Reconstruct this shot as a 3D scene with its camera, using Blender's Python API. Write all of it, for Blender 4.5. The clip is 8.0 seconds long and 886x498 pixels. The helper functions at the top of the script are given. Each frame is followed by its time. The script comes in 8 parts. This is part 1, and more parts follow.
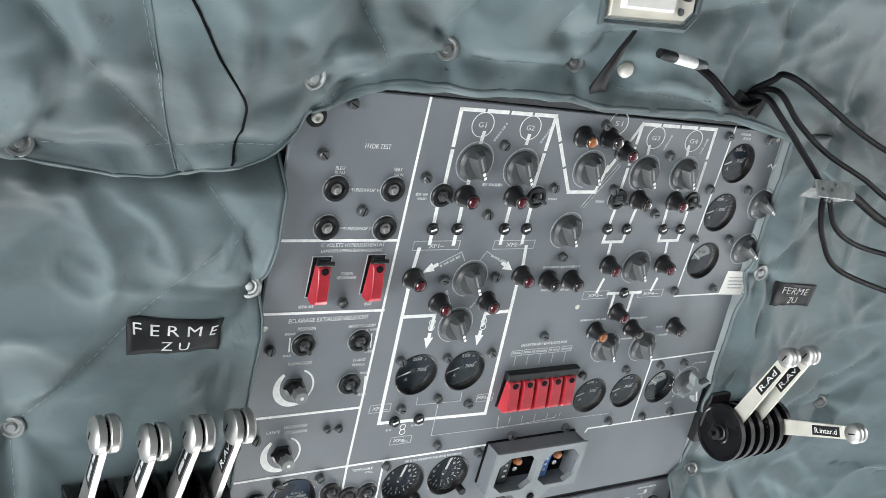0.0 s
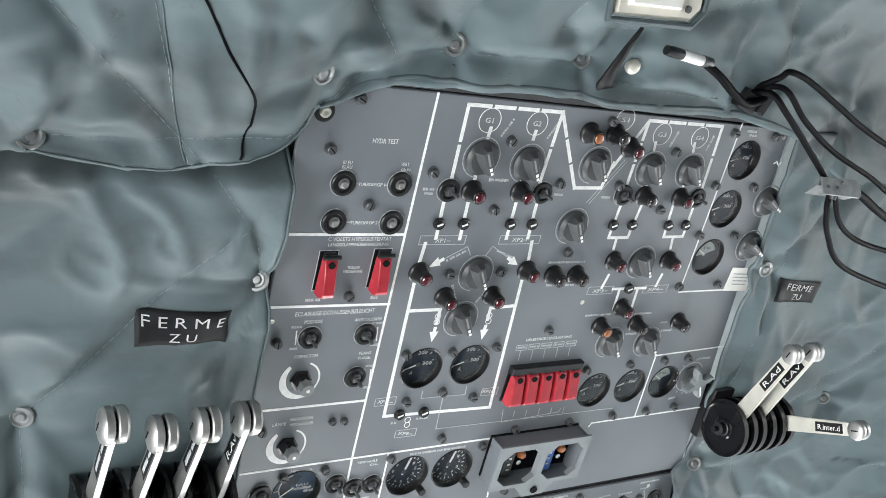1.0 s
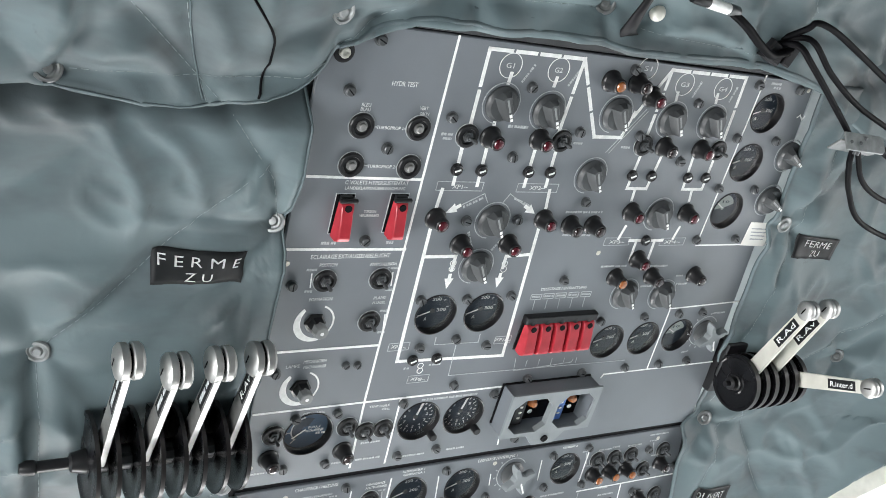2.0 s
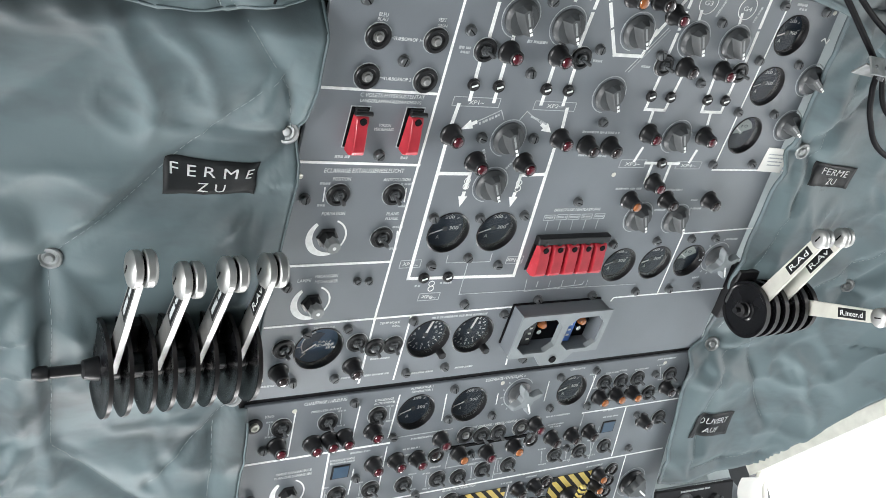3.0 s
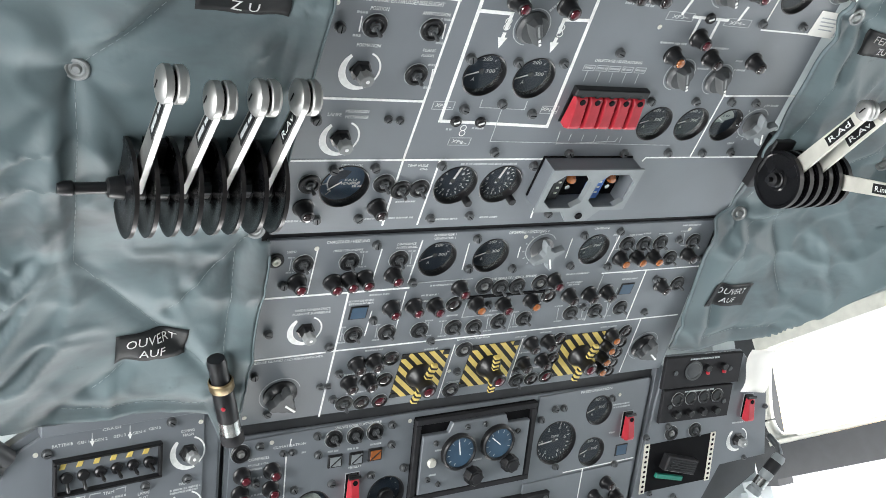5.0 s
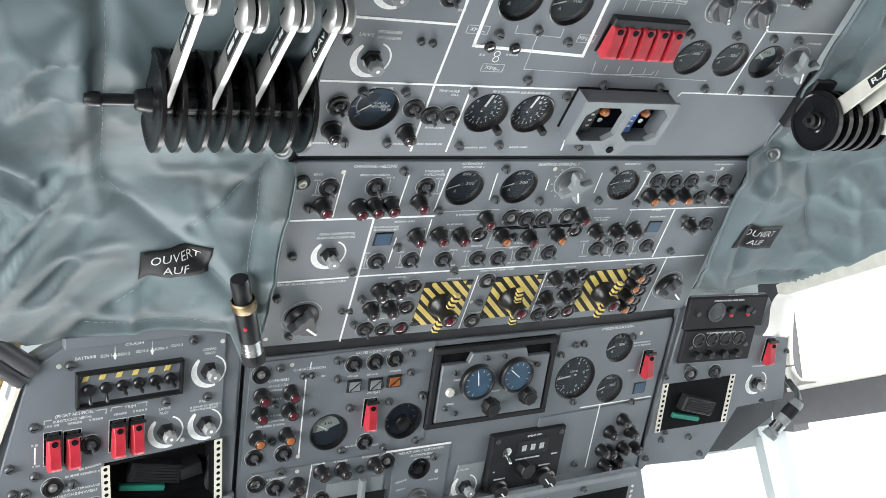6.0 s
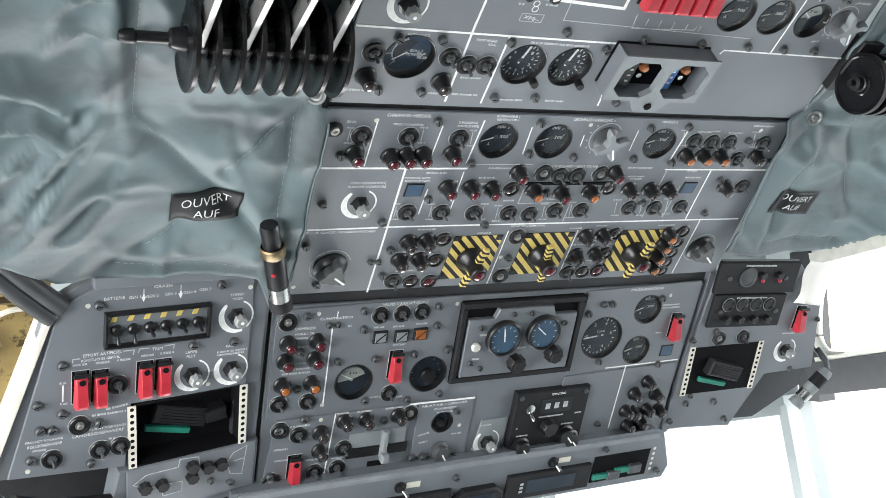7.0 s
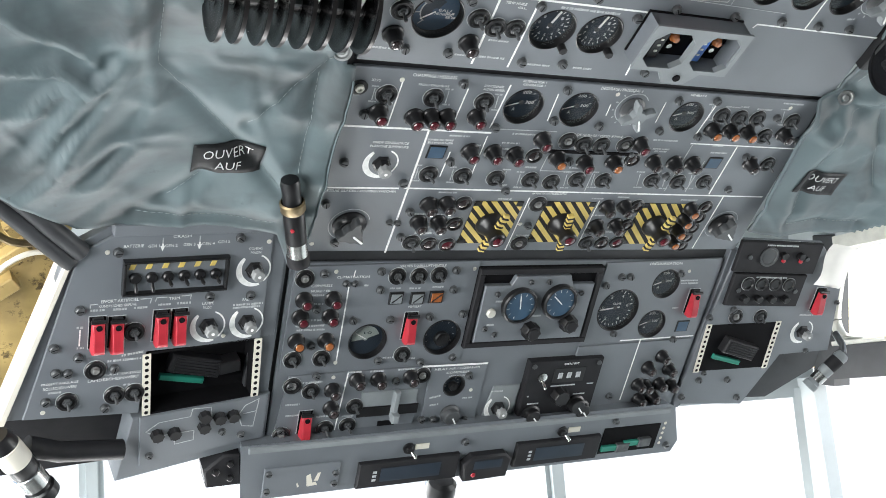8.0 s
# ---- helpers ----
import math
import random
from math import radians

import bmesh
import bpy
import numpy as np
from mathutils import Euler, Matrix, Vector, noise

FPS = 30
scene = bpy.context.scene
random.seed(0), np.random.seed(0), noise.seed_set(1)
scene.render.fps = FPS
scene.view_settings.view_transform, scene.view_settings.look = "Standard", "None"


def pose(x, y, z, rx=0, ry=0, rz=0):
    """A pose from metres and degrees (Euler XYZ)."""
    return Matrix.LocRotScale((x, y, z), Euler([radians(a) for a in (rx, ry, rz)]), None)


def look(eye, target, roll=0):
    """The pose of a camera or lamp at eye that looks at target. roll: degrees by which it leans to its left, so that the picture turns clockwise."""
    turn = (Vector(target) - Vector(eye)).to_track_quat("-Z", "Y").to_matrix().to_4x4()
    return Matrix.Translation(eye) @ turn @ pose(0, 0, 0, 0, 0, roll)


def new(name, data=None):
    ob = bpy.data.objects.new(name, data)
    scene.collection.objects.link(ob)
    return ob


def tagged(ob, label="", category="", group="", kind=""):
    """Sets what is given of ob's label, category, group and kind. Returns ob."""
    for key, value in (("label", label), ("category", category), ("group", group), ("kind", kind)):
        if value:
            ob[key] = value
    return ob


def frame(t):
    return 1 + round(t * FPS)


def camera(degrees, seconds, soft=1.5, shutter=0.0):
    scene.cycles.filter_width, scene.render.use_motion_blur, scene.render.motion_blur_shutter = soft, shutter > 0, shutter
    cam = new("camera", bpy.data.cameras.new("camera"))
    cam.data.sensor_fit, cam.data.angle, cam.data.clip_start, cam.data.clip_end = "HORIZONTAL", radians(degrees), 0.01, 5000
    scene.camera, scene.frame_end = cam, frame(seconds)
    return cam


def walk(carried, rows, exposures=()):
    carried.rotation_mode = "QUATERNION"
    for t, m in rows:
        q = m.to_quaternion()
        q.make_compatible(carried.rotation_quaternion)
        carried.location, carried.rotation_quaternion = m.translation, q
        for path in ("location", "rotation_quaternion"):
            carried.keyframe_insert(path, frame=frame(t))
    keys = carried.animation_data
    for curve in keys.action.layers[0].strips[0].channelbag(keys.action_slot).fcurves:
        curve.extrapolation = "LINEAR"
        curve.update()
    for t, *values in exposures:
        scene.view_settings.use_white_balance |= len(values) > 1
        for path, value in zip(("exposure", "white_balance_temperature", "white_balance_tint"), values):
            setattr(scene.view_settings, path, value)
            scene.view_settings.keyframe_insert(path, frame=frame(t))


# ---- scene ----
from mathutils.geometry import tessellate_polygon

cam = camera(48.38, 8.0, soft=0.7)
ROWS = [
    (0.0, -0.4874, -0.9238, 1.6816, 121.09, 19.17, -27.01),
    (0.5, -0.4905, -0.9252, 1.6832, 121.02, 19.13, -27.07),
    (1.0, -0.4915, -0.9278, 1.6811, 120.67, 18.65, -27.01),
    (1.5, -0.4914, -0.9250, 1.6796, 119.62, 17.80, -26.97),
    (3.0, -0.4942, -0.9032, 1.6748, 113.71, 15.79, -27.27),
    (3.5, -0.4969, -0.8940, 1.6716, 111.55, 14.84, -27.54),
    (4.0, -0.4990, -0.8802, 1.6656, 109.73, 14.01, -27.57),
    (4.5, -0.5007, -0.8734, 1.6639, 107.87, 13.16, -27.84),
    (6.0, -0.5000, -0.8524, 1.6592, 102.31, 9.52, -27.25),
    (6.5, -0.4985, -0.8446, 1.6569, 100.96, 8.52, -26.56),
    (7.0, -0.4993, -0.8395, 1.6532, 100.17, 7.32, -26.09),
    (7.5, -0.4950, -0.8371, 1.6482, 99.18, 6.12, -25.73),
    (8.0, -0.4966, -0.8371, 1.6477, 98.39, 4.46, -25.35),
]
walk(cam, [(t, pose(*row)) for t, *row in ROWS], exposures=[(0.0, 0.80), (1.5, 0.80), (3.0, 0.86), (4.5, 0.76), (6.5, 0.84), (8.0, 0.68)])

# ---- light: bright hazy daylight through the cockpit windows ----
world = bpy.data.worlds.new("sky")
scene.world = world
world.use_nodes = True
wn = world.node_tree.nodes
sky = wn.new("ShaderNodeTexSky")
sky.sky_type, sky.sun_disc = "NISHITA", False
sky.sun_elevation, sky.sun_rotation = radians(38), radians(60)
sky.dust_density, sky.air_density = 1.0, 1.0
wn["Background"].inputs["Strength"].default_value = 0.15
world.node_tree.links.new(sky.outputs[0], wn["Background"].inputs["Color"])
sun = new("sun", bpy.data.lights.new("sun", "SUN"))
sun.data.energy, sun.data.angle, sun.data.color = 4.0, radians(0.5), (1, 0.96, 0.90)
sun.matrix_world = look((6, 3.4, 5.4), (0, 0, 0))


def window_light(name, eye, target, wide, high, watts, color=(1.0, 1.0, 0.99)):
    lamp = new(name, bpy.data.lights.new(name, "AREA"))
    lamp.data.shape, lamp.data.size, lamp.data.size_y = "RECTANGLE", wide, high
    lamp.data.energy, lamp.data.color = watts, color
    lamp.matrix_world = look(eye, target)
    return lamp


window_light("window_light_right", (1.85, -0.20, 1.60), (0.3, 0.35, 1.6), 1.5, 0.6, 15)
window_light("window_light_left", (-1.42, -0.25, 1.64), (0.2, 0.35, 1.64), 1.5, 0.6, 30)
window_light("window_light_front", (0.21, 1.34, 1.30), (0.21, 0, 1.25), 2.0, 0.5, 15)
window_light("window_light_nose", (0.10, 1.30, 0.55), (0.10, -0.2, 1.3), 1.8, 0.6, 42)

# ---- materials ----
NT = {}


def material(name, color, rough=0.5, metal=0.0, vary=0.12, scale=30.0, bump=0.0, bump_scale=300.0, rough_vary=0.1, coat=0.0, stain=None, spec=0.5):
    m = bpy.data.materials.new(name)
    m.use_nodes = True
    n, l = m.node_tree.nodes, m.node_tree.links
    b = n["Principled BSDF"]
    b.inputs["Metallic"].default_value = metal
    b.inputs["Coat Weight"].default_value = coat
    b.inputs["Specular IOR Level"].default_value = spec
    co = n.new("ShaderNodeTexCoord")
    big = n.new("ShaderNodeTexNoise")
    big.inputs["Scale"].default_value, big.inputs["Detail"].default_value = scale, 6
    l.new(co.outputs["Object"], big.inputs["Vector"])
    ramp = n.new("ShaderNodeMapRange")
    ramp.inputs["From Min"].default_value, ramp.inputs["From Max"].default_value = 0.3, 0.7
    ramp.inputs["To Min"].default_value, ramp.inputs["To Max"].default_value = 1 - vary, 1 + vary
    l.new(big.outputs["Fac"], ramp.inputs["Value"])
    mul = n.new("ShaderNodeVectorMath")
    mul.operation = "MULTIPLY"
    mul.inputs[0].default_value = color
    l.new(ramp.outputs[0], mul.inputs[1])
    out = mul.outputs[0]
    if stain:
        st = n.new("ShaderNodeTexNoise")
        st.inputs["Scale"].default_value, st.inputs["Detail"].default_value, st.inputs["Roughness"].default_value = scale * 4, 8, 0.7
        l.new(co.outputs["Object"], st.inputs["Vector"])
        sr = n.new("ShaderNodeMapRange")
        sr.inputs["From Min"].default_value, sr.inputs["From Max"].default_value = stain[1], stain[1] + 0.08
        l.new(st.outputs["Fac"], sr.inputs["Value"])
        mix = n.new("ShaderNodeMix")
        mix.data_type = "RGBA"
        l.new(sr.outputs[0], mix.inputs["Factor"])
        l.new(out, mix.inputs["A"])
        mix.inputs["B"].default_value = (*stain[0], 1)
        out = mix.outputs["Result"]
    l.new(out, b.inputs["Base Color"])
    rr = n.new("ShaderNodeMapRange")
    rr.inputs["To Min"].default_value, rr.inputs["To Max"].default_value = max(rough - rough_vary, 0.03), min(rough + rough_vary, 1)
    fine = n.new("ShaderNodeTexNoise")
    fine.inputs["Scale"].default_value, fine.inputs["Detail"].default_value = bump_scale, 4
    l.new(co.outputs["Object"], fine.inputs["Vector"])
    l.new(big.outputs["Fac"], rr.inputs["Value"])
    l.new(rr.outputs[0], b.inputs["Roughness"])
    if bump:
        bp = n.new("ShaderNodeBump")
        bp.inputs["Strength"].default_value, bp.inputs["Distance"].default_value = bump, 0.001
        l.new(fine.outputs["Fac"], bp.inputs["Height"])
        l.new(bp.outputs[0], b.inputs["Normal"])
    NT[name] = m
    return m


PANEL = material("grey_panel_paint", (0.129, 0.144, 0.161), 0.46, vary=0.12, scale=9, bump=0.12, bump_scale=900, stain=((0.17, 0.18, 0.19), 0.69), spec=0.9)
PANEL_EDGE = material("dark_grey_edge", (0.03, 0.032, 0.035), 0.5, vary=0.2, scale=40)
GREY = material("grey_casting", (0.20, 0.22, 0.23), 0.45, vary=0.12, scale=25, bump=0.15, bump_scale=600, stain=((0.28, 0.29, 0.29), 0.68))
BLACK = material("black_bakelite", (0.008, 0.008, 0.009), 0.36, vary=0.3, scale=60, stain=((0.04, 0.04, 0.04), 0.68))
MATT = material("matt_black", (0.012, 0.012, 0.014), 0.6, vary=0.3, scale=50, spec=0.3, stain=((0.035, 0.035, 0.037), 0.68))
# near-black that puts the shade of holes, slots and bays into the colour
DARK = material("cavity_shade_black", (0.004, 0.004, 0.005), 0.8, vary=0.2, spec=0.12)
KNOB = material("grey_knob_plastic", (0.058, 0.062, 0.065), 0.40, vary=0.15, scale=70, bump=0.1)
KNOB_TOP = material("light_grey_knob_cap", (0.24, 0.25, 0.25), 0.4, vary=0.15, scale=70)
STUD = material("worn_steel_stud", (0.085, 0.09, 0.094), 0.38, metal=0.4, vary=0.35, scale=120)
STEEL = material("bright_steel", (0.62, 0.62, 0.60), 0.24, metal=1.0, vary=0.15, scale=60, stain=((0.3, 0.29, 0.27), 0.66))
LEVER = material("satin_lever_steel", (0.40, 0.40, 0.39), 0.44, metal=0.85, vary=0.2, scale=50, stain=((0.22, 0.21, 0.20), 0.64))
ALU = material("cream_painted_aluminium", (0.62, 0.61, 0.55), 0.35, metal=0.25, vary=0.1, scale=40, stain=((0.35, 0.33, 0.28), 0.68))
WHITE = material("white_marking_paint", (0.80, 0.81, 0.80), 0.55, vary=0.12, scale=150, stain=((0.35, 0.36, 0.37), 0.68))
LETTER = material("worn_lettering_paint", (0.60, 0.62, 0.62), 0.6, vary=0.2, scale=150, stain=((0.25, 0.26, 0.27), 0.64))
# pale colour of the window's reflection, painted under the gauge glass
DIAL_GLARE = material("painted_dial_glare", (0.34, 0.39, 0.37), 0.5, vary=0.15)
FAINT = material("faded_marking_paint", (0.42, 0.44, 0.45), 0.6, vary=0.3, scale=200)
RED = material("red_guard_plastic", (0.42, 0.028, 0.042), 0.32, vary=0.22, scale=45, coat=0.15, stain=((0.62, 0.36, 0.36), 0.645))
RED_LENS = material("dark_red_lens", (0.075, 0.010, 0.016), 0.12, vary=0.2, scale=60, coat=0.6)
AMBER = material("amber_lens", (0.30, 0.10, 0.03), 0.15, vary=0.2, scale=60, coat=0.6)
DARK_LENS = material("smoked_lens", (0.03, 0.022, 0.022), 0.12, vary=0.2, scale=60, coat=0.6)
YELLOW = material("yellow_warning_paint", (0.62, 0.47, 0.13), 0.5, vary=0.12, scale=60, stain=((0.3, 0.24, 0.10), 0.68))
BLUE = material("blue_plastic", (0.04, 0.13, 0.42), 0.4)
GREEN = material("green_circuit_plastic", (0.02, 0.21, 0.15), 0.35, vary=0.15)
# dial colours; their blue holds the sky reflected in the glass
DIAL = material("dark_dial_sky_tint", (0.016, 0.026, 0.040), 0.35, vary=0.15)
DIAL_BLUE = material("blue_dial_sky_tint", (0.035, 0.075, 0.125), 0.35, vary=0.15)
CREAM = material("cream_plastic", (0.66, 0.63, 0.55), 0.35, vary=0.06, scale=20)
PAPER = material("white_paper", (0.82, 0.81, 0.77), 0.7, vary=0.05, scale=30, bump=0.2, bump_scale=60)
RUBBER = material("black_cable_rubber", (0.004, 0.004, 0.005), 0.5, vary=0.2, scale=80, spec=0.06)
PRIMER = material("yellow_primer_metal", (0.34, 0.25, 0.10), 0.5, vary=0.5, scale=14, stain=((0.10, 0.07, 0.03), 0.56), bump=0.3, bump_scale=80)
FRAME_PAINT = material("cockpit_frame_paint", (0.42, 0.46, 0.47), 0.5, vary=0.12, scale=8, stain=((0.40, 0.43, 0.43), 0.66))
REAR = material("dark_rear_trim", (0.07, 0.075, 0.075), 0.6, vary=0.2, scale=6)
FLOOR = material("grey_floor_paint", (0.11, 0.115, 0.115), 0.6, vary=0.2, scale=6)
TAPE = material("black_label_tape", (0.011, 0.012, 0.013), 0.5, vary=0.3, scale=50, spec=0.2, bump=0.3, bump_scale=70)
GLASS = bpy.data.materials.new("instrument_glass")
GLASS.use_nodes = True
gn, gl = GLASS.node_tree.nodes, GLASS.node_tree.links
gn.remove(gn["Principled BSDF"])
tr_, gs_, mx_, fr_ = (gn.new("ShaderNode" + k) for k in ("BsdfTransparent", "BsdfGlossy", "MixShader", "Fresnel"))
gs_.inputs["Roughness"].default_value, fr_.inputs["IOR"].default_value = 0.04, 1.5
for a, b in ((fr_.outputs[0], mx_.inputs[0]), (tr_.outputs[0], mx_.inputs[1]), (gs_.outputs[0], mx_.inputs[2]), (mx_.outputs[0], gn["Material Output"].inputs[0])):
    gl.new(a, b)


def fabric_material():
    """Grey-green coated quilted cloth: fine weave, soft creases and rubbed-in grime."""
    m = material("quilted_liner_cloth", (0.103, 0.141, 0.151), 0.56, vary=0.14, scale=5, stain=((0.068, 0.085, 0.086), 0.66))
    n, l = m.node_tree.nodes, m.node_tree.links
    b, co = n["Principled BSDF"], n["Texture Coordinate"]
    stretch = n.new("ShaderNodeMapping")
    stretch.inputs["Rotation"].default_value, stretch.inputs["Scale"].default_value = (0, 0, 0.5), (4.0, 11.0, 6.0)
    grime = n.new("ShaderNodeTexNoise")
    grime.inputs["Scale"].default_value, grime.inputs["Detail"].default_value, grime.inputs["Roughness"].default_value = 1.0, 5, 0.6
    lim = n.new("ShaderNodeMapRange")
    lim.inputs["From Min"].default_value, lim.inputs["From Max"].default_value, lim.inputs["To Max"].default_value = 0.47, 0.68, 0.72
    mix = n.new("ShaderNodeMix")
    mix.data_type = "RGBA"
    mix.inputs["B"].default_value = (0.045, 0.047, 0.050, 1)
    l.new(co.outputs["Object"], stretch.inputs["Vector"])
    l.new(stretch.outputs[0], grime.inputs["Vector"])
    l.new(grime.outputs["Fac"], lim.inputs["Value"])
    l.new(lim.outputs[0], mix.inputs["Factor"])
    l.new(b.inputs["Base Color"].links[0].from_socket, mix.inputs["A"])
    l.new(mix.outputs["Result"], b.inputs["Base Color"])
    crease, weave = n.new("ShaderNodeTexNoise"), n.new("ShaderNodeTexNoise")
    crease.inputs["Scale"].default_value, crease.inputs["Detail"].default_value = 13, 2
    weave.inputs["Scale"].default_value, weave.inputs["Detail"].default_value = 900, 2
    crumple, b3 = n.new("ShaderNodeTexNoise"), n.new("ShaderNodeBump")
    crumple.inputs["Scale"].default_value, crumple.inputs["Detail"].default_value, crumple.inputs["Distortion"].default_value = 38, 3, 0.8
    b3.inputs["Strength"].default_value, b3.inputs["Distance"].default_value = 0.20, 0.002
    b1, b2 = n.new("ShaderNodeBump"), n.new("ShaderNodeBump")
    b1.inputs["Strength"].default_value, b1.inputs["Distance"].default_value = 0.25, 0.008
    b2.inputs["Strength"].default_value, b2.inputs["Distance"].default_value = 0.10, 0.0005
    for tex, bp in ((crease, b1), (crumple, b3), (weave, b2)):
        l.new(co.outputs["Object"], tex.inputs["Vector"])
        l.new(tex.outputs["Fac"], bp.inputs["Height"])
    l.new(b1.outputs[0], b3.inputs["Normal"])
    l.new(b3.outputs[0], b2.inputs["Normal"])
    l.new(b2.outputs[0], b.inputs["Normal"])
    return m


FABRIC = fabric_material()
HEM = material("liner_hem_cloth", (0.079, 0.107, 0.116), 0.55, vary=0.15, scale=40, bump=0.4, bump_scale=500)
STITCH = material("pale_thread", (0.22, 0.26, 0.265), 0.7, vary=0.2, scale=200)

# ---- mesh helpers ----


def mesh(name, verts, faces, mats, index=None, smooth=35):
    me = bpy.data.meshes.new(name)
    me.from_pydata([tuple(v) for v in verts], [], faces)
    for m in mats if isinstance(mats, (list, tuple)) else [mats]:
        me.materials.append(m)
    if index:
        me.polygons.foreach_set("material_index", index)
    me.shade_smooth()
    me.set_sharp_from_angle(angle=radians(smooth))
    return me


def obj(name, me, parent=None, at=(0, 0, 0), turn=(0, 0, 0), label="", m=None):
    ob = new(name, me)
    ob.parent = parent
    ob.matrix_basis = m if m is not None else pose(*at, *turn)
    return tagged(ob, label) if label else ob


class Shape:
    """Collects vertices, faces and a material slot for each face."""

    def __init__(self):
        self.v, self.f, self.i = [], [], []

    def add(self, verts, faces, slot=0, m=None):
        k = len(self.v)
        self.v += [tuple((m @ Vector(p)) if m else p) for p in verts]
        self.f += [tuple(k + a for a in f) for f in faces]
        self.i += [slot] * len(faces)
        return self

    def lathe(self, profile, seg=24, slot=0, m=None, slots=None, flat=0):
        """Rings of (radius, height) about z; a radius of 0 closes the end."""
        k, rings = len(self.v), []
        for r, z in profile:
            if r <= 1e-7:
                rings.append([len(self.v)])
                self.v.append((0, 0, z))
            else:
                rings.append(list(range(len(self.v), len(self.v) + seg)))
                self.v += [(r * math.cos(2 * math.pi * j / seg), r * math.sin(2 * math.pi * j / seg), z) for j in range(seg)]
        if m:
            self.v[k:] = [tuple(m @ Vector(p)) for p in self.v[k:]]
        for q, (a, b) in enumerate(zip(rings, rings[1:])):
            s = slots[q] if slots else slot
            for j in range(seg):
                c = (j + 1) % seg
                if len(a) == 1 and len(b) == 1:
                    break
                face = (a[0], b[j], b[c]) if len(a) == 1 else (a[j], a[c], b[0]) if len(b) == 1 else (a[j], a[c], b[c], b[j])
                self.f.append(face[::-1] if len(a) == 1 and False else face)
                self.i.append(s)
        return self

    def prism(self, poly, z0, z1, slot=0, m=None, inset=0.0):
        """A flat plate on a convex or plain outline (counter-clockwise), with a chamfered rim."""
        n = len(poly)
        rings = [(poly, z0), (poly, z1 - inset), (shrink(poly, inset), z1)] if inset else [(poly, z0), (poly, z1)]
        verts = [(x, y, z) for ring, z in rings for x, y in ring]
        faces = [tuple(range(n))[::-1], tuple(range((len(rings) - 1) * n, len(rings) * n))]
        for q in range(len(rings) - 1):
            faces += [(q * n + j, q * n + (j + 1) % n, (q + 1) * n + (j + 1) % n, (q + 1) * n + j) for j in range(n)]
        return self.add(verts, faces, slot, m)

    def box(self, x0, x1, y0, y1, z0, z1, slot=0, m=None, inset=0.0):
        return self.prism([(x0, y0), (x1, y0), (x1, y1), (x0, y1)], z0, z1, slot, m, inset)

    def tube(self, points, radius, seg=10, slot=0):
        pts = [Vector(p) for p in points]
        k = len(self.v)
        up = Vector((0, 0, 1))
        for j, p in enumerate(pts):
            d = (pts[min(j + 1, len(pts) - 1)] - pts[max(j - 1, 0)]).normalized()
            a = d.cross(up)
            if a.length < 1e-3:
                a = d.cross(Vector((1, 0, 0)))
            a.normalize()
            b = d.cross(a)
            self.v += [tuple(p + radius * (math.cos(2 * math.pi * s / seg) * a + math.sin(2 * math.pi * s / seg) * b)) for s in range(seg)]
        for j in range(len(pts) - 1):
            for s in range(seg):
                c = (s + 1) % seg
                self.f.append((k + j * seg + s, k + j * seg + c, k + (j + 1) * seg + c, k + (j + 1) * seg + s))
                self.i.append(slot)
        self.f += [tuple(range(k, k + seg)), tuple(range(k + (len(pts) - 1) * seg, k + len(pts) * seg))[::-1]]
        self.i += [slot, slot]
        return self

    def mesh(self, name, mats, smooth=35):
        me = mesh(name, self.v, self.f, mats, self.i, smooth)
        bm = bmesh.new()
        bm.from_mesh(me)
        bmesh.ops.recalc_face_normals(bm, faces=bm.faces)
        bm.to_mesh(me)
        bm.free()
        return me


def shrink(poly, d):
    cx, cy = sum(p[0] for p in poly) / len(poly), sum(p[1] for p in poly) / len(poly)
    out = []
    n = len(poly)
    for j in range(n):
        a, b, c = Vector(poly[j - 1]), Vector(poly[j]), Vector(poly[(j + 1) % n])
        e, f = (b - a).normalized(), (c - b).normalized()
        s = Vector((-e.y, e.x)) + Vector((-f.y, f.x))
        out.append(tuple(b + s.normalized() * d))
    return out


def spline(points, steps=10):
    """A smooth line through points (Catmull-Rom)."""
    p = [Vector(q) for q in points]
    p = [2 * p[0] - p[1]] + p + [2 * p[-1] - p[-2]]
    out = []
    for j in range(1, len(p) - 2):
        for s in range(steps):
            t = s / steps
            out.append(0.5 * (2 * p[j] + (p[j + 1] - p[j - 1]) * t + (2 * p[j - 1] - 5 * p[j] + 4 * p[j + 1] - p[j + 2]) * t * t + (3 * p[j] - p[j - 1] - 3 * p[j + 1] + p[j + 2]) * t ** 3))
    return out + [p[-2]]


# ---- the faces of the overhead console: x across, y up the face, z out into the cockpit ----


def face(origin, right, down):
    r, d = Vector(right), Vector(down)
    m = Matrix((r, -d, -r.cross(d))).transposed().to_4x4()
    return Matrix.Translation(origin) @ m


FACE_1 = face((0, 0, 2.05), (1, 0, 0), (0, 0.8910, -0.4540))
FACE_2 = face((0, 0.0949, 2.0016), (1, 0, 0), (0, 0.8266, -0.5628))
FACE_3 = face((0, 0.3462, 1.8306), (1, 0, 0), (0, 0.5900, -0.8074))
FACE_4 = face((-0.14, 0.3397, 1.8259), (0.9962, 0.0704, 0.0514), (0, 0.59, -0.8074))
FACE_5 = face((0.575, 0.3429, 1.8282), (0.9962, -0.0704, -0.0514), (0, 0.59, -0.8074))
M = 0.001


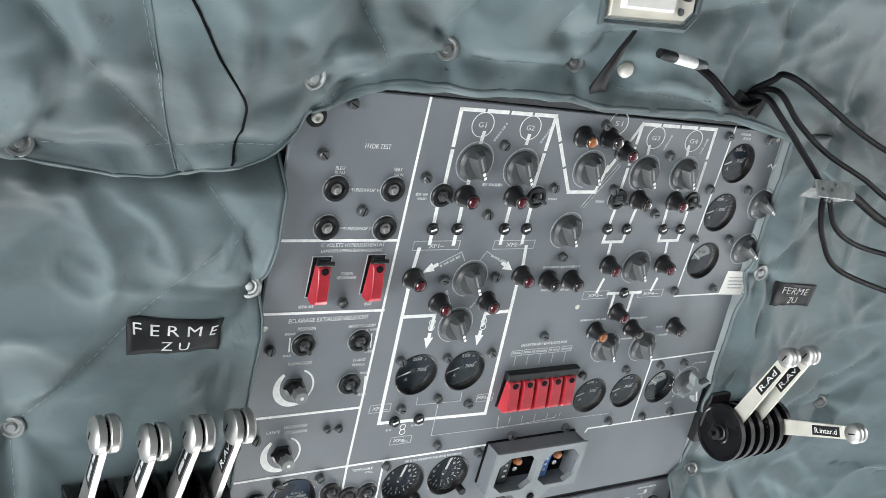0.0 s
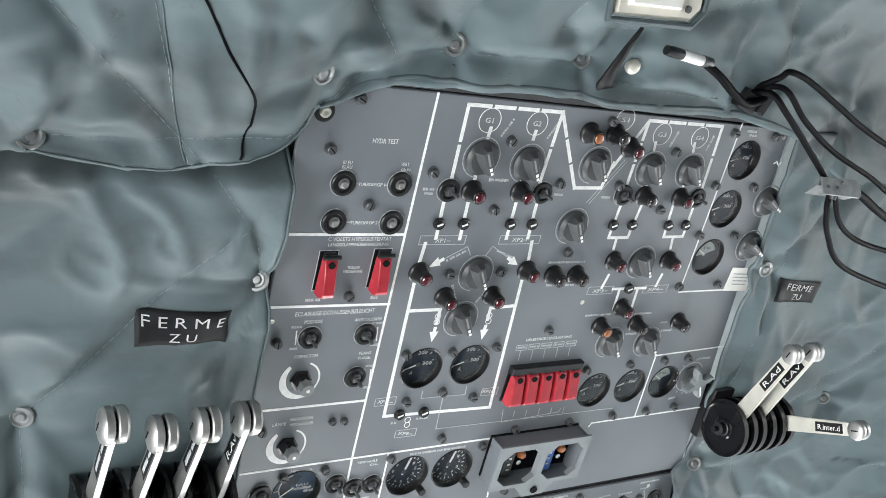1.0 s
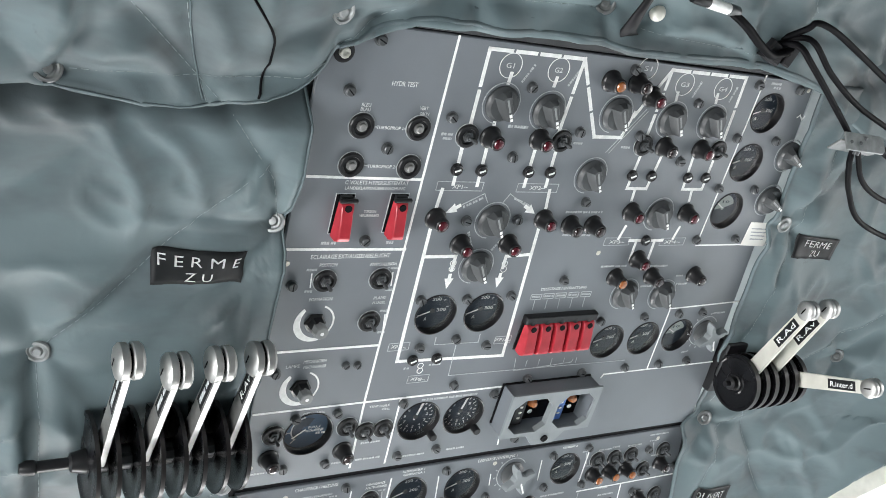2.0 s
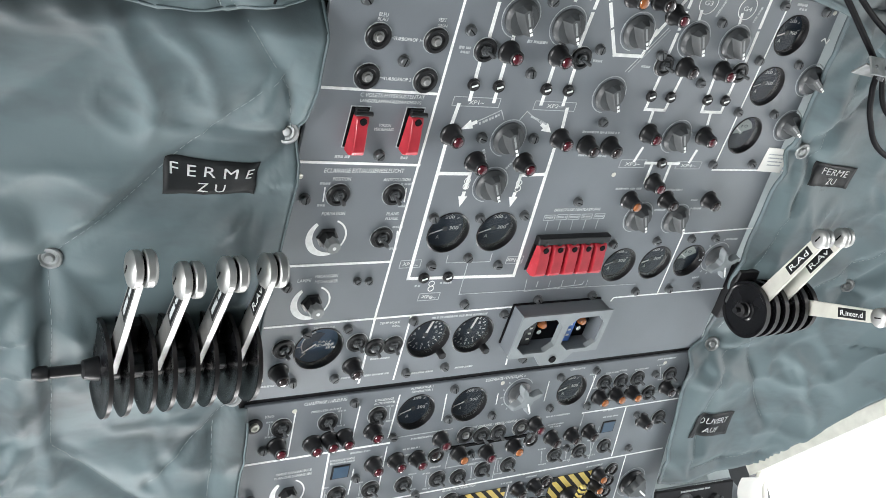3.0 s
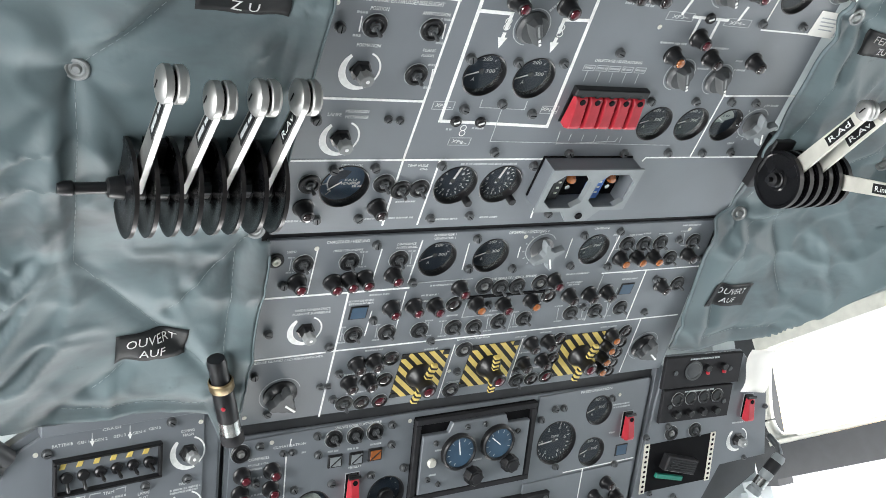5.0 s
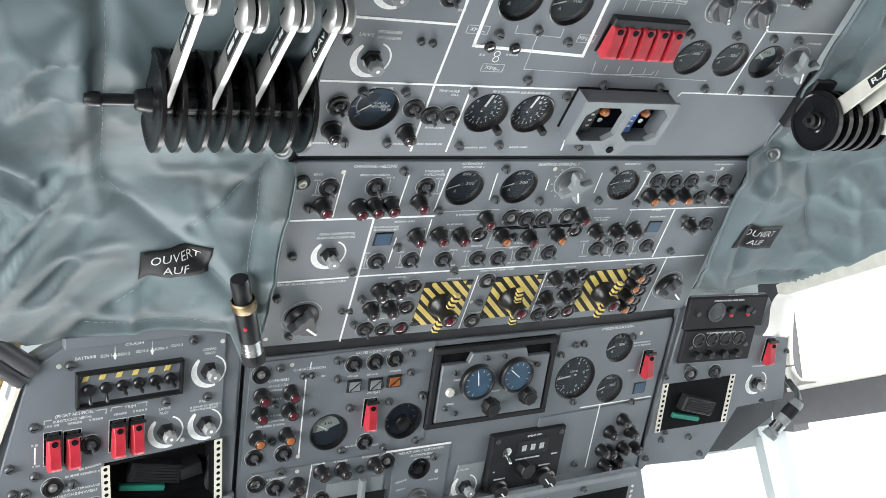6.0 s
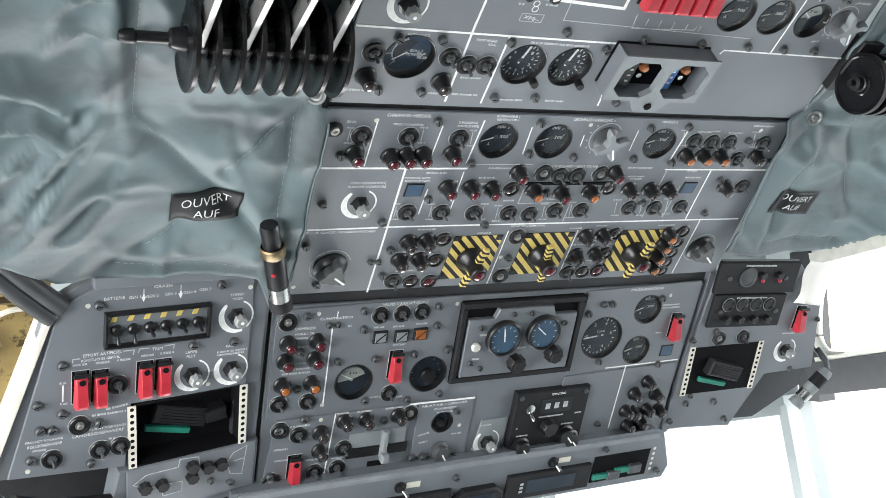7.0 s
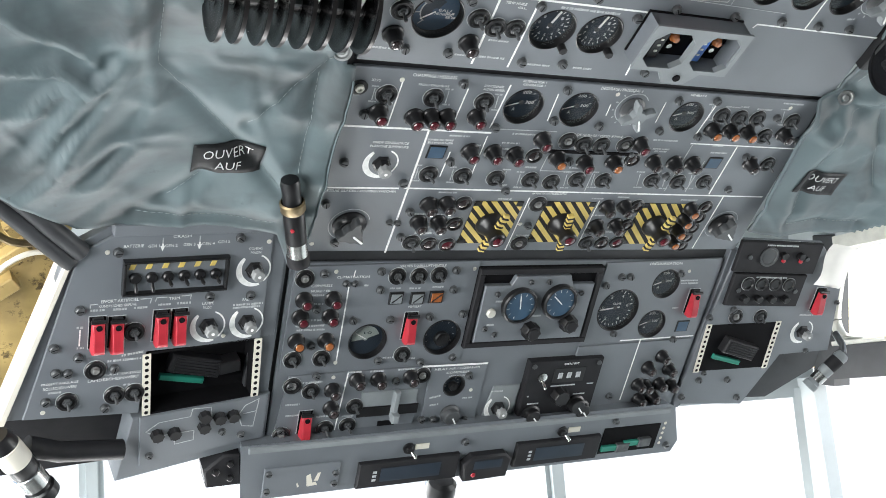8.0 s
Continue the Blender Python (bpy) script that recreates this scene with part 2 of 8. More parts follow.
# instrument wells: centre and radius in millimetres, cut through the plates
WELLS_1 = [(61.8, 112.4, 25.3), (125.4, 111.4, 25.3), (330.5, 54.5, 24.6), (390.8, 54.8, 24.6), (451, 54.8, 24.6), (440.7, 371.9, 24.6), (441.2, 307.5, 24.6), (443.4, 241.7, 24.6), (-57, -36.6, 28.5), (82.6, -38, 27.5), (144.5, -37.6, 27.5)]
WELLS_2 = [(96.6, -45, 25.5), (174.4, -44.6, 25.5), (339.6, -45, 24)]
WELLS_3 = [(-7.4, -129, 27), (105, -128, 28), (396.3, -95.6, 36), (472.2, -51.6, 24.5), (469.4, -123, 24.5), (142.4, -213, 17)]


def plate_with_wells(poly, wells, z0, z1, mat, inset=0.0):
    """A plate of millimetre outline with round openings and a chamfered rim."""
    seg = 36
    rim = shrink([(x * M, y * M) for x, y in poly], inset)
    loops = [[Vector((x, y, 0)) for x, y in rim]]
    for x, y, r in wells:
        loops.append([Vector(((x + r * math.cos(2 * math.pi * k / seg)) * M, (y + r * math.sin(2 * math.pi * k / seg)) * M, 0)) for k in range(seg)])
    flat = [v for loop in loops for v in loop]
    s = Shape()
    s.add([(v.x, v.y, z1) for v in flat], [tuple(f) for f in tessellate_polygon(loops)])
    n = len(poly)
    outer = [(x * M, y * M) for x, y in poly]
    s.add([(x, y, z1) for x, y in rim] + [(x, y, z1 - inset) for x, y in outer] + [(x, y, z0) for x, y in outer], [(k * n + j, k * n + (j + 1) % n, (k + 1) * n + (j + 1) % n, (k + 1) * n + j) for k in (0, 1) for j in range(n)])
    for loop in loops[1:]:
        s.add([(v.x, v.y, z) for z in (z1, z0) for v in loop], [(j, (j + 1) % seg, seg + (j + 1) % seg, seg + j) for j in range(seg)])
    bm = bmesh.new()
    bm.from_mesh(mesh("plate", s.v, s.f, mat))
    bmesh.ops.remove_doubles(bm, verts=bm.verts, dist=1e-6)
    bmesh.ops.recalc_face_normals(bm, faces=bm.faces)
    me = bpy.data.meshes.new("plate")
    bm.to_mesh(me)
    bm.free()
    me.materials.append(mat)
    me.set_sharp_from_angle(angle=radians(30))
    return me


def panel(name, place, outline, label, thick=0.004, mats=None, category="control panel", sunk=0.0, wells=()):
    top = new(name)
    top.matrix_world = place
    tagged(top, label, category)
    obj("panel_plate", plate_with_wells(outline, wells, -thick - sunk, -sunk, mats or PANEL, 0.0012), top)
    return top


P1 = panel("overhead_panel", FACE_1, [(-127, -104), (555, -104), (528, 150), (500, 414), (-66, 425), (-135, 395)], "grey painted overhead electrical panel with white flow lines", wells=WELLS_1)
P2 = panel("overhead_panel", FACE_2, [(-123, -291), (583, -295), (548, -5), (-127, -5)], "grey painted overhead panel with fire handles and warning lamps", wells=WELLS_2)
P3 = panel("overhead_panel", FACE_3, [(-130, -290), (564, -286), (574, -12), (-130, -7)], "grey painted front overhead panel with air conditioning controls", sunk=0.003, wells=WELLS_3)
P4 = panel("side_panel", FACE_4, [(-302, -192), (-168, -202), (-164, -113), (-21, -111), (-21, 44), (-202, 50), (-247, 24)], "grey painted side panel with crash switches and red guards")
P5 = panel("side_panel", FACE_5, [(-11, -281), (128, -285), (172, -185), (272, -177), (243, -44), (170, 29), (17, 29)], "grey painted side panel with voice recorder unit")

# ---- quilted liner ----
def profile(v):
    """The ceiling's fore-and-aft line: y and z at v metres down the face from the first panel's origin, with its outward normal."""
    bends = ((0.1065, FACE_1, 0.0), (0.4105, FACE_2, 0.1065), (9.0, FACE_3, 0.4105))
    for end, f, start in bends:
        if v <= end:
            break
    return f @ Vector((0, -(v - start), 0)), (f.to_3x3() @ Vector((0, 0, 1)))


def seg_dist(p, a, b):
    p, a, b = Vector(p), Vector(a), Vector(b)
    t = max(0, min(1, (p - a).dot(b - a) / max((b - a).length_squared, 1e-9)))
    return (p - a - t * (b - a)).length


TAPED = [(-0.218, -0.190), (-0.244, 0.240), (0.628, -0.192), (0.634, 0.2455)]


def calm(x, v):
    """Near 0 under the tape labels, which hold the cloth flat."""
    return 1 - 0.92 * max([math.exp(-(((x - a) / 0.065) ** 4 + ((v - c) / 0.045) ** 4)) for a, c in TAPED])


def crease_height(x, v, folds):
    """Crisp pulled folds: a ridge along each line from (x0, v0) to (x1, v1), steep on one side, dying out at its ends."""
    out = 0.0
    for x0, v0, x1, v1, h, w in folds:
        dx, dv = x1 - x0, v1 - v0
        n = math.hypot(dx, dv)
        t = ((x - x0) * dx + (v - v0) * dv) / (n * n)
        if -0.3 < t < 1.3:
            d = ((x - x0) * dv - (v - v0) * dx) / n + 0.25 * w * math.sin(7 * t + 40 * x0) + 0.25 * n * (t - 0.5) ** 2 + 0.45 * w * noise.noise(Vector((x * 16, v * 16, x0 * 50)))
            fade = math.exp(-((t - 0.5) / 0.52) ** 4)
            out += 0.75 * h * fade * (math.exp(-abs(d) / (w * 0.75)) if d > 0 else math.exp(-abs(d) / (w * 0.28)))
    return out


def fold_height(x, v, seams, studs, seed, folds=()):
    """Soft folds, pulled in along the seams and at the press studs."""
    q = Vector((x * 5.0 + seed, v * 5.0, seed))
    n = noise.noise(q) * 0.008 + noise.noise(q * 2.3) * 0.002
    warp = noise.noise(Vector((x * 3, v * 3, seed + 7)))
    n += 0.003 * abs(math.sin(22 * (x * 0.6 + v * 0.8) + 5 * warp)) * max(0, noise.noise(q * 0.7 + Vector((3, 1, 0))) + 0.35)
    n += 0.0055 * (1 - abs(noise.noise(q * 1.6 + Vector((9, 2, seed))))) ** 9 + 0.003 * (1 - abs(noise.noise(q * 3.4 + Vector((1, 7, seed))))) ** 10
    n += crease_height(x, v, folds)
    n *= calm(x, v)
    d = min([seg_dist((x, v), a, b) for a, b in seams], default=1)
    n -= 0.007 * math.exp(-(d / 0.012) ** 2)
    for a in studs:
        e = (Vector((x, v)) - Vector(a)).length
        n -= 0.012 * math.exp(-(e / 0.035) ** 2)
        if e < 0.14:
            ang = math.atan2(v - a[1], x - a[0])
            n += 0.004 * math.sin(5 * ang + seed) * math.exp(-((e - 0.05) / 0.04) ** 2)
    return n


def liner(name, x_range, v_range, shape, seams, studs, seed, label, step=0.007, foot=None, edge=None, folds=()):
    """One padded sheet; shape(x, v) gives how far it stands out from the ceiling line, or None where there is no cloth."""
    nx, nv = int((x_range[1] - x_range[0]) / step) + 1, int((v_range[1] - v_range[0]) / step) + 1
    verts, ids, faces = [], {}, []

    def place(x, v, h):
        p, n = profile(v)
        return Vector((x, p.y, p.z)) + n * h

    for a in range(nx + 1):
        for b in range(nv + 1):
            x, v = x_range[0] + a * step, v_range[0] + b * step
            if foot:
                v = v_range[0] + (foot(x) - 0.0005 - v_range[0]) * b / nv
            if edge:
                x = edge(v) + (x_range[1] - edge(v)) * a / nx
            h = shape(x, v)
            if h is None:
                continue
            ids[a, b] = len(verts)
            verts.append(place(x, v, h + fold_height(x, v, seams, studs, seed, folds)))
    for (a, b) in ids:
        q = [(a, b), (a + 1, b), (a + 1, b + 1), (a, b + 1)]
        if all(c in ids for c in q):
            faces.append(tuple(ids[c] for c in q))
    me = mesh(name, verts, faces, FABRIC, None, 180)
    ob = tagged(new(name, me), label, "ceiling liner", kind="structure")
    mod = ob.modifiers.new("thickness", "SOLIDIFY")
    mod.thickness, mod.offset = 0.004, 0
    # thread along each seam
    for a, b in seams:
        A, B = Vector(a), Vector(b)
        count = max(2, int((B - A).length / 0.008))
        s = Shape()
        for j in range(count):
            p, r = A.lerp(B, (j + 0.15) / count), A.lerp(B, (j + 0.8) / count)
            ends = []
            for c in (p, r):
                h = shape(c.x, c.y)
                if h is None:
                    break
                ends.append(place(c.x, c.y, h + fold_height(c.x, c.y, seams, studs, seed, folds) + 0.0026))
            if len(ends) == 2:
                s.tube(ends, 0.0004, 4)
        if s.v:
            obj("seam_thread", s.mesh("seam_thread", STITCH), ob)

    def height(x, v):
        for k in range(16):
            for a, c in ((0, -1), (-1, 0), (1, 0), (-1, -1), (1, -1), (0, 1)):
                h = shape(x + 0.004 * k * a, v + 0.004 * k * c)
                if h is not None:
                    return h
        return 0.0

    return ob, lambda x, v: place(x, v, height(x, v) + fold_height(x, v, seams, studs, seed, folds))


def along(x, points):
    """A value read off a bent line of (x, value)."""
    return float(np.interp(x, [p[0] for p in points], [p[1] for p in points]))


LEFT_FOOT = [(-0.90, 0.02), (-0.57, 0.20), (-0.467, 0.285), (-0.392, 0.345), (-0.345, 0.342), (-0.165, 0.352), (-0.145, 0.395), (-0.12, 0.395)]


def left_shape(x, v):
    edge = -0.136 + (0.010 if v > 0.1 else 0)
    if x > edge or v > along(x, LEFT_FOOT):
        return None
    d = max(0, -0.36 - x)
    deep = min(1, max(0, (-0.31 - x) / 0.06)) * min(1, max(0, (v + 0.05) / 0.12))
    wave = abs(math.sin(60 * (0.79 * x + 0.61 * v) + 2.5 * noise.noise(Vector((x * 7, v * 5, 3)))))
    slack = calm(x, v) * min(1, max(0, (edge - x) / 0.05)) * (0.004 * abs(math.sin(24 * (0.45 * x + 0.9 * v) + 3 * noise.noise(Vector((x * 6, v * 6, 9))))))
    return 0.006 + 0.012 * math.exp(-((x - edge) / 0.06) ** 2) + 1.0 * d * d - 0.035 * min(1, max(0, (-0.335 - v) / 0.03)) + deep * 0.006 * wave * (0.35 + 0.65 * abs(noise.noise(Vector((x * 9 + 3, v * 6, 5)))) * 2) + slack


LEFT_SEAMS = [((-0.216, -0.349), (-0.161, -0.28)), ((-0.161, -0.28), (-0.146, -0.235)), ((-0.169, -0.297), (-0.344, -0.102)), ((-0.33, 0.118), (-0.155, 0.30)), ((-0.150, 0.09), (-0.228, 0.192)), ((-0.268, 0.266), (-0.30, 0.30)), ((-0.344, -0.102), (-0.33, 0.118)), ((-0.164, 0.12), (-0.160, 0.335)), ((-0.33, 0.326), (-0.17, 0.336))]
LEFT_FOLDS = [
    (-0.36, -0.05, -0.365, 0.123, 0.0184, 0.03), (-0.365, 0.115, -0.44, 0.245, 0.0276, 0.026), (-0.345, 0.03, -0.333, 0.21, 0.0126, 0.016), (-0.351, 0.117, -0.43, 0.29, 0.0196, 0.018), (-0.329, 0.223, -0.4, 0.285, 0.0126, 0.014),
    (-0.335, 0.116, -0.263, 0.173, 0.0057, 0.008), (-0.48, 0.05, -0.381, 0.116, 0.0253, 0.02), (-0.48, 0.127, -0.395, 0.14, 0.0207, 0.016), (-0.455, 0.185, -0.387, 0.132, 0.0161, 0.013), (-0.18, 0.275, -0.244, 0.136, 0.0069, 0.012),
    (-0.356, -0.072, -0.356, 0.041, 0.0115, 0.015), (-0.42, 0.0, -0.365, -0.045, 0.0207, 0.015), (-0.42, 0.035, -0.358, -0.003, 0.0184, 0.013),
]
LEFT_FOLDS_UP = [
    (-0.34, -0.103, -0.285, -0.141, 0.009, 0.012), (-0.165, -0.304, -0.193, -0.244, 0.012, 0.012), (-0.225, -0.15, -0.155, -0.185, -0.015, 0.01), (-0.205, -0.125, -0.149, -0.207, 0.018, 0.012), (-0.313, -0.335, -0.275, -0.236, 0.0165, 0.02),
    (-0.36, -0.34, -0.31, -0.325, 0.0135, 0.012), (-0.335, -0.135, -0.29, -0.195, 0.012, 0.014), (-0.271, -0.335, -0.216, -0.261, 0.012, 0.01), (-0.173, -0.29, -0.155, -0.245, 0.009, 0.008), (-0.152, -0.19, -0.18, -0.03, 0.0135, 0.013),
    (-0.16, -0.22, -0.3, -0.25, 0.009, 0.01),
]
LEFT_STUDS = [(-0.342, -0.100), (-0.149, -0.232), (-0.147, 0.090)]
left_liner, on_left = liner("ceiling_liner", (-0.90, -0.125), (-0.46, 0.40), left_shape, LEFT_SEAMS, LEFT_STUDS, 1.3, "padded grey-green quilted cloth liner beside the overhead panel", 0.005, foot=lambda x: along(x, LEFT_FOOT), folds=LEFT_FOLDS + LEFT_FOLDS_UP)

TOP_EDGE = [(-0.9, -0.38), (-0.362, -0.360), (-0.288, -0.350), (-0.234, -0.354), (-0.197, -0.361), (-0.165, -0.375), (-0.132, -0.405), (-0.061, -0.432), (0.139, -0.434), (0.182, -0.430), (0.379, -0.429), (0.506, -0.407), (0.60, -0.36), (1.2, -0.34)]


def top_shape(x, v):
    if v > along(x, TOP_EDGE):
        return None
    d = max(0, -0.48 - v)
    flap = 0.020 * min(1, max(0, (-0.10 - x) / 0.06))
    slack = 0.003 * abs(math.sin(20 * (0.8 * x - 0.5 * v) + 3 * noise.noise(Vector((x * 5, v * 5, 2)))))
    return 0.016 + flap + 0.02 * min(1, d / 0.1) + 0.45 * d * d + 0.9 * max(0, x - 0.75) ** 2 + 0.5 * max(0, -0.40 - x) ** 2 + slack


TOP_SEAMS = [((-0.352, -0.475), (-0.225, -0.356)), ((-0.45, -0.57), (-0.352, -0.475)), ((-0.20, -0.64), (-0.068, -0.46)), ((-0.028, -0.478), (0.06, -0.577)), ((0.105, -0.500), (0.184, -0.510)), ((0.105, -0.500), (0.125, -0.56)), ((0.184, -0.510), (0.336, -0.562)), ((0.336, -0.562), (0.45, -0.60)), ((0.382, -0.60), (0.422, -0.470)), ((-0.300, -0.54), (-0.251, -0.384)), ((-0.251, -0.384), (-0.240, -0.357)), ((-0.360, -0.372), (-0.165, -0.385)), ((-0.165, -0.385), (-0.06, -0.46)), ((-0.06, -0.462), (0.139, -0.470)), ((0.182, -0.456), (0.379, -0.444))]
TOP_FOLDS = [
    (-0.364, -0.385, -0.29, -0.4, 0.0098, 0.012), (-0.303, -0.397, -0.247, -0.36, 0.007, 0.01), (-0.364, -0.379, -0.352, -0.435, 0.0168, 0.014), (-0.147, -0.449, -0.09, -0.47, 0.014, 0.012), (-0.147, -0.449, -0.185, -0.48, 0.0126, 0.012),
    (-0.323, -0.51, -0.327, -0.42, 0.0182, 0.02), (-0.017, -0.471, -0.07, -0.505, 0.0126, 0.012), (0.129, -0.473, 0.165, -0.513, 0.0126, 0.012), (0.341, -0.441, 0.325, -0.543, 0.0112, 0.012), (0.377, -0.475, 0.48, -0.547, 0.0126, 0.014),
    (-0.133, -0.43, -0.07, -0.46, 0.0112, 0.008), (0.0, -0.475, 0.13, -0.48, 0.0112, 0.008), (0.2, -0.465, 0.36, -0.455, 0.0126, 0.008), (0.45, -0.5, 0.66, -0.41, 0.0182, 0.02), (-0.2, -0.41, -0.215, -0.52, 0.0126, 0.016),
]
TOP_STUDS = [(-0.137, -0.441), (-0.003, -0.472), (0.148, -0.472), (0.555, -0.43), (-0.358, -0.371)]
top_liner, on_top = liner("ceiling_liner", (-0.60, 1.1), (-0.95, -0.34), top_shape, TOP_SEAMS, TOP_STUDS, 4.1, "padded grey-green quilted cloth liner above the overhead panel", 0.006, foot=lambda x: along(x, TOP_EDGE), folds=TOP_FOLDS)


def right_edge(v):
    return 0.502 + 0.054 * min(1, max(0, (v + 0.41) / 0.5)) - 0.022 * min(1, max(0, v - 0.085) / 0.02) + 0.036 * max(0, v - 0.105) / 0.3


RIGHT_FOOT = [(0.5, 0.347), (0.79, 0.347), (0.87, 0.28), (0.93, 0.21), (1.06, 0.06)]


def right_shape(x, v):
    edge = right_edge(v)
    if x < edge or v > along(x, RIGHT_FOOT):
        return None
    d = max(0, x - 0.70)
    slack = calm(x, v) * min(1, (x - edge) / 0.05) * 0.004 * abs(math.sin(22 * (0.9 * x + 0.5 * v) + 3 * noise.noise(Vector((x * 5, v * 5, 12)))))
    return 0.006 + 0.008 * math.exp(-((x - edge - 0.06) / 0.05) ** 2) + 1.1 * d * d + slack


RIGHT_SEAMS = [((0.56, -0.25), (0.80, -0.45)), ((0.60, 0.12), (0.85, -0.10)), ((0.56, -0.02), (0.75, 0.25)), ((0.575, -0.36), (0.575, 0.07)), ((0.602, 0.12), (0.618, 0.33)), ((0.62, 0.325), (0.78, 0.325))]
RIGHT_FOLDS = [
    (0.552, 0.096, 0.649, 0.209, 0.0045, 0.01), (0.649, 0.209, 0.744, 0.14, 0.006, 0.012), (0.755, 0.12, 0.865, 0.275, 0.012, 0.014), (0.725, 0.109, 0.796, 0.193, 0.006, 0.014), (0.596, -0.079, 0.615, 0.041, 0.0067, 0.012),
    (0.567, 0.121, 0.72, 0.191, 0.0053, 0.012), (0.721, 0.119, 0.885, 0.199, 0.009, 0.02), (0.756, 0.05, 0.876, 0.18, 0.0075, 0.02), (0.555, -0.21, 0.575, -0.1, 0.0053, 0.01), (0.637, -0.247, 0.588, -0.127, 0.0067, 0.012),
    (0.571, -0.281, 0.679, -0.296, 0.006, 0.012), (0.72, -0.127, 0.832, -0.159, 0.009, 0.018), (0.719, -0.191, 0.841, -0.081, 0.009, 0.018), (0.6, -0.16, 0.66, -0.06, 0.006, 0.012),
]
RIGHT_STUDS = [(0.548, -0.227), (0.575, 0.096), (0.80, 0.0)]
right_liner, on_right = liner("ceiling_liner", (0.49, 1.05), (-0.42, 0.40), right_shape, RIGHT_SEAMS, RIGHT_STUDS, 8.7, "padded grey-green quilted cloth liner beside the overhead panel", 0.006, foot=lambda x: along(x, RIGHT_FOOT), edge=lambda v: right_edge(v) + 0.0005, folds=RIGHT_FOLDS)

# ---- apron outside ----
APRON = material("pale_concrete", (0.62, 0.62, 0.60), 0.8, vary=0.08, scale=0.2)
tagged(new("ground", mesh("ground", [(-1500, -1500, -3.2), (1500, -1500, -3.2), (1500, 1500, -3.2), (-1500, 1500, -3.2)], [(0, 1, 2, 3)], APRON)), "pale sunlit concrete apron outside the windows", "ground", kind="structure")

# ---- cockpit shell ----


def slab(name, verts, faces, mat, label, thick=0.03, category="wall"):
    ob = tagged(new(name, mesh(name, verts, faces, mat)), label, category, kind="structure")
    mod = ob.modifiers.new("thickness", "SOLIDIFY")
    mod.thickness = thick
    return ob


slab("floor", [(-1.3, -2.2, 0), (1.75, -2.2, 0), (1.75, 1.6, 0), (-1.3, 1.6, 0)], [(0, 1, 2, 3)], FLOOR, "grey painted cockpit floor", 0.02, "floor")
slab("wall_rear", [(-1.3, -2.0, 0), (1.75, -2.0, 0), (1.75, -2.0, 2.9), (-1.3, -2.0, 2.9)], [(0, 1, 2, 3)], REAR, "dark trimmed rear cockpit bulkhead")
slab("ceiling", [(-1.3, -2.0, 2.72), (1.75, -2.0, 2.72), (1.75, 0.1, 2.72), (-1.3, 0.1, 2.72), (1.75, 1.35, 1.98), (-1.3, 1.35, 1.98)], [(0, 1, 2, 3), (3, 2, 4, 5)], FRAME_PAINT, "grey painted cockpit roof skin", 0.02, "ceiling")


def window_wall(name, corners, sill, head, top, label):
    """Wall strips below and above a band of windows, along a line of plan points."""
    s = Shape()
    for (ax, ay), (bx, by) in zip(corners, corners[1:]):
        d = Vector((bx - ax, by - ay))
        m = Matrix.Translation((ax, ay, 0)) @ Matrix.Rotation(math.atan2(d.y, d.x), 4, "Z")
        if sill > 0:
            s.box(0, d.length, -0.03, 0.03, 0, sill, 0, m)
        s.box(0, d.length, -0.03, 0.03, head, top, 0, m)
    return tagged(new(name, s.mesh(name, FRAME_PAINT)), label, "wall", kind="structure")


window_wall("wall_front", [(-0.94, 0.98), (-0.53, 1.2), (0.95, 1.2), (1.36, 0.98)], 0.2, 1.575, 2.3, "grey painted windscreen surround")
window_wall("wall_front", [(-0.94, 0.98), (-0.53, 1.2), (0.95, 1.2), (1.36, 0.98)], 0.0, 0.90, 1.0, "grey painted rail between the upper and lower windows")
window_wall("wall_right", [(1.36, 0.98), (1.36, -0.9)], 1.25, 1.91, 2.75, "grey painted side wall with window openings")
window_wall("wall_right", [(1.36, -0.9), (1.36, -2.0)], 1.5, 1.5, 2.75, "grey painted rear side wall")
window_wall("wall_left", [(-0.94, -0.9), (-0.94, 0.98)], 1.25, 1.95, 2.75, "grey painted side wall with window openings")
window_wall("wall_left", [(-0.94, -2.0), (-0.94, -0.9)], 1.5, 1.5, 2.75, "grey painted rear side wall")


def window_post(x, y, z0, z1, wide, deep, turn=0):
    s = Shape().box(-wide / 2, wide / 2, -deep / 2, deep / 2, z0, z1, 0, None, 0.004)
    s.box(-wide / 2 + 0.012, wide / 2 - 0.012, -deep / 2 - 0.012, -deep / 2 + 0.002, z0, z1)
    ob = obj("window_post", s.mesh("window_post", FRAME_PAINT), None, (x, y, 0), (0, 0, turn), "pale grey painted windscreen post")
    return tagged(ob, category="window frame", kind="structure")


for x, y, w, turn in ((-0.29, 1.2, 0.045, 0), (0.727, 1.2, 0.05, 0), (1.34, 0.985, 0.07, 40), (-0.92, 0.985, 0.07, -40)):
    window_post(x, y, 0.95, 1.6, w, 0.05, turn)

# ---- controls: x and y in millimetres on a face ----
CACHE = {}
SOFT_STEEL = material("dulled_steel", (0.26, 0.26, 0.255), 0.45, metal=0.7, vary=0.25, scale=120)
WORN = material("worn_disc_edge", (0.03, 0.028, 0.028), 0.35, metal=0.6, vary=0.4, scale=60)
SATIN = material("satin_black_disc", (0.004, 0.004, 0.005), 0.26, spec=0.35, vary=0.3, scale=40, stain=((0.02, 0.02, 0.02), 0.70))


def shared(key, build):
    if key not in CACHE:
        CACHE[key] = build()
    return CACHE[key]


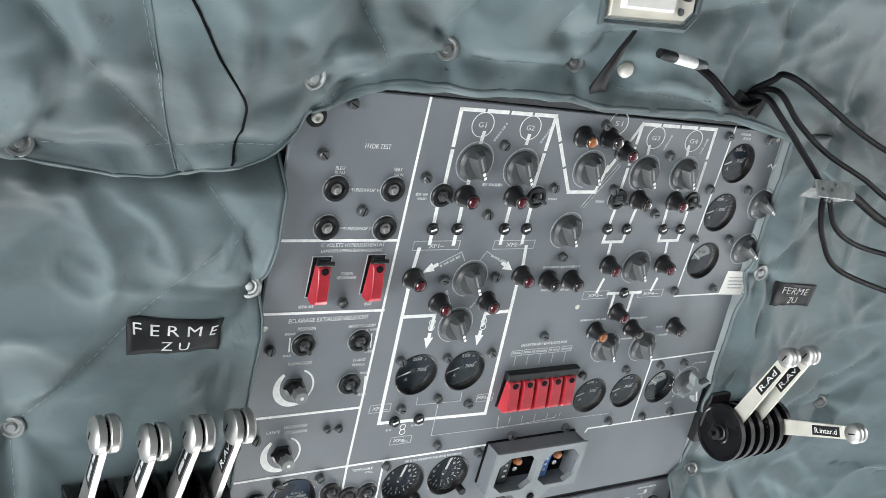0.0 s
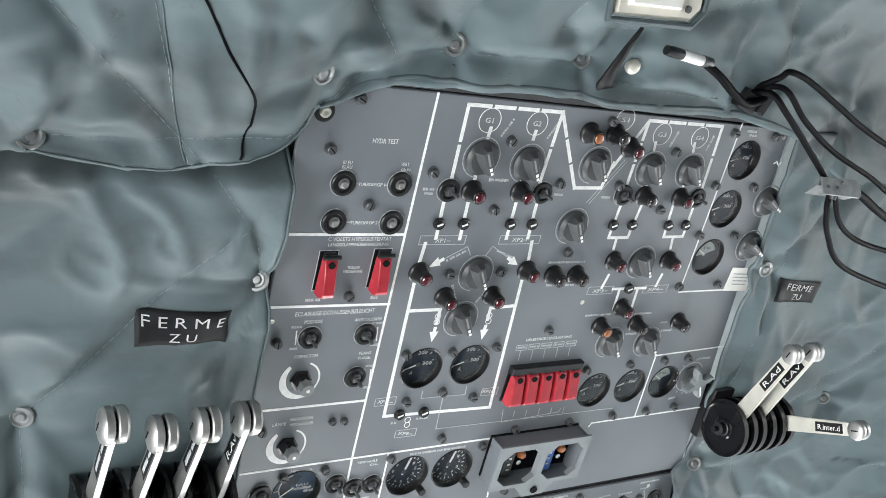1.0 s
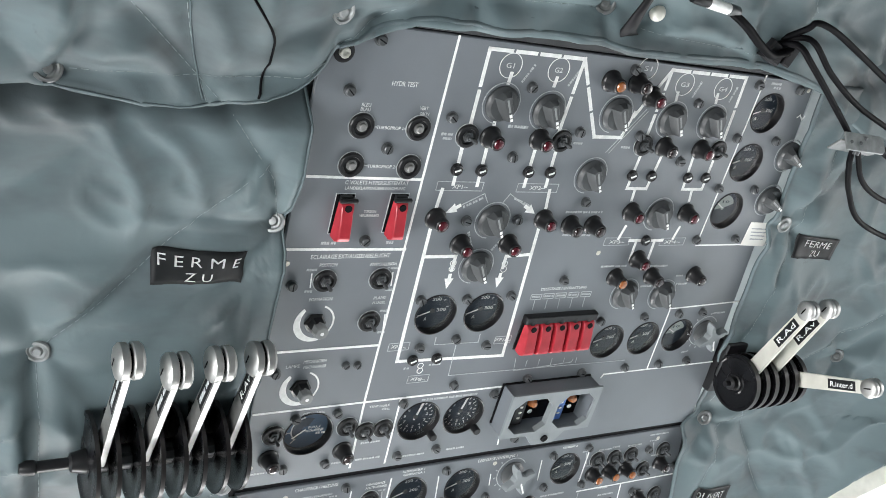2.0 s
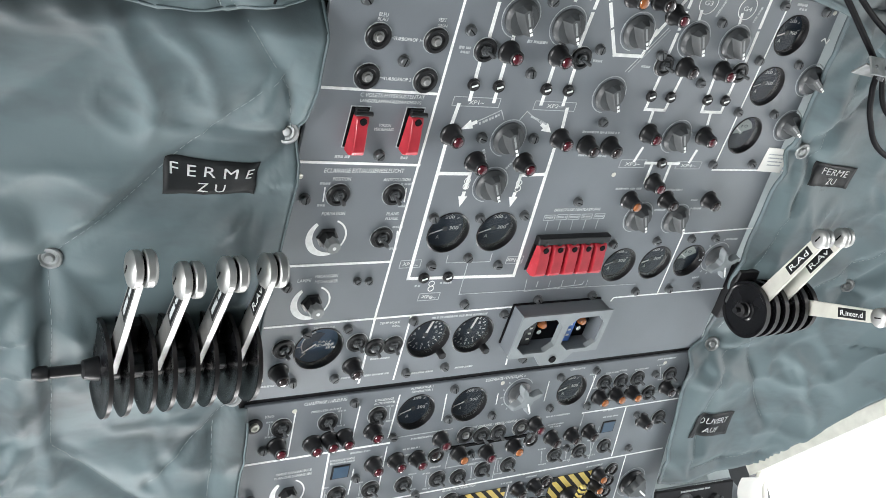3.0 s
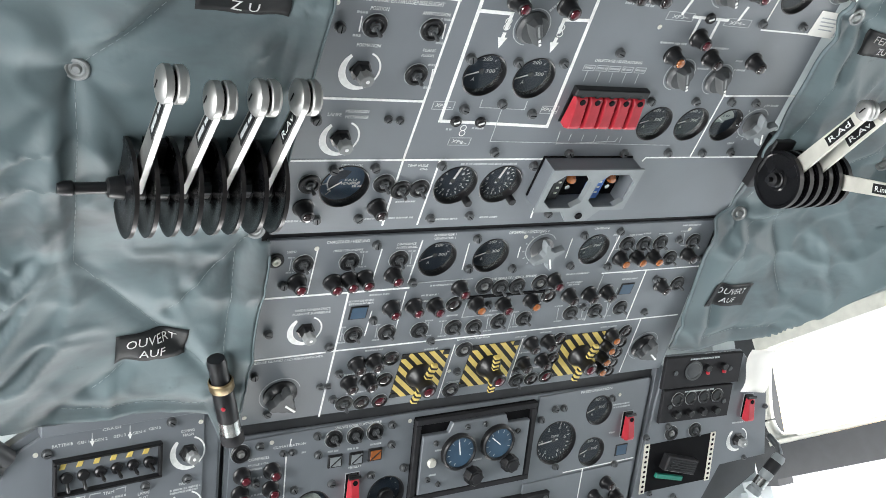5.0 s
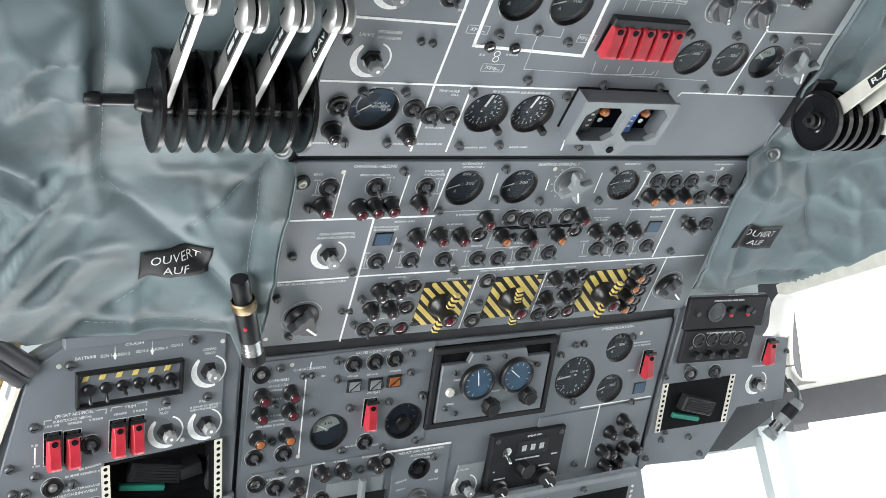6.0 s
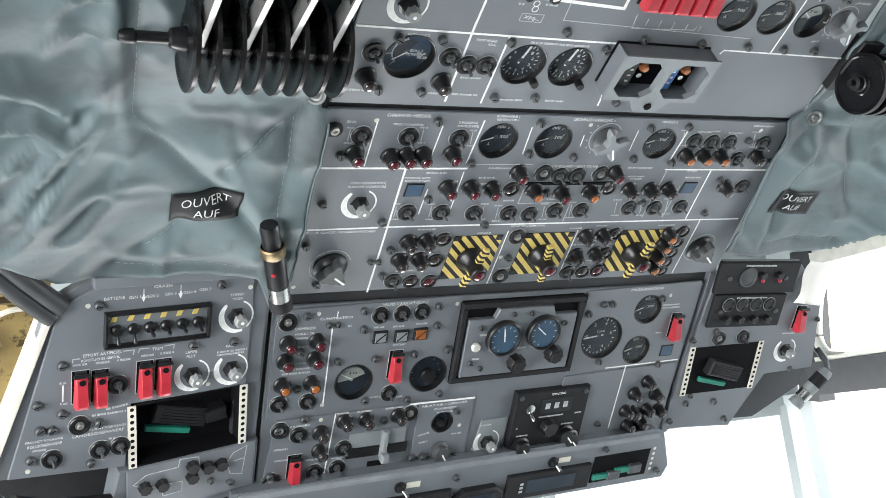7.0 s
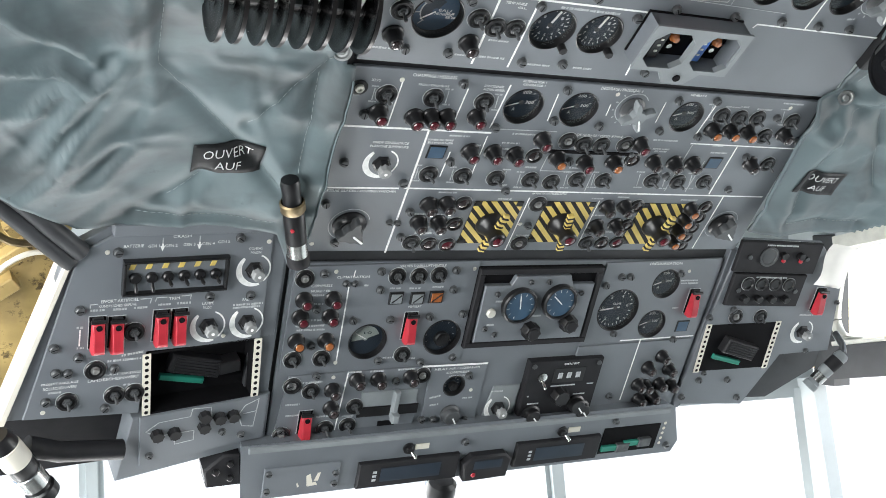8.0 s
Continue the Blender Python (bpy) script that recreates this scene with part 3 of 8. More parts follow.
def put(parent, name, me, x, y, z=0.0, turn=0.0, tilt=0.0, label=""):
    m = Matrix.Translation((x * M, y * M, z * M)) @ Matrix.Rotation(radians(turn), 4, "Z") @ Matrix.Rotation(radians(tilt), 4, "X")
    return obj(name, me, parent, label=label, m=m)


def turned(name, rings, mat, seg=24, smooth=35):
    return shared((name, tuple(rings), seg), lambda: Shape().lathe([(r * M, z * M) for r, z in rings], seg).mesh(name, mat, smooth))


def ring_shape(r0, r1, h=0.3, a0=0, a1=360, seg=40):
    s = Shape()
    n = max(6, int(seg * (a1 - a0) / 360))
    for j in range(n):
        a, b = (radians(a0 + (a1 - a0) * k / n) for k in (j, j + 1))
        fa, fb = (r0(j / n), r0((j + 1) / n)) if callable(r0) else (r0, r0)
        s.add([(fa * M * math.cos(a), fa * M * math.sin(a), h * M), (r1 * M * math.cos(a), r1 * M * math.sin(a), h * M), (r1 * M * math.cos(b), r1 * M * math.sin(b), h * M), (fb * M * math.cos(b), fb * M * math.sin(b), h * M),
               (fa * M * math.cos(a), fa * M * math.sin(a), 0), (r1 * M * math.cos(a), r1 * M * math.sin(a), 0), (r1 * M * math.cos(b), r1 * M * math.sin(b), 0), (fb * M * math.cos(b), fb * M * math.sin(b), 0)],
              [(0, 1, 2, 3), (1, 5, 6, 2), (4, 0, 3, 7)])
    return s


def stud(p, x, y, r=5.0, h=6.0):
    def build():
        s = Shape().lathe([(a * M, b * M) for a, b in ((r + 1.2, 0), (r + 1.2, 0.8), (r, 1.2), (r, h - 1), (r - 0.9, h), (0, h))], 14)
        return s.box(-r * 0.8 * M, r * 0.8 * M, -0.6 * M, 0.6 * M, (h - 0.2) * M, (h + 0.12) * M, 1).mesh("fastener_stud", [STUD, DARK])
    return put(p, "fastener_stud", shared(("stud", r, h), build), x, y, 0, random.uniform(0, 180))


def small_stud(p, x, y):
    return stud(p, x, y, 3.8, 5.0)


def rivet(p, x, y):
    return put(p, "rivet", turned("rivet", ((3.0, 0), (3.0, 0.5), (2.2, 0.9), (1.2, 0.5), (0, 0.4)), ALU, 12), x, y)


def big_screw(p, x, y):
    s = put(p, "panel_lock", turned("panel_lock", ((10, 0), (10, 1.2), (8.8, 1.6), (6.5, 1), (0, 1)), BLACK, 20), x, y)
    put(s, "lock_screw", turned("lock_screw", ((5.2, 0), (5.2, 3), (4.4, 4), (2.6, 3.8), (1.8, 2.5), (0, 2.5)), ALU, 16), 0, 0, 1)


def bezel(p, name, x, y, r=12.3, label=""):
    b = put(p, name, turned("bezel%d" % r, ((r, 0), (r, 2.4), (r - 1, 3.4), (r - 3.6, 3.4), (r - 4.6, 1.4), (0, 1.4)), BLACK, 26), x, y, 0, 0, 0, label)
    put(b, "rim_marking", shared(("rim", r), lambda: ring_shape(r, r + 0.9).mesh("rim_marking", FAINT)), 0, 0)
    return b


def toggle(p, x, y, way=-60):
    b = bezel(p, "toggle_switch", x, y)
    put(b, "switch_nut", turned("switch_nut", ((5.6, 1.4), (5.6, 4.4), (3.4, 5), (3.4, 6.5), (0, 6.5)), STUD, 6), 0, 0)
    me = turned("switch_lever", ((1.4, 0), (1.5, 4), (2.2, 8.5), (2.1, 10), (1.1, 11), (0, 11.2)), STUD, 12)
    lever = put(b, "switch_lever", me, 0, 0, 5, way - 90 + 180, 0)
    lever.matrix_basis = Matrix.Translation((0, 0, 5 * M)) @ Matrix.Rotation(radians(way), 4, "Z") @ Matrix.Rotation(radians(24), 4, "Y")


def push_button(p, x, y):
    b = bezel(p, "push_button", x, y, 12.6)
    put(b, "plunger", turned("plunger", ((5.4, 1.4), (5.4, 2.4), (3.6, 2.6), (3.6, 5.2), (2.8, 5.8), (0, 5.8)), SOFT_STEEL, 18), 0, 0)


def flag_indicator(p, x, y):
    b = put(p, "flag_indicator", turned("flag_indicator", ((6.6, 0), (6.6, 2.4), (5.6, 4), (4.8, 3.4), (0, 4.4)), BLACK, 18), x, y)
    s = shared("flagbar", lambda: Shape().box(-3.4 * M, 3.4 * M, -0.9 * M, 0.9 * M, 3.6 * M, 4.7 * M).mesh("flag", WHITE))
    put(b, "flag", s, 0, 0, 0, 20)


LENSES = {"RED_LENS": RED_LENS, "AMBER": AMBER, "DARK_LENS": DARK_LENS, "GREY": GREY}
LENS_LABELS = {"RED_LENS": "dark red glass lens", "AMBER": "amber glass lens", "DARK_LENS": "smoked glass lens"}


def lamp(p, x, y, lens):
    b = put(p, "indicator_lamp", turned("indicator_lamp", ((12, 0), (12, 1.6), (10.6, 2.6), (9.8, 4), (8.6, 9), (7.9, 13), (8.1, 14), (7.8, 17), (6.8, 18), (5.9, 18), (5.7, 16.4), (0, 16.4)), BLACK, 22), x, y)
    put(b, "lens", turned("lens" + lens, ((5.6, 16.4), (5.6, 18.4), (4.8, 19.5), (2.6, 20.1), (0, 20.3)), LENSES[lens], 18), 0, 0, 0, 0, 0, LENS_LABELS[lens])


def flat_lamp(p, x, y, lens):
    b = put(p, "warning_lamp", turned("warning_lamp", ((11.4, 0), (11.4, 2.6), (10.2, 3.8), (8.6, 3.8), (8.2, 2)), BLACK, 24), x, y)
    put(b, "rim_marking", shared(("rim", 11.4), lambda: ring_shape(11.4, 12.2).mesh("rim_marking", FAINT)), 0, 0)
    put(b, "lens", turned("flat" + lens, ((8.3, 2), (6.5, 3.4), (3, 4.2), (0, 4.4)), LENSES[lens], 20), 0, 0, 0, 0, 0, LENS_LABELS[lens])


def pointer_bar(length, back, wide, h0, h1):
    """A rotary switch's grip: a tall wedge, waisted towards its pointer."""
    s = Shape()
    lower = [(-back, -wide * 0.62), (0, -wide * 0.55), (length, -wide * 0.30), (length + 2, 0), (length, wide * 0.30), (0, wide * 0.55), (-back, wide * 0.62), (-back - 2, 0)]
    upper = [(a * 0.94, b * 0.62) for a, b in lower]
    n = len(lower)
    verts = [(a * M, b * M, h0 * M) for a, b in lower] + [(a * M, b * M, (h1 - 2) * M) for a, b in upper] + [(a * 0.95 * M, b * 0.7 * M, h1 * M) for a, b in upper]
    faces = [tuple(range(2 * n, 3 * n))] + [(k * n + j, k * n + (j + 1) % n, (k + 1) * n + (j + 1) % n, (k + 1) * n + j) for k in (0, 1) for j in range(n)]
    return s.add(verts, faces)


def rotary(p, x, y, way=-62):
    b = put(p, "rotary_switch", turned("rotary_skirt", ((18.5, 0), (18.5, 2.5), (16.5, 4.5), (15.5, 7), (0, 7)), KNOB, 30), x, y, 0, way)
    put(b, "dial_ring", shared(("rim", 21), lambda: ring_shape(21, 22, 0.3, 20, 330).mesh("dial_ring", FAINT)), 0, 0)
    put(b, "grip", shared("grip", lambda: pointer_bar(14.5, 13.5, 15, 6, 16.5).mesh("grip", KNOB, 25)), 0, 0)
    for k, (a, c) in enumerate(((-11, 3), (5.5, 9), (10.5, 13.5))):
        put(b, "pointer_line", shared(("pl", k), lambda: Shape().box(a * M, c * M, -(1 + 0.5 * (k > 0)) * M, (1 + 0.5 * (k > 0)) * M, 16.2 * M, 16.8 * M).mesh("pointer_line", WHITE if k else KNOB_TOP)), 0, 0)


def selector(p, x, y, way=-60, mat=KNOB):
    b = put(p, "selector_knob", turned("selector_knob" + mat.name, ((16, 0), (16, 3), (13, 5), (12, 12), (11, 13), (0, 13)), mat, 28), x, y, 0, way)
    put(b, "pointer_line", shared("selline", lambda: Shape().box(0, 14 * M, -1.1 * M, 1.1 * M, 12.8 * M, 13.6 * M).mesh("pointer_line", WHITE)), 0, 0)
    put(b, "grip", shared("selgrip" + mat.name, lambda: pointer_bar(12, 11, 9, 4, 12.6).mesh("grip", mat, 25)), 0, 0)
    return b


def lobed(n, r0, r1, h0, h1, seg=60, power=2.0):
    s = Shape()
    rad = [r0 + (r1 - r0) * max(0, math.cos(n * 2 * math.pi * j / seg / 1.0)) ** power for j in range(seg)]
    rings = [[(rad[j] * k * M * math.cos(2 * math.pi * j / seg), rad[j] * k * M * math.sin(2 * math.pi * j / seg), z * M) for j in range(seg)] for z, k in ((h0, 1.0), (h1 - 1.5, 0.97), (h1, 0.9))]
    verts = [v for r in rings for v in r] + [(0, 0, h1 * M)]
    faces = [(k * seg + j, k * seg + (j + 1) % seg, (k + 1) * seg + (j + 1) % seg, (k + 1) * seg + j) for k in (0, 1) for j in range(seg)]
    faces += [(2 * seg + j, 2 * seg + (j + 1) % seg, 3 * seg) for j in range(seg)]
    return s.add(verts, faces)


def star_knob(p, x, y):
    b = put(p, "star_knob", turned("star_skirt", ((17, 0), (17, 3), (14, 5), (9, 7), (9, 16), (0, 16)), KNOB, 26), x, y, 0, 25)
    put(b, "dial_ring", shared(("rim", 23), lambda: ring_shape(22, 23.2, 0.3, 10, 300).mesh("dial_ring", FAINT)), 0, 0)
    put(b, "star_grip", shared("star", lambda: lobed(4, 10, 25, 12, 22, 72, 1.6).mesh("star_grip", GREY)), 0, 0)
    put(b, "pointer_line", shared("starline", lambda: Shape().box(3 * M, 20 * M, -1.1 * M, 1.1 * M, 21.8 * M, 22.5 * M).mesh("pointer_line", WHITE)), 0, 0, 0, -90)
    for k in range(9):
        put(b, "scale_tick", shared("starmark", lambda: Shape().box(25 * M, 28 * M, -0.8 * M, 0.8 * M, 0, 0.3 * M).mesh("scale_tick", FAINT)), 0, 0, 0, 60 + 26 * k)


def wiper_knob(p, x, y):
    b = put(p, "rotary_switch", turned("wiper_skirt", ((22, 0), (22, 3), (17, 6), (15, 10), (0, 10)), BLACK, 30), x, y, 0, -40)
    put(b, "dial_ring", shared(("rim", 26), lambda: ring_shape(26, 27, 0.3, 60, 300).mesh("dial_ring", FAINT)), 0, 0)
    put(b, "grip", shared("wgrip", lambda: lobed(3, 13, 21, 8, 22, 60, 1.5).mesh("grip", KNOB)), 0, 0)
    put(b, "pointer_line", shared("wline", lambda: Shape().box(0, 19 * M, -1.4 * M, 1.4 * M, 21.8 * M, 22.5 * M).mesh("pointer_line", WHITE)), 0, 0)


def dimmer(p, x, y):
    b = put(p, "dimmer_knob", turned("dimmer_base", ((12, 0), (12, 2), (9.6, 3), (8.8, 12), (0, 12)), BLACK, 6, 20), x, y)
    put(b, "crescent_marking", shared("crescent", lambda: ring_shape(lambda f: 22.5 - 7.0 * math.sin(math.pi * (0.15 + 0.75 * f)), 23, 0.3, 130, 292, 60).mesh("crescent_marking", WHITE)), 0, 0)
    put(b, "scale_marking", shared("thin_arc", lambda: ring_shape(19.5, 21.5, 0.3, -50, 70, 50).mesh("scale_marking", WHITE)), 0, 0)
    put(b, "knob_cap", turned("knob_cap", ((8.0, 10), (8.4, 12), (7.8, 19), (6.6, 20.5), (0, 20.5)), KNOB_TOP, 8, 20), 0, 0)
    put(b, "white_dot", turned("white_dot", ((2, 20.4), (2, 21), (0, 21.1)), WHITE, 10), 0, 0)


# ---- lettering ----
def lettering(text, height, width, mat):
    key = ("txt", text, round(height, 2), round(width, 1), mat.name)

    def build():
        cu = bpy.data.curves.new("t", "FONT")
        cu.body, cu.align_x, cu.align_y, cu.resolution_u, cu.extrude = text, "CENTER", "CENTER", 2, 0.00015
        tmp = bpy.data.objects.new("t", cu)
        scene.collection.objects.link(tmp)
        bpy.context.view_layer.update()
        me = bpy.data.meshes.new_from_object(tmp.evaluated_get(bpy.context.evaluated_depsgraph_get()))
        bpy.data.objects.remove(tmp)
        xs, ys = [v.co.x for v in me.vertices], [v.co.y for v in me.vertices]
        sx, sy = width * M / (max(xs) - min(xs)), height * M / (max(ys) - min(ys))
        cx, cy = (max(xs) + min(xs)) / 2, (max(ys) + min(ys)) / 2
        for v in me.vertices:
            v.co = ((v.co.x - cx) * sx, (v.co.y - cy) * sy, v.co.z + 0.00015)
        me.materials.clear()
        me.materials.append(mat)
        return me
    return shared(key, build)


def word(p, x, y, wide, high, text, turn=0, z=0.0, mat=None):
    return put(p, "lettering", lettering(text, high * 0.88, wide, mat or LETTER), x, y, z, turn)


def bars(p, x, y, wide, high, turn=0):
    """Lettering too small to read: short bars with gaps."""
    s, a = Shape(), -wide / 2
    rnd = random.Random(int(x * 13 + y * 7))
    while a < wide / 2 - 0.6:
        w = min(rnd.uniform(1.6, 3.4), wide / 2 - a)
        hh = high * rnd.uniform(0.75, 1.0)
        s.box(a * M, (a + w) * M, -hh / 2 * M, hh / 2 * M, 0, 0.25 * M)
        a += w + (0.6 if rnd.random() < 0.8 else 1.8)
    return put(p, "small_lettering", s.mesh("small_lettering", FAINT), x, y, 0, turn)


def line(p, wide, *points, dash=0.0):
    """A painted line through points, or dashes of that length."""
    s = Shape()
    for (x1, y1), (x2, y2) in zip(points, points[1:]):
        d = Vector((x2 - x1, y2 - y1))
        n = max(1, round(d.length / dash)) if dash else 1
        gap = 1.4 if dash else 0
        m = Matrix.Translation((x1 * M, y1 * M, 0)) @ Matrix.Rotation(math.atan2(d.y, d.x), 4, "Z")
        for k in range(n):
            a, b = d.length * k / n + (gap if k else -wide * 0.5), d.length * (k + 1) / n - (gap if k < n - 1 else -wide * 0.5)
            s.box(a * M, b * M, -wide / 2 * M, wide / 2 * M, 0, 0.3 * M, 0, m)
    return put(p, "marking_line", s.mesh("marking_line", WHITE if wide >= 1.4 else FAINT), 0, 0)


def arrow_mark(p, x, y, turn):
    return put(p, "marking_arrow", shared("arrow", lambda: Shape().prism([(0, -9 * M), (5.5 * M, 4 * M), (2 * M, 4 * M), (2 * M, 10 * M), (-2 * M, 10 * M), (-2 * M, 4 * M), (-5.5 * M, 4 * M)], 0, 0.4 * M).mesh("marking_arrow", WHITE)), x, y, 0, -turn)


def ring_mark(p, x, y, r):
    return put(p, "marking_ring", shared(("rm", r), lambda: ring_shape(r - 0.8, r).mesh("marking_ring", WHITE)), x, y)


def box_mark(p, x, y, wide, high):
    s = Shape()
    for a in (-1, 1):
        s.box(-wide / 2 * M, wide / 2 * M, (a * high / 2 - 0.4) * M, (a * high / 2 + 0.4) * M, 0, 0.25 * M)
        s.box((a * wide / 2 - 0.4) * M, (a * wide / 2 + 0.4) * M, -high / 2 * M, high / 2 * M, 0, 0.26 * M)
    return put(p, "marking_frame", s.mesh("marking_frame", FAINT), x, y)


def placard(p, x, y, wide, high):
    b = put(p, "placard", Shape().box(-wide / 2 * M, wide / 2 * M, -high / 2 * M, high / 2 * M, 0, 0.6 * M).mesh("placard", PAPER), x, y, 0.3, -3, 0, "white paper placard with faded lines")
    for k in range(4):
        put(b, "small_lettering", Shape().box(-wide * (0.36 - 0.04 * k) * M, wide * 0.34 * M, -0.8 * M, 0.8 * M, 0, 0.2 * M).mesh("small_lettering", FAINT), 0, 8 - 5 * k, 0.6)


# ---- gauges ----
def tick(parent, r0, r1, wide, angle, z, mat=None):
    key = ("tick", r0, r1, wide, mat.name if mat else "")
    me = shared(key, lambda: Shape().box(r0 * M, r1 * M, -wide / 2 * M, wide / 2 * M, 0, 0.25 * M).mesh("scale_tick", mat or WHITE))
    return put(parent, "scale_tick", me, 0, 0, z, angle)


def cover_glass(r):
    s = Shape().lathe([(r * M, -2.2 * M), ((r - 5) * M, -1.8 * M), (0, -1.5 * M)], 36)
    return mesh("glass", s.v, s.f, GLASS)


def gauge(p, x, y, r, kind):
    rings = ((r + 0.9, 0), (r + 0.9, 0.5), (r + 0.1, 1.0), (r - 0.6, 0.6), (r - 0.9, -2), (r - 1.1, -7.4), (r - 2.0, -8.8), (r - 3.2, -8.9))
    b = put(p, "gauge", turned("gauge%.1f" % r, rings, BLACK, 40), x, y)
    face_mat = {"methanol": DIAL_BLUE, "ammeter": DIAL}.get(kind, DIAL)
    put(b, "dial", turned("dial%.1f" % r + face_mat.name, ((r - 2.4, -8.8), (0, -8.7)), face_mat, 36), 0, 0)
    put(b, "glass", shared(("glass", r), lambda: cover_glass(r - 0.9)), 0, 0).visible_shadow = False
    z = -8.6
    needle = lambda angle, n, w=1.6, back=0: tick(b, -back, n, w, angle, z + 0.5)
    if kind == "ammeter":
        for k in range(7):
            tick(b, r - 8, r - 5, 0.9, 205 - 32 * k, z, FAINT)
        needle(200, r - 7)
        word(b, -6, -r * 0.42, 4, 5, "A", z=z)
        word(b, r * 0.46, r * 0.02, 11.5, 5, "300", z=z)
        word(b, r * 0.1, r * 0.58, 11.5, 4.5, "200", z=z)
        put(b, "needle_hub", turned("needle_hub", ((3, z), (3, z + 1.4), (0, z + 1.6)), KNOB, 14), 0, 0)
    elif kind == "tachometer":
        for k in range(24):
            tick(b, r - (9 if k % 2 == 0 else 7), r - 5, 1.1, 90 + 15 * k, z)
        for k in range(10):
            a = radians(90 - 33 * k - 15)
            word(b, (r - 12.5) * math.cos(a), (r - 12.5) * math.sin(a), 3, 4.2, str(k), z=z)
        needle(75, r - 7, 3.0, 5)
        put(b, "needle_hub", turned("needle_hub", ((3, z), (3, z + 1.4), (0, z + 1.6)), KNOB, 14), 0, 0)
        put(b, "setting_knob", turned("setting_knob", ((5, 0), (5, 9), (4, 10), (0, 10)), BLACK, 14), r * 0.78, -r * 0.78)
    elif kind == "methanol":
        put(b, "scale_arc", shared("marc", lambda: ring_shape(r - 12.5, r - 11, 0.3, 100, 235).mesh("scale_arc", FAINT)), 0, 0, z)
        put(b, "dial_sector", shared("msec", lambda: ring_shape(4, r - 12.6, 0.2, 60, 230).mesh("dial_sector", DIAL)), 0, 0, z)
        for k in range(4):
            tick(b, r - 12, r - 5, 1.2, 105 + 42 * k, z, FAINT)
        needle(218, r - 10, 1.8)
        word(b, 10, 2, 14, 3.6, "EAU", z=z)
        word(b, 10, -3, 20, 3.6, "METHANOL", z=z)
    elif kind == "climb":
        for k in range(25):
            tick(b, r - (10 if k % 4 == 0 else 7.5), r - 5, 1.2, 180 + 14 * (k - 12), z)
        for text, a in (("2", 120), ("4", 66), ("6", 10), ("4", -60), ("2", -125), ("0", 180)):
            word(b, (r - 14) * math.cos(radians(a)), (r - 14) * math.sin(radians(a)), 4, 6, text, z=z)
        word(b, 2, 7, 15, 4, "CLIMB", z=z)
        needle(187, r - 8, 2.4, 8)
        put(b, "needle_hub", turned("needle_hub", ((3.5, z), (3.5, z + 1.4), (0, z + 1.6)), KNOB, 14), 0, 0)
    elif kind == "glare":
        # pale disc with a dark half mask paints a reflection on the dial
        put(b, "dial_plate", turned("dial_plate%.1f" % r, ((r - 7, z), (r - 7, z + 0.3), (0, z + 0.3)), DIAL_GLARE, 30), 0, 0)
        put(b, "glare_mask", shared(("dmask", r), lambda: ring_shape(3, r - 6.5, 0.2, 190, 380).mesh("glare_mask", DIAL)), 0, 0, z + 0.4)
        needle(150, r - 9, 1.6)
        word(b, 2, r * 0.35, 11, 4.2, "10", z=z + 0.4, mat=DIAL)
    elif kind == "blank":
        for k in range(9):
            tick(b, r - 8, r - 5.5, 0.9, 30 * k - 30, z, FAINT)
        put(b, "centre_knob", turned("centre_knob%.1f" % r, ((r * 0.42, z), (r * 0.42, z + 5), (r * 0.36, z + 7), (0, z + 7)), BLACK, 20), r * 0.1, -r * 0.2)
    return b


# ---- guarded switches ----
def guard_mesh(wide, name="guard_cover"):
    """A hinged cover: a low neck with a round notch, then a raised hood with sloping cheeks."""
    side = [(-22, 2, 1.0), (-23, 11, 0.96), (-21, 15.5, 0.80), (-17, 17, 0.72), (2, 13.5, 0.72), (6, 12, 0.74), (11, 11.5, 0.78), (15.5, 9.5, 0.80), (17, 6, 0.86), (16, 2.5, 0.9)]

    def build():
        n, w = len(side), wide / 2
        verts = [(k * w * f * M, a * M, c * M) for k in (-1, 1) for a, c, f in side]
        faces = [tuple(range(n)), tuple(range(n, 2 * n))[::-1]] + [(j, n + j, n + (j + 1) % n, (j + 1) % n) for j in range(n)]
        s = Shape().add(verts, faces)
        s.lathe([(3.6 * M, 11 * M), (3.6 * M, 12.4 * M), (0, 12.4 * M)], 14, 1, Matrix.Translation((0, 12.5 * M, 0)))
        bm = bmesh.new()
        bm.from_mesh(s.mesh(name, [RED, DARK], 25))
        bmesh.ops.bevel(bm, geom=[e for e in bm.edges if len(e.link_faces) == 2 and e.calc_face_angle() > 0.5 and e.link_faces[0].material_index == 0], offset=0.0007, segments=1, affect="EDGES")
        me = bpy.data.meshes.new(name)
        bm.to_mesh(me)
        bm.free()
        me.materials.append(RED)
        me.materials.append(DARK)
        return me
    return shared(("guard", wide), build)


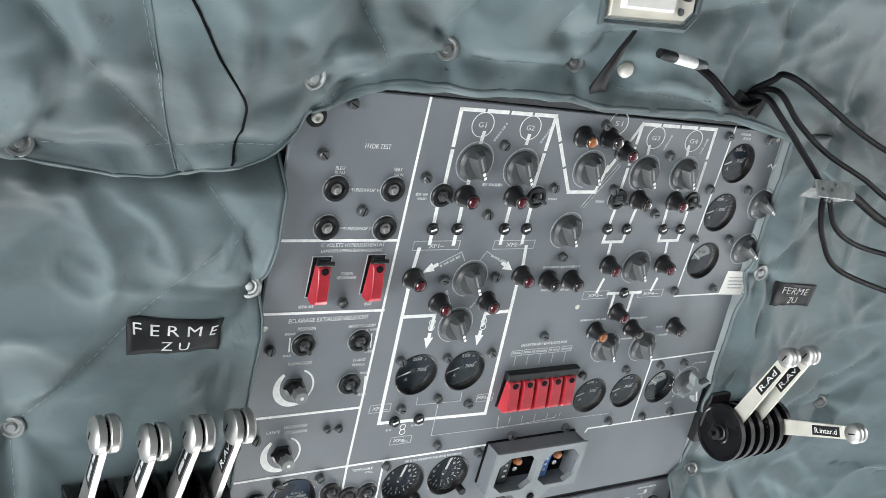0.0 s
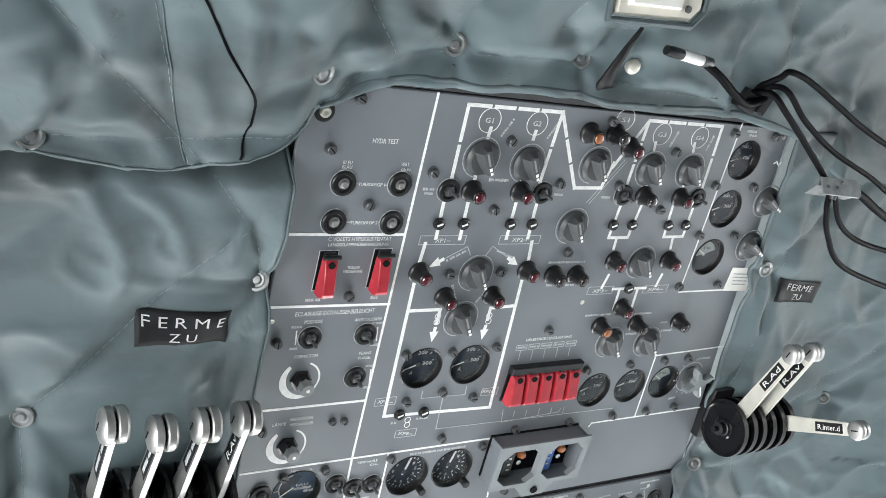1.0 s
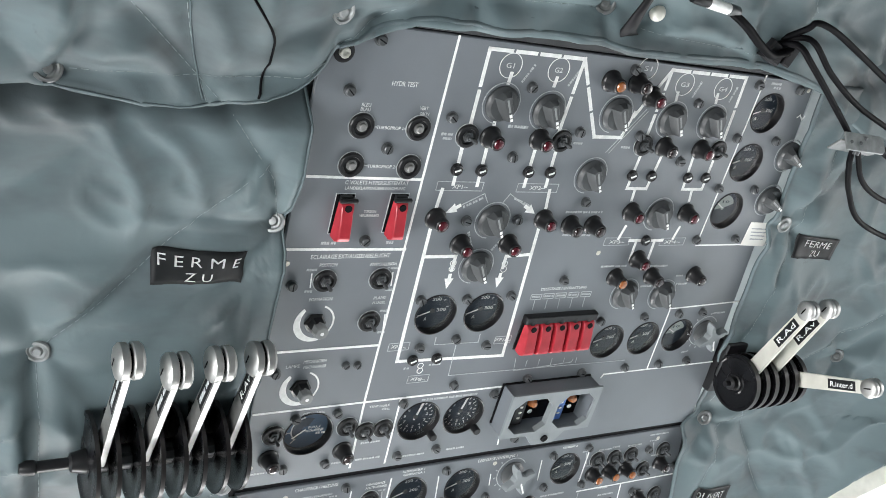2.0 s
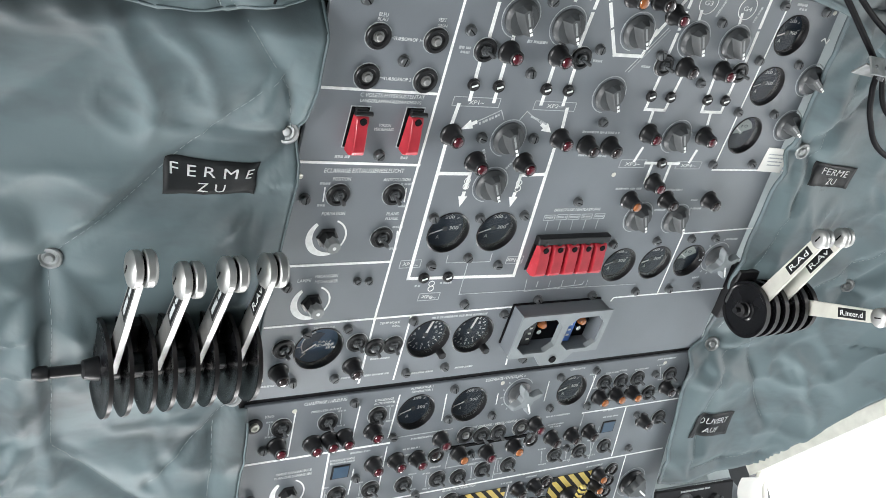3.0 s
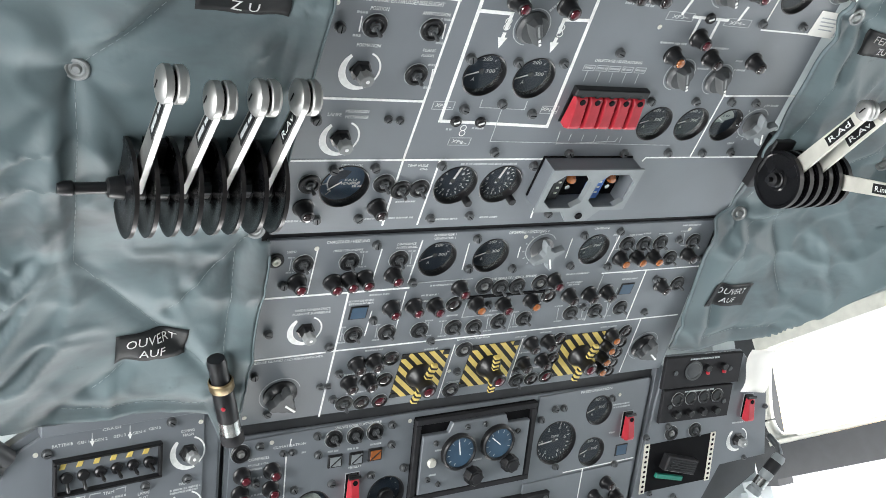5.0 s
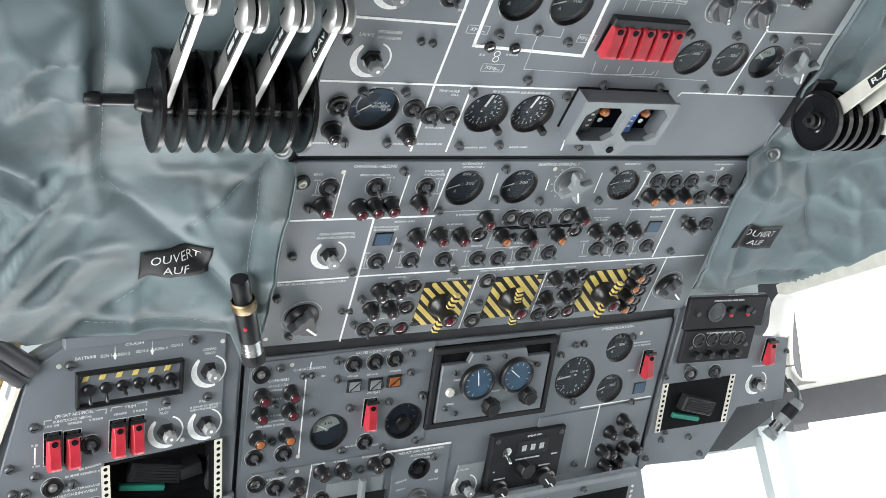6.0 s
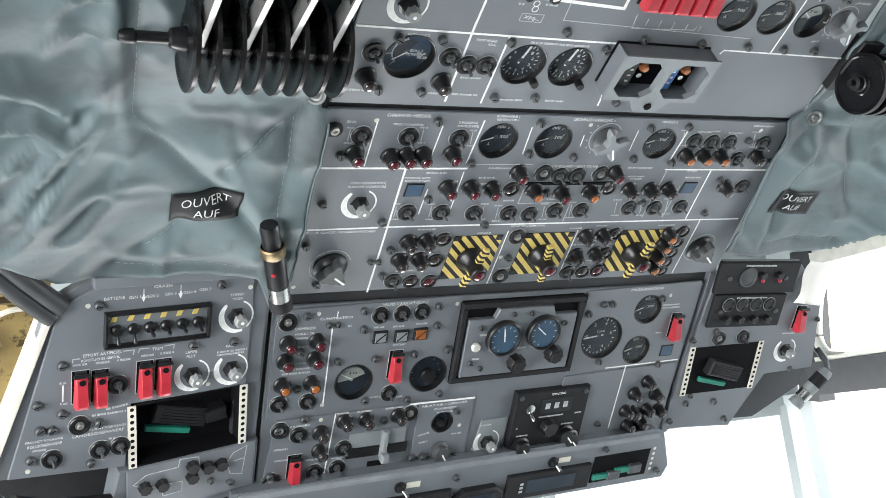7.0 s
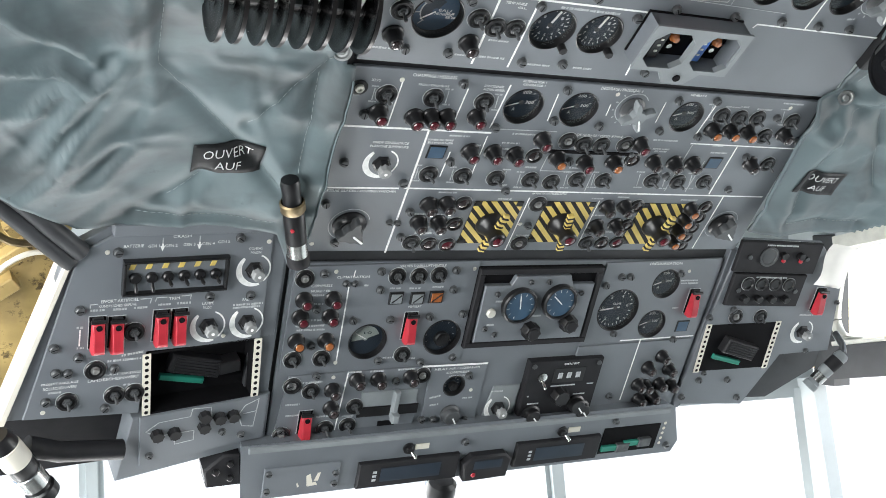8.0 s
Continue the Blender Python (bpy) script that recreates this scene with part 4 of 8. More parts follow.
def guard(p, x, y):
    def base():
        s = Shape().box(-9.5 * M, 9.5 * M, -20 * M, 22.5 * M, 0.2 * M, 1.0 * M, 1)
        s.box(-10.3 * M, 10.3 * M, -21 * M, 23.5 * M, 0, 0.5 * M, 2)
        s.box(-6 * M, 6 * M, 12 * M, 22 * M, 1 * M, 6 * M, 0, None, 1 * M)
        return s.mesh("guarded_switch", [BLACK, DARK, FAINT])
    b = put(p, "guarded_switch", shared("guard_base", base), x, y, 0, 0, 0, "guarded switch under a red cover")
    put(b, "guard_cover", guard_mesh(16.5), 0, 0, 0, 0, 0, "scratched red plastic cover")
    put(b, "hinge_pin", shared("hinge", lambda: Shape().lathe([(0, -9.5 * M), (2.4 * M, -8.8 * M), (2.4 * M, 8.8 * M), (0, 9.5 * M)], 12, 0, Matrix.Translation((0, 19.5 * M, 9 * M)) @ Matrix.Rotation(radians(90), 4, "Y")).mesh("hinge_pin", BLACK)), 0, 0)


def guard_row(p, x, y):
    b = put(p, "switch_base", Shape().box(-53 * M, 53 * M, -22 * M, 27 * M, 0, 1.5 * M).box(-53 * M, 53 * M, 17 * M, 27 * M, 1.5 * M, 9 * M, 0, None, 1.5 * M).mesh("switch_base", BLACK), x, y, 0, 0, 0, "row of five guarded switches")
    for k in range(5):
        c = put(b, "guard_cover", guard_mesh(20), -42 + 21 * k, 0, 1, 0, 0, "scratched red plastic cover")
        put(c, "hinge_pin", turned("guard_pin", ((4, 3), (4, 7.5), (3, 8.2), (0, 8.2)), BLACK, 14), 0, 19)


# ---- other fittings of the panels ----
def window_slot(p, x, y):
    b = put(p, "indicator_window", Shape().box(-12 * M, 12 * M, -10 * M, 10 * M, 0, 1.4 * M, 0, None, 0.8 * M).mesh("indicator_window", BLACK), x, y)
    put(b, "pane", Shape().box(-10 * M, 10 * M, -8.4 * M, 8.4 * M, 0, 1.8 * M).mesh("pane", DIAL_BLUE), 0, 0)


def lit_square(p, x, y, lens):
    b = put(p, "indicator_window", shared("lsq", lambda: Shape().box(-10 * M, 10 * M, -9 * M, 9 * M, 0, 4 * M, 0, None, 1 * M).mesh("indicator_window", BLACK)), x, y)
    put(b, "pane", Shape().box(-8 * M, 8 * M, -7 * M, 7 * M, 3 * M, 5 * M, 0, None, 0.8 * M).mesh("pane", LENSES[lens]), 0, 0)
    put(b, "pane_bar", Shape().box(-9 * M, 9 * M, -0.9 * M, 0.9 * M, 4.8 * M, 5.3 * M).mesh("pane_bar", BLACK), 0, 0, 0, 40)


def slot_bar(p, x, y):
    b = put(p, "slide_slot", Shape().box(-66 * M, 66 * M, -2.4 * M, 2.4 * M, 0, 1.6 * M, 0, None, 0.6 * M).mesh("slide_slot", DARK), x, y)
    for k in (-1, 1):
        put(b, "end_screw", turned("end_screw", ((4, 0), (4, 3), (3, 4), (0, 4)), STUD, 12), 66 * k, 0)


def subplate(p, outline, mat):
    x0, x1 = min(q[0] for q in outline), max(q[0] for q in outline)
    y0, y1 = min(q[1] for q in outline), max(q[1] for q in outline)
    wells = [w for w in WELLS_3 if x0 + 4 < w[0] - w[2] and w[0] + w[2] < x1 - 4 and y0 < w[1] - w[2] and w[1] + w[2] < y1]
    return put(p, "instrument_plate", plate_with_wells([(x, y) for x, y in shrink(outline, 1.2)], wells, -3.2 * M, 0, mat, 0.0008), 0, 0)


def slider(p, x, y):
    b = put(p, "slide_control", Shape().box(-48 * M, 46 * M, -20 * M, -4 * M, 0, 2.2 * M, 0, None, 0.8 * M).mesh("slide_control", BLACK), x, y)
    put(b, "scale_plate", Shape().box(-46 * M, 40 * M, -2 * M, 22 * M, 0, 1.8 * M).mesh("scale_plate", GREY), 0, 0)
    put(b, "slide_lever", Shape().box(-4 * M, 4 * M, -22 * M, 24 * M, 1.5 * M, 12 * M, 0, None, 2 * M).box(-5 * M, 5 * M, -24 * M, -10 * M, 8 * M, 20 * M, 0, None, 2 * M).mesh("slide_lever", GREY), 6, 0)
    put(b, "lock_slot", Shape().box(-13 * M, 13 * M, -4 * M, 4 * M, 0, 1.5 * M).mesh("lock_slot", DARK), 0, -34)


def twin_box(p, x, y):
    """A housing that stands out from the panel, with two windows on lamps and terminals."""
    s = Shape()
    s.box(-70 * M, 66 * M, -20 * M, 44 * M, 0, 2 * M, 1)
    for a, b, c, d in ((-66, 64, 36, 42), (-66, 64, -24, -20)):
        s.box(a * M, b * M, c * M, d * M, 0, 24 * M, 0)
    for a, b in ((-68, -62), (60, 66)):
        s.box(a * M, b * M, -24 * M, 42 * M, 0, 24 * M, 0)
    top = put(p, "lamp_housing", s.mesh("lamp_housing", [PANEL, DARK]), x, y, 0, 0, 0, "protruding grey housing with two windows")
    top.scale = (1.0, 0.93, 1.0)
    holes = []
    for cx in (-34, 33):
        holes.append([(cx - 29, -8), (cx - 16, -20), (cx + 16, -20), (cx + 28, -10), (cx + 29, 22), (cx + 17, 35), (cx - 15, 35), (cx - 28, 22)])
    cells = [(-70, -2), (-2, 68)]
    f = Shape()
    for (x0, x1), hole in zip(cells, holes):
        rim = [(x0, -26), (hole[1][0], -26), (hole[2][0], -26), (x1, -26), (x1, 44), (hole[5][0], 44), (hole[6][0], 44), (x0, 44)]
        order = [hole[0], hole[1], hole[2], hole[3], hole[4], hole[5], hole[6], hole[7]]
        n = 8
        ring = lambda pts, z: [(a * M, b * M, z * M) for a, b in pts]
        verts = ring(rim, 27) + ring(order, 27) + ring(order, 19) + ring(rim, 24)
        faces = [(j, (j + 1) % n, n + (j + 1) % n, n + j) for j in range(n)] + [(n + j, n + (j + 1) % n, 2 * n + (j + 1) % n, 2 * n + j) for j in range(n)] + [(3 * n + j, 3 * n + (j + 1) % n, (j + 1) % n, j) for j in range(n)]
        f.add(verts, faces)
    f.prism([(-30 * M, -26 * M), (-16 * M, -44 * M), (16 * M, -44 * M), (30 * M, -26 * M)], 22 * M, 27 * M)
    put(top, "front_plate", f.mesh("front_plate", GREY), 0, 0)
    put(top, "cover_screw", turned("cover_screw", ((5, 0), (5, 2), (3, 2.5), (0, 1.5)), DARK, 14), 0, -34, 27)
    for cx, mat in ((-32, BLACK), (30, BLUE)):
        put(top, "terminal_block", Shape().box(-18 * M, -3 * M, -16 * M, 28 * M, 2 * M, 15 * M, 0, None, 1 * M).mesh("terminal_block", mat), cx, 0)
        bulb = put(top, "bulb", turned("bulb", ((0, 0), (4, 1), (6.5, 5), (6.5, 9), (4, 13), (0, 14)), AMBER, 16), cx + 8, 16, 4, 0, 0, "amber lamp bulb")
        put(bulb, "bulb_socket", turned("bulb_socket", ((3.5, 0), (3.5, 8), (0, 8)), STEEL, 12), 0, -14)
        put(top, "contact_screw", turned("contact_screw", ((3, 2), (3, 14), (0, 15)), STEEL, 10), cx - 20, 8)
        for k in range(3):
            put(top, "contact_clip", shared("clip_s", lambda: Shape().box(-2 * M, 2 * M, -1.2 * M, 1.2 * M, 14 * M, 16 * M).mesh("contact_clip", ALU)), cx - 10, -4 + 9 * k)


def fire_handle(p, x0, y0, x1, y1, turn):
    """A warning plate in black and yellow stripes with a guarded pull handle."""
    w, h = x1 - x0, y1 - y0
    plate = put(p, "fire_handle", Shape().box(-w / 2 * M, w / 2 * M, -h / 2 * M, h / 2 * M, 0, 0.8 * M).mesh("warning_plate", MATT), (x0 + x1) / 2, (y0 + y1) / 2, 0, 0, 0, "fire handle on a black and yellow striped plate")
    step = (w + h) / 9.0
    rect = [(-w / 2, -h / 2), (w / 2, -h / 2), (w / 2, h / 2), (-w / 2, h / 2)]

    def clip(poly, a, b, c):
        out = []
        for (px, py), (qx, qy) in zip(poly, poly[1:] + poly[:1]):
            dp, dq = a * px + b * py - c, a * qx + b * qy - c
            if dp >= 0:
                out.append((px, py))
            if dp * dq < 0:
                t = dp / (dp - dq)
                out.append((px + t * (qx - px), py + t * (qy - py)))
        return out
    for k in range(11):
        lo = -(w + h) / 2 + step * k
        poly = clip(clip(rect, 1, 1, lo), -1, -1, -(lo + step * 0.55))
        if len(poly) > 2:
            put(plate, "yellow_stripe", Shape().prism([(a * M, b * M) for a, b in poly], 0.8 * M, 1.2 * M).mesh("yellow_stripe", YELLOW), 0, 0)
    for a in (-1, 1):
        for c in (-1, 1):
            put(plate, "plate_corner", shared("pcorner", lambda: Shape().box(-5 * M, 5 * M, -4 * M, 4 * M, 0.8 * M, 1.8 * M, 0, None, 0.5 * M).mesh("plate_corner", BLACK)), a * (w / 2 - 5), c * (h / 2 - 4))
    body = put(plate, "handle_body", turned("handle_body", ((19, 0.8), (19, 4), (17, 8), (12, 14), (10.5, 24), (11.5, 28), (11.5, 34), (10, 36), (0, 36)), BLACK, 26), -2, -1)
    put(body, "lens", turned("hlens", ((7, 36), (7, 37.5), (4, 39), (0, 39.3)), RED_LENS, 18), 0, 0, 0, 0, 0, "dark red glass lens")
    for side in (1, -1):
        arm = put(plate, "pull_arm", shared("pull_arm", lambda: Shape().box(6 * M, 34 * M, -4.5 * M, 4.5 * M, 17 * M, 23 * M, 0, None, 1.5 * M).mesh("pull_arm", YELLOW)), -2, -1, 0, 90 * side + turn)
        for k in range(3):
            put(arm, "black_band", shared("aband", lambda: Shape().box(-1.5 * M, 1.5 * M, -4.8 * M, 4.8 * M, 16.8 * M, 23.3 * M).mesh("black_band", MATT)), 14 + 7.5 * k, 0)


def radio_frame(p, x, y):
    """A recessed black frame that holds a grey cabin temperature unit with two dials."""
    w, h = 103, 64
    s = Shape()
    for a, b, c, d in ((-w, w, h - 9, h), (-w, w, -h, -h + 9), (-w, -w + 9, -h + 9, h - 9), (w - 9, w, -h + 9, h - 9)):
        s.box(a * M, b * M, c * M, d * M, 0, 7 * M, 0, None, 1.5 * M)
    s.box(-w * M, w * M, -h * M, h * M, -5 * M, 0.8 * M, 1)
    top = put(p, "instrument_unit", s.mesh("unit_frame", [MATT, DARK]), x, y, 1.5, 0, 0, "grey instrument unit set in a black frame")
    put(top, "unit_front", Shape().prism([(-91 * M, -53 * M), (90 * M, -53 * M), (90 * M, 39 * M), (52 * M, 39 * M), (46 * M, 53 * M), (-44 * M, 53 * M), (-50 * M, 39 * M), (-91 * M, 39 * M)], 1 * M, 9 * M, 0, None, 1.2 * M).mesh("unit_front", PANEL), 0, 0)
    for gx, gy in ((-32, 8), (34, 12)):
        d = put(top, "dial_unit", turned("dial_unit", ((28, 0), (28, 8), (26, 10), (24, 10), (23, 7), (0, 7)), BLACK, 32), gx, gy, 8)
        put(d, "dial", turned("dial_face", ((23, 7.1), (0, 7.3)), DIAL_BLUE, 28), 0, 0)
        for k in range(10):
            tick(d, 17, 21, 1.0, 30 * k - 20, 7.4, FAINT)
        tick(d, -4, 17, 1.6, 100 if gx < 0 else 140, 7.9)
    for gx, gy in ((-4, -34), (58, -24)):
        k = put(top, "adjusting_knob", lobed_knob(), gx, gy, 9)
        put(k, "knob_cap", turned("akcap", ((9, 14), (8, 17), (0, 17)), MATT, 18), 0, 0)
    put(top, "white_knob", turned("white_knob", ((7, 0), (7, 3), (5.5, 5), (0, 5)), ALU, 18), -74, -4, 9)
    for gx, gy in ((-70, 26), (-60, -40), (60, 22), (70, 24), (-78, -30), (20, -8), (-20, 44), (10, 44)):
        stud(top, gx, gy, 4.2, 13)
    bars(top, -56, 20, 14, 3)
    for gx, gy, w2 in ((-62, 14, 16), (-70, -24, 12), (2, -12, 18), (40, -6, 26)):
        put(top, "small_lettering", Shape().box(-w2 / 2 * M, w2 / 2 * M, -1.4 * M, 1.4 * M, 9 * M, 9.3 * M).mesh("small_lettering", FAINT), gx, gy)


def lobed_knob():
    return shared("lobed_knob", lambda: lobed(8, 12.5, 14, 0, 15, 64, 1.0).mesh("adjusting_knob", BLACK))


def radio_unit(p, x, y):
    top = put(p, "radio_control", Shape().box(-66 * M, 66 * M, -54 * M, 54 * M, -5 * M, 8 * M, 0, None, 1.5 * M).mesh("radio_front", MATT), x, y, 1, 0, 0, "black radio control box with knobs")
    put(top, "display_window", Shape().box(-20 * M, 36 * M, 14 * M, 40 * M, 8 * M, 9 * M, 0, None, 0.5 * M).mesh("display_window", BLACK), 0, 0)
    for k, (a, b) in enumerate(((-8, 27), (8, 27), (24, 27))):
        put(top, "display_digit", Shape().box(-4 * M, 4 * M, -5 * M, 5 * M, 9 * M, 9.3 * M).mesh("display_digit", FAINT), a, b)
    put(top, "knob", lobed_knob(), -2, -8, 8)
    for a, b in ((-44, -40), (34, -28), (46, -38)):
        selector(top, a, b, -50, BLACK).location.z = 0.008
    lever = put(top, "toggle_switch", turned("tsw", ((8, 8), (8, 11), (4, 12), (0, 12)), STEEL, 14), -40, 26)
    put(lever, "switch_lever", turned("tlever", ((2, 10), (3, 24), (2, 27), (0, 27)), STEEL, 12), 0, 0, 0, 0, 25)
    for a in (-58, 58):
        for b in (-46, 46):
            put(top, "corner_screw", turned("corner_screw", ((4, 8), (4, 10), (0, 10.4)), STUD, 12), a, b)
    put(top, "lettering", lettering("IDENTIFIC", 3.4, 26, WHITE), 8, 47, 8)
    for a, b, w2 in ((2, 8, 44), (-56, -8, 3), (-44, -22, 20), (36, -10, 22), (52, 8, 12)):
        put(top, "small_lettering", Shape().box(-w2 / 2 * M, w2 / 2 * M, -1.2 * M, 1.2 * M, 8 * M, 8.3 * M).mesh("small_lettering", FAINT), a, b)


def crash_box(p, x, y):
    """A recess with six crash switches behind striped tabs."""
    s = Shape()
    w, h = 72, 27
    s.box(-w * M, w * M, -h * M, h * M, 0, 0.8 * M, 1)
    for a, b, c, d in ((-w, w, h - 4, h), (-w, w, -h, -h + 4), (-w, -w + 4, -h + 4, h - 4), (w - 4, w, -h + 4, h - 4)):
        s.box(a * M, b * M, c * M, d * M, 0, 9 * M, 0, None, 1 * M)
    top = put(p, "crash_switch_box", s.mesh("crash_switch_box", [BLACK, PANEL]), x, y, 0, 0, 0, "black framed recess with six crash switches")
    top.scale = (0.86, 0.84, 1.0)
    for k in range(6):
        cx = -55 + 22 * k
        put(top, "striped_tab", shared("ctab", lambda: Shape().prism([(-9 * M, 11 * M), (-2 * M, 11 * M), (1 * M, 19 * M), (-6 * M, 19 * M)], 0.8 * M, 2 * M).mesh("striped_tab", YELLOW)), cx, 0)
        c = put(top, "crash_switch", turned("crash_switch", ((8, 0), (8, 5), (6, 7), (0, 7)), BLACK, 18), cx, -2)
        l = put(c, "switch_lever", turned("crash_lever", ((2.2, 4), (2.3, 12), (2.8, 19), (1.8, 21), (0, 21)), BLACK, 12), 0, 0)
        l.matrix_basis = Matrix.Rotation(radians(52 if k < 2 else 10), 4, "X")


def rack_strip(parent, x, y0, y1, z):
    s = put(parent, "rack_strip", Shape().box(-5 * M, 5 * M, y0 * M, y1 * M, 0, 1.6 * M).mesh("rack_strip", CREAM), x, 0, z)
    n = int((y1 - y0) / 9)
    for k in range(n):
        put(s, "rack_hole", turned("rack_hole", ((2.6, 1.6), (2.6, 1.75), (0, 1.75)), DARK, 10), 0, y0 + (k + 0.5) * (y1 - y0) / n)


def rack_hole(p, x, y, w=70, h=42, extra=True, deep=1.0):
    """An empty equipment bay: a box with its shade painted black, perforated rails and loose connectors."""
    # without extra, only a flat sheet whose black paints the bay's depth
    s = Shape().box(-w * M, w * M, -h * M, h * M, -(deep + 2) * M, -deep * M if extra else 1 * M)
    top = put(p, "shade_painted_bay", s.mesh("bay_shade", DARK), x, y, 0, 3, 0, "empty equipment bay with perforated rails")
    if extra:
        for a, b, c, d in ((-w - 3, -w, -h, h), (w, w + 3, -h, h), (-w, w, h, h + 3), (-w, w, -h - 3, -h)):
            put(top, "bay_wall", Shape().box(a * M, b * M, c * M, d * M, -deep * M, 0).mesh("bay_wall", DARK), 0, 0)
    rack_strip(top, -w - 4, -h - 2, h + 2, 0.6)
    rack_strip(top, w + 4, -h - 2, h + 2, 0.6)
    z = -deep if extra else 1
    put(top, "connector", Shape().box(-w * 0.8 * M, w * 0.1 * M, -4 * M, 4 * M, z * M, (z + 6) * M, 0, None, 1 * M).mesh("connector", GREEN), 4, -h + 16, 0, -16)
    put(top, "connector_shell", Shape().box(-w * 0.6 * M, w * 0.45 * M, -13 * M, 13 * M, z * M, (z + 16) * M, 0, None, 3 * M).mesh("connector_shell", MATT), 2, 0, 0, -18)
    for k in range(5):
        put(top, "shell_rib", shared(("rib", w), lambda: Shape().box(-w * 0.5 * M, w * 0.35 * M, -0.8 * M, 0.8 * M, 0, 1.2 * M).mesh("shell_rib", BLACK)), 2 + 1.5 * k - 3, -8 + 4 * k, z + 16, -18)
    if extra:
        put(top, "bracket", Shape().box(-14 * M, 14 * M, -9 * M, 9 * M, z * M, (z + 20) * M, 0, None, 2 * M).mesh("bracket", BLACK), w * 0.62, -h * 0.1, 0, 6)


def rack_hole_small(p, x, y):
    rack_hole(p, x, y, 64, 44, False, 1.0)


def recorder_unit(p, x, y):
    for dy, h in ((26, 27), (-33, 29)):
        box = put(p, "recorder_front", Shape().box(-(72 if dy < 0 else 78) * M, (70 if dy < 0 else 80) * M, -h * M, h * M, 0, 7 * M, 0, None, 1.5 * M).mesh("recorder_front", MATT), x, y + dy, 0, 0, 0, "black voice recorder control unit")
        if dy > 0:
            put(box, "loudspeaker", turned("loudspeaker", ((17, 7), (17, 9), (14, 9), (13, 7.6), (10, 8.4), (0, 7.4)), KNOB, 26), -20, 2)
            for a in (6, 40):
                put(box, "push_knob", turned("push_knob", ((6, 7), (6, 14), (5, 15), (0, 15)), BLACK, 16), a, 6)
                put(box, "red_lamp", turned("red_lamp", ((3.5, 7), (3, 10), (0, 11)), RED, 12), a + 4, -4)
        else:
            for k in range(4):
                bezel(box, "push_button", -42 + 27 * k, 12, 11.3).location.z = 0.007
                put(box, "push_knob", turned("push_knob2", ((6, 7), (6, 16), (5, 17), (0, 17)), BLACK, 16), -42 + 27 * k, -13)
        for a in (-56, 56):
            put(box, "corner_screw", turned("corner_screw", ((4, 8), (4, 10), (0, 10.4)), STUD, 12), a, 0, -1)
        bars(box, 0, h - 5, 60, 3).location.z = 0.007


def paper_note(p, x, y):
    s = Shape()
    n = 8
    verts, faces = [], []
    for j in range(n + 1):
        for k in (0, 1):
            verts.append(((-27 + 54 * k) * M, (-38 + 76 * j / n) * M, (6 + 5 * math.sin(j * 0.8) + 8 * k * (j / n - 0.5) ** 2) * M))
    faces = [(2 * j, 2 * j + 1, 2 * j + 3, 2 * j + 2) for j in range(n)]
    ob = put(p, "paper_note", s.add(verts, faces).mesh("paper_note", PAPER, 180), x, y, 0, -6, 0, "loose white paper sheet")
    ob.modifiers.new("thickness", "SOLIDIFY").thickness = 0.0006



# first panel: hydraulic test, flap monitoring, outside lights
big_screw(P1, -114.4, 398.3)
stud(P1, -82, 412.6)
stud(P1, -101, 363.5)
stud(P1, -49, 308.3)
stud(P1, -48, 208)
stud(P1, -115.5, 158.6)
stud(P1, -112.4, 52)
stud(P1, 12.5, 343.6)
stud(P1, 94.4, 380)
stud(P1, 172.6, 335.7)
stud(P1, 97, 304.3)
stud(P1, 64, 230)
stud(P1, 129, 231)
stud(P1, 214, 253)
stud(P1, 96, 131.3)
stud(P1, 37, 133)
stud(P1, 98, 78)
stud(P1, 53, 70)
stud(P1, 142.6, 66)
stud(P1, 154.5, 133.4)
stud(P1, 223.4, 150.7)
stud(P1, 115.5, 11.5)
stud(P1, 221.7, 10)
stud(P1, 306.5, 10)
stud(P1, 378, 11)
stud(P1, 305, 88)
stud(P1, 375.7, 90)
stud(P1, 435.5, 91)
stud(P1, 437, 10.7)
stud(P1, 487.6, 12)
stud(P1, 406.3, 405.4)
stud(P1, 406.6, 339)
stud(P1, 411.7, 273)
stud(P1, 410.4, 201.6)
stud(P1, 478, 203)
stud(P1, 474, 338.3)
stud(P1, 532.4, 289)
stud(P1, 473.6, 272.7)
stud(P1, 477.5, 404)
stud(P1, 216.6, 408.6)
stud(P1, 256.3, 335.3)
stud(P1, 331.3, 306.5)
stud(P1, 324, 378)
stud(P1, 478.5, 91)
small_stud(P1, -33, 54.4)
small_stud(P1, -19, 53.5)
rivet(P1, -125, 183.5)
rivet(P1, 261, 186)
rivet(P1, 493.7, 404.4)
push_button(P1, -81, 330)
push_button(P1, -21, 330.4)
push_button(P1, -82.4, 290.4)
push_button(P1, -20.3, 289.6)
toggle(P1, -81, 162.5, -60)
toggle(P1, -19, 162.4, -60)
toggle(P1, -19, 110, -60)
toggle(P1, 35.5, 325, -20)
toggle(P1, 152.6, 324.5, -20)
toggle(P1, 267, 324, -20)
toggle(P1, 384, 322.3, -20)
flag_indicator(P1, 34.4, 288.5)
flag_indicator(P1, 64, 288.3)
flag_indicator(P1, 123, 288)
flag_indicator(P1, 151.6, 288)
flag_indicator(P1, 267, 287)
flag_indicator(P1, 296, 287)
flag_indicator(P1, 353.5, 286.3)
flag_indicator(P1, 382, 286.6)
flag_indicator(P1, 48.6, 53.5)
flag_indicator(P1, 80, 53)
flag_indicator(P1, 326.4, 202.3)
lamp(P1, 63, 325, 'RED_LENS')
lamp(P1, 123, 325.5, 'RED_LENS')
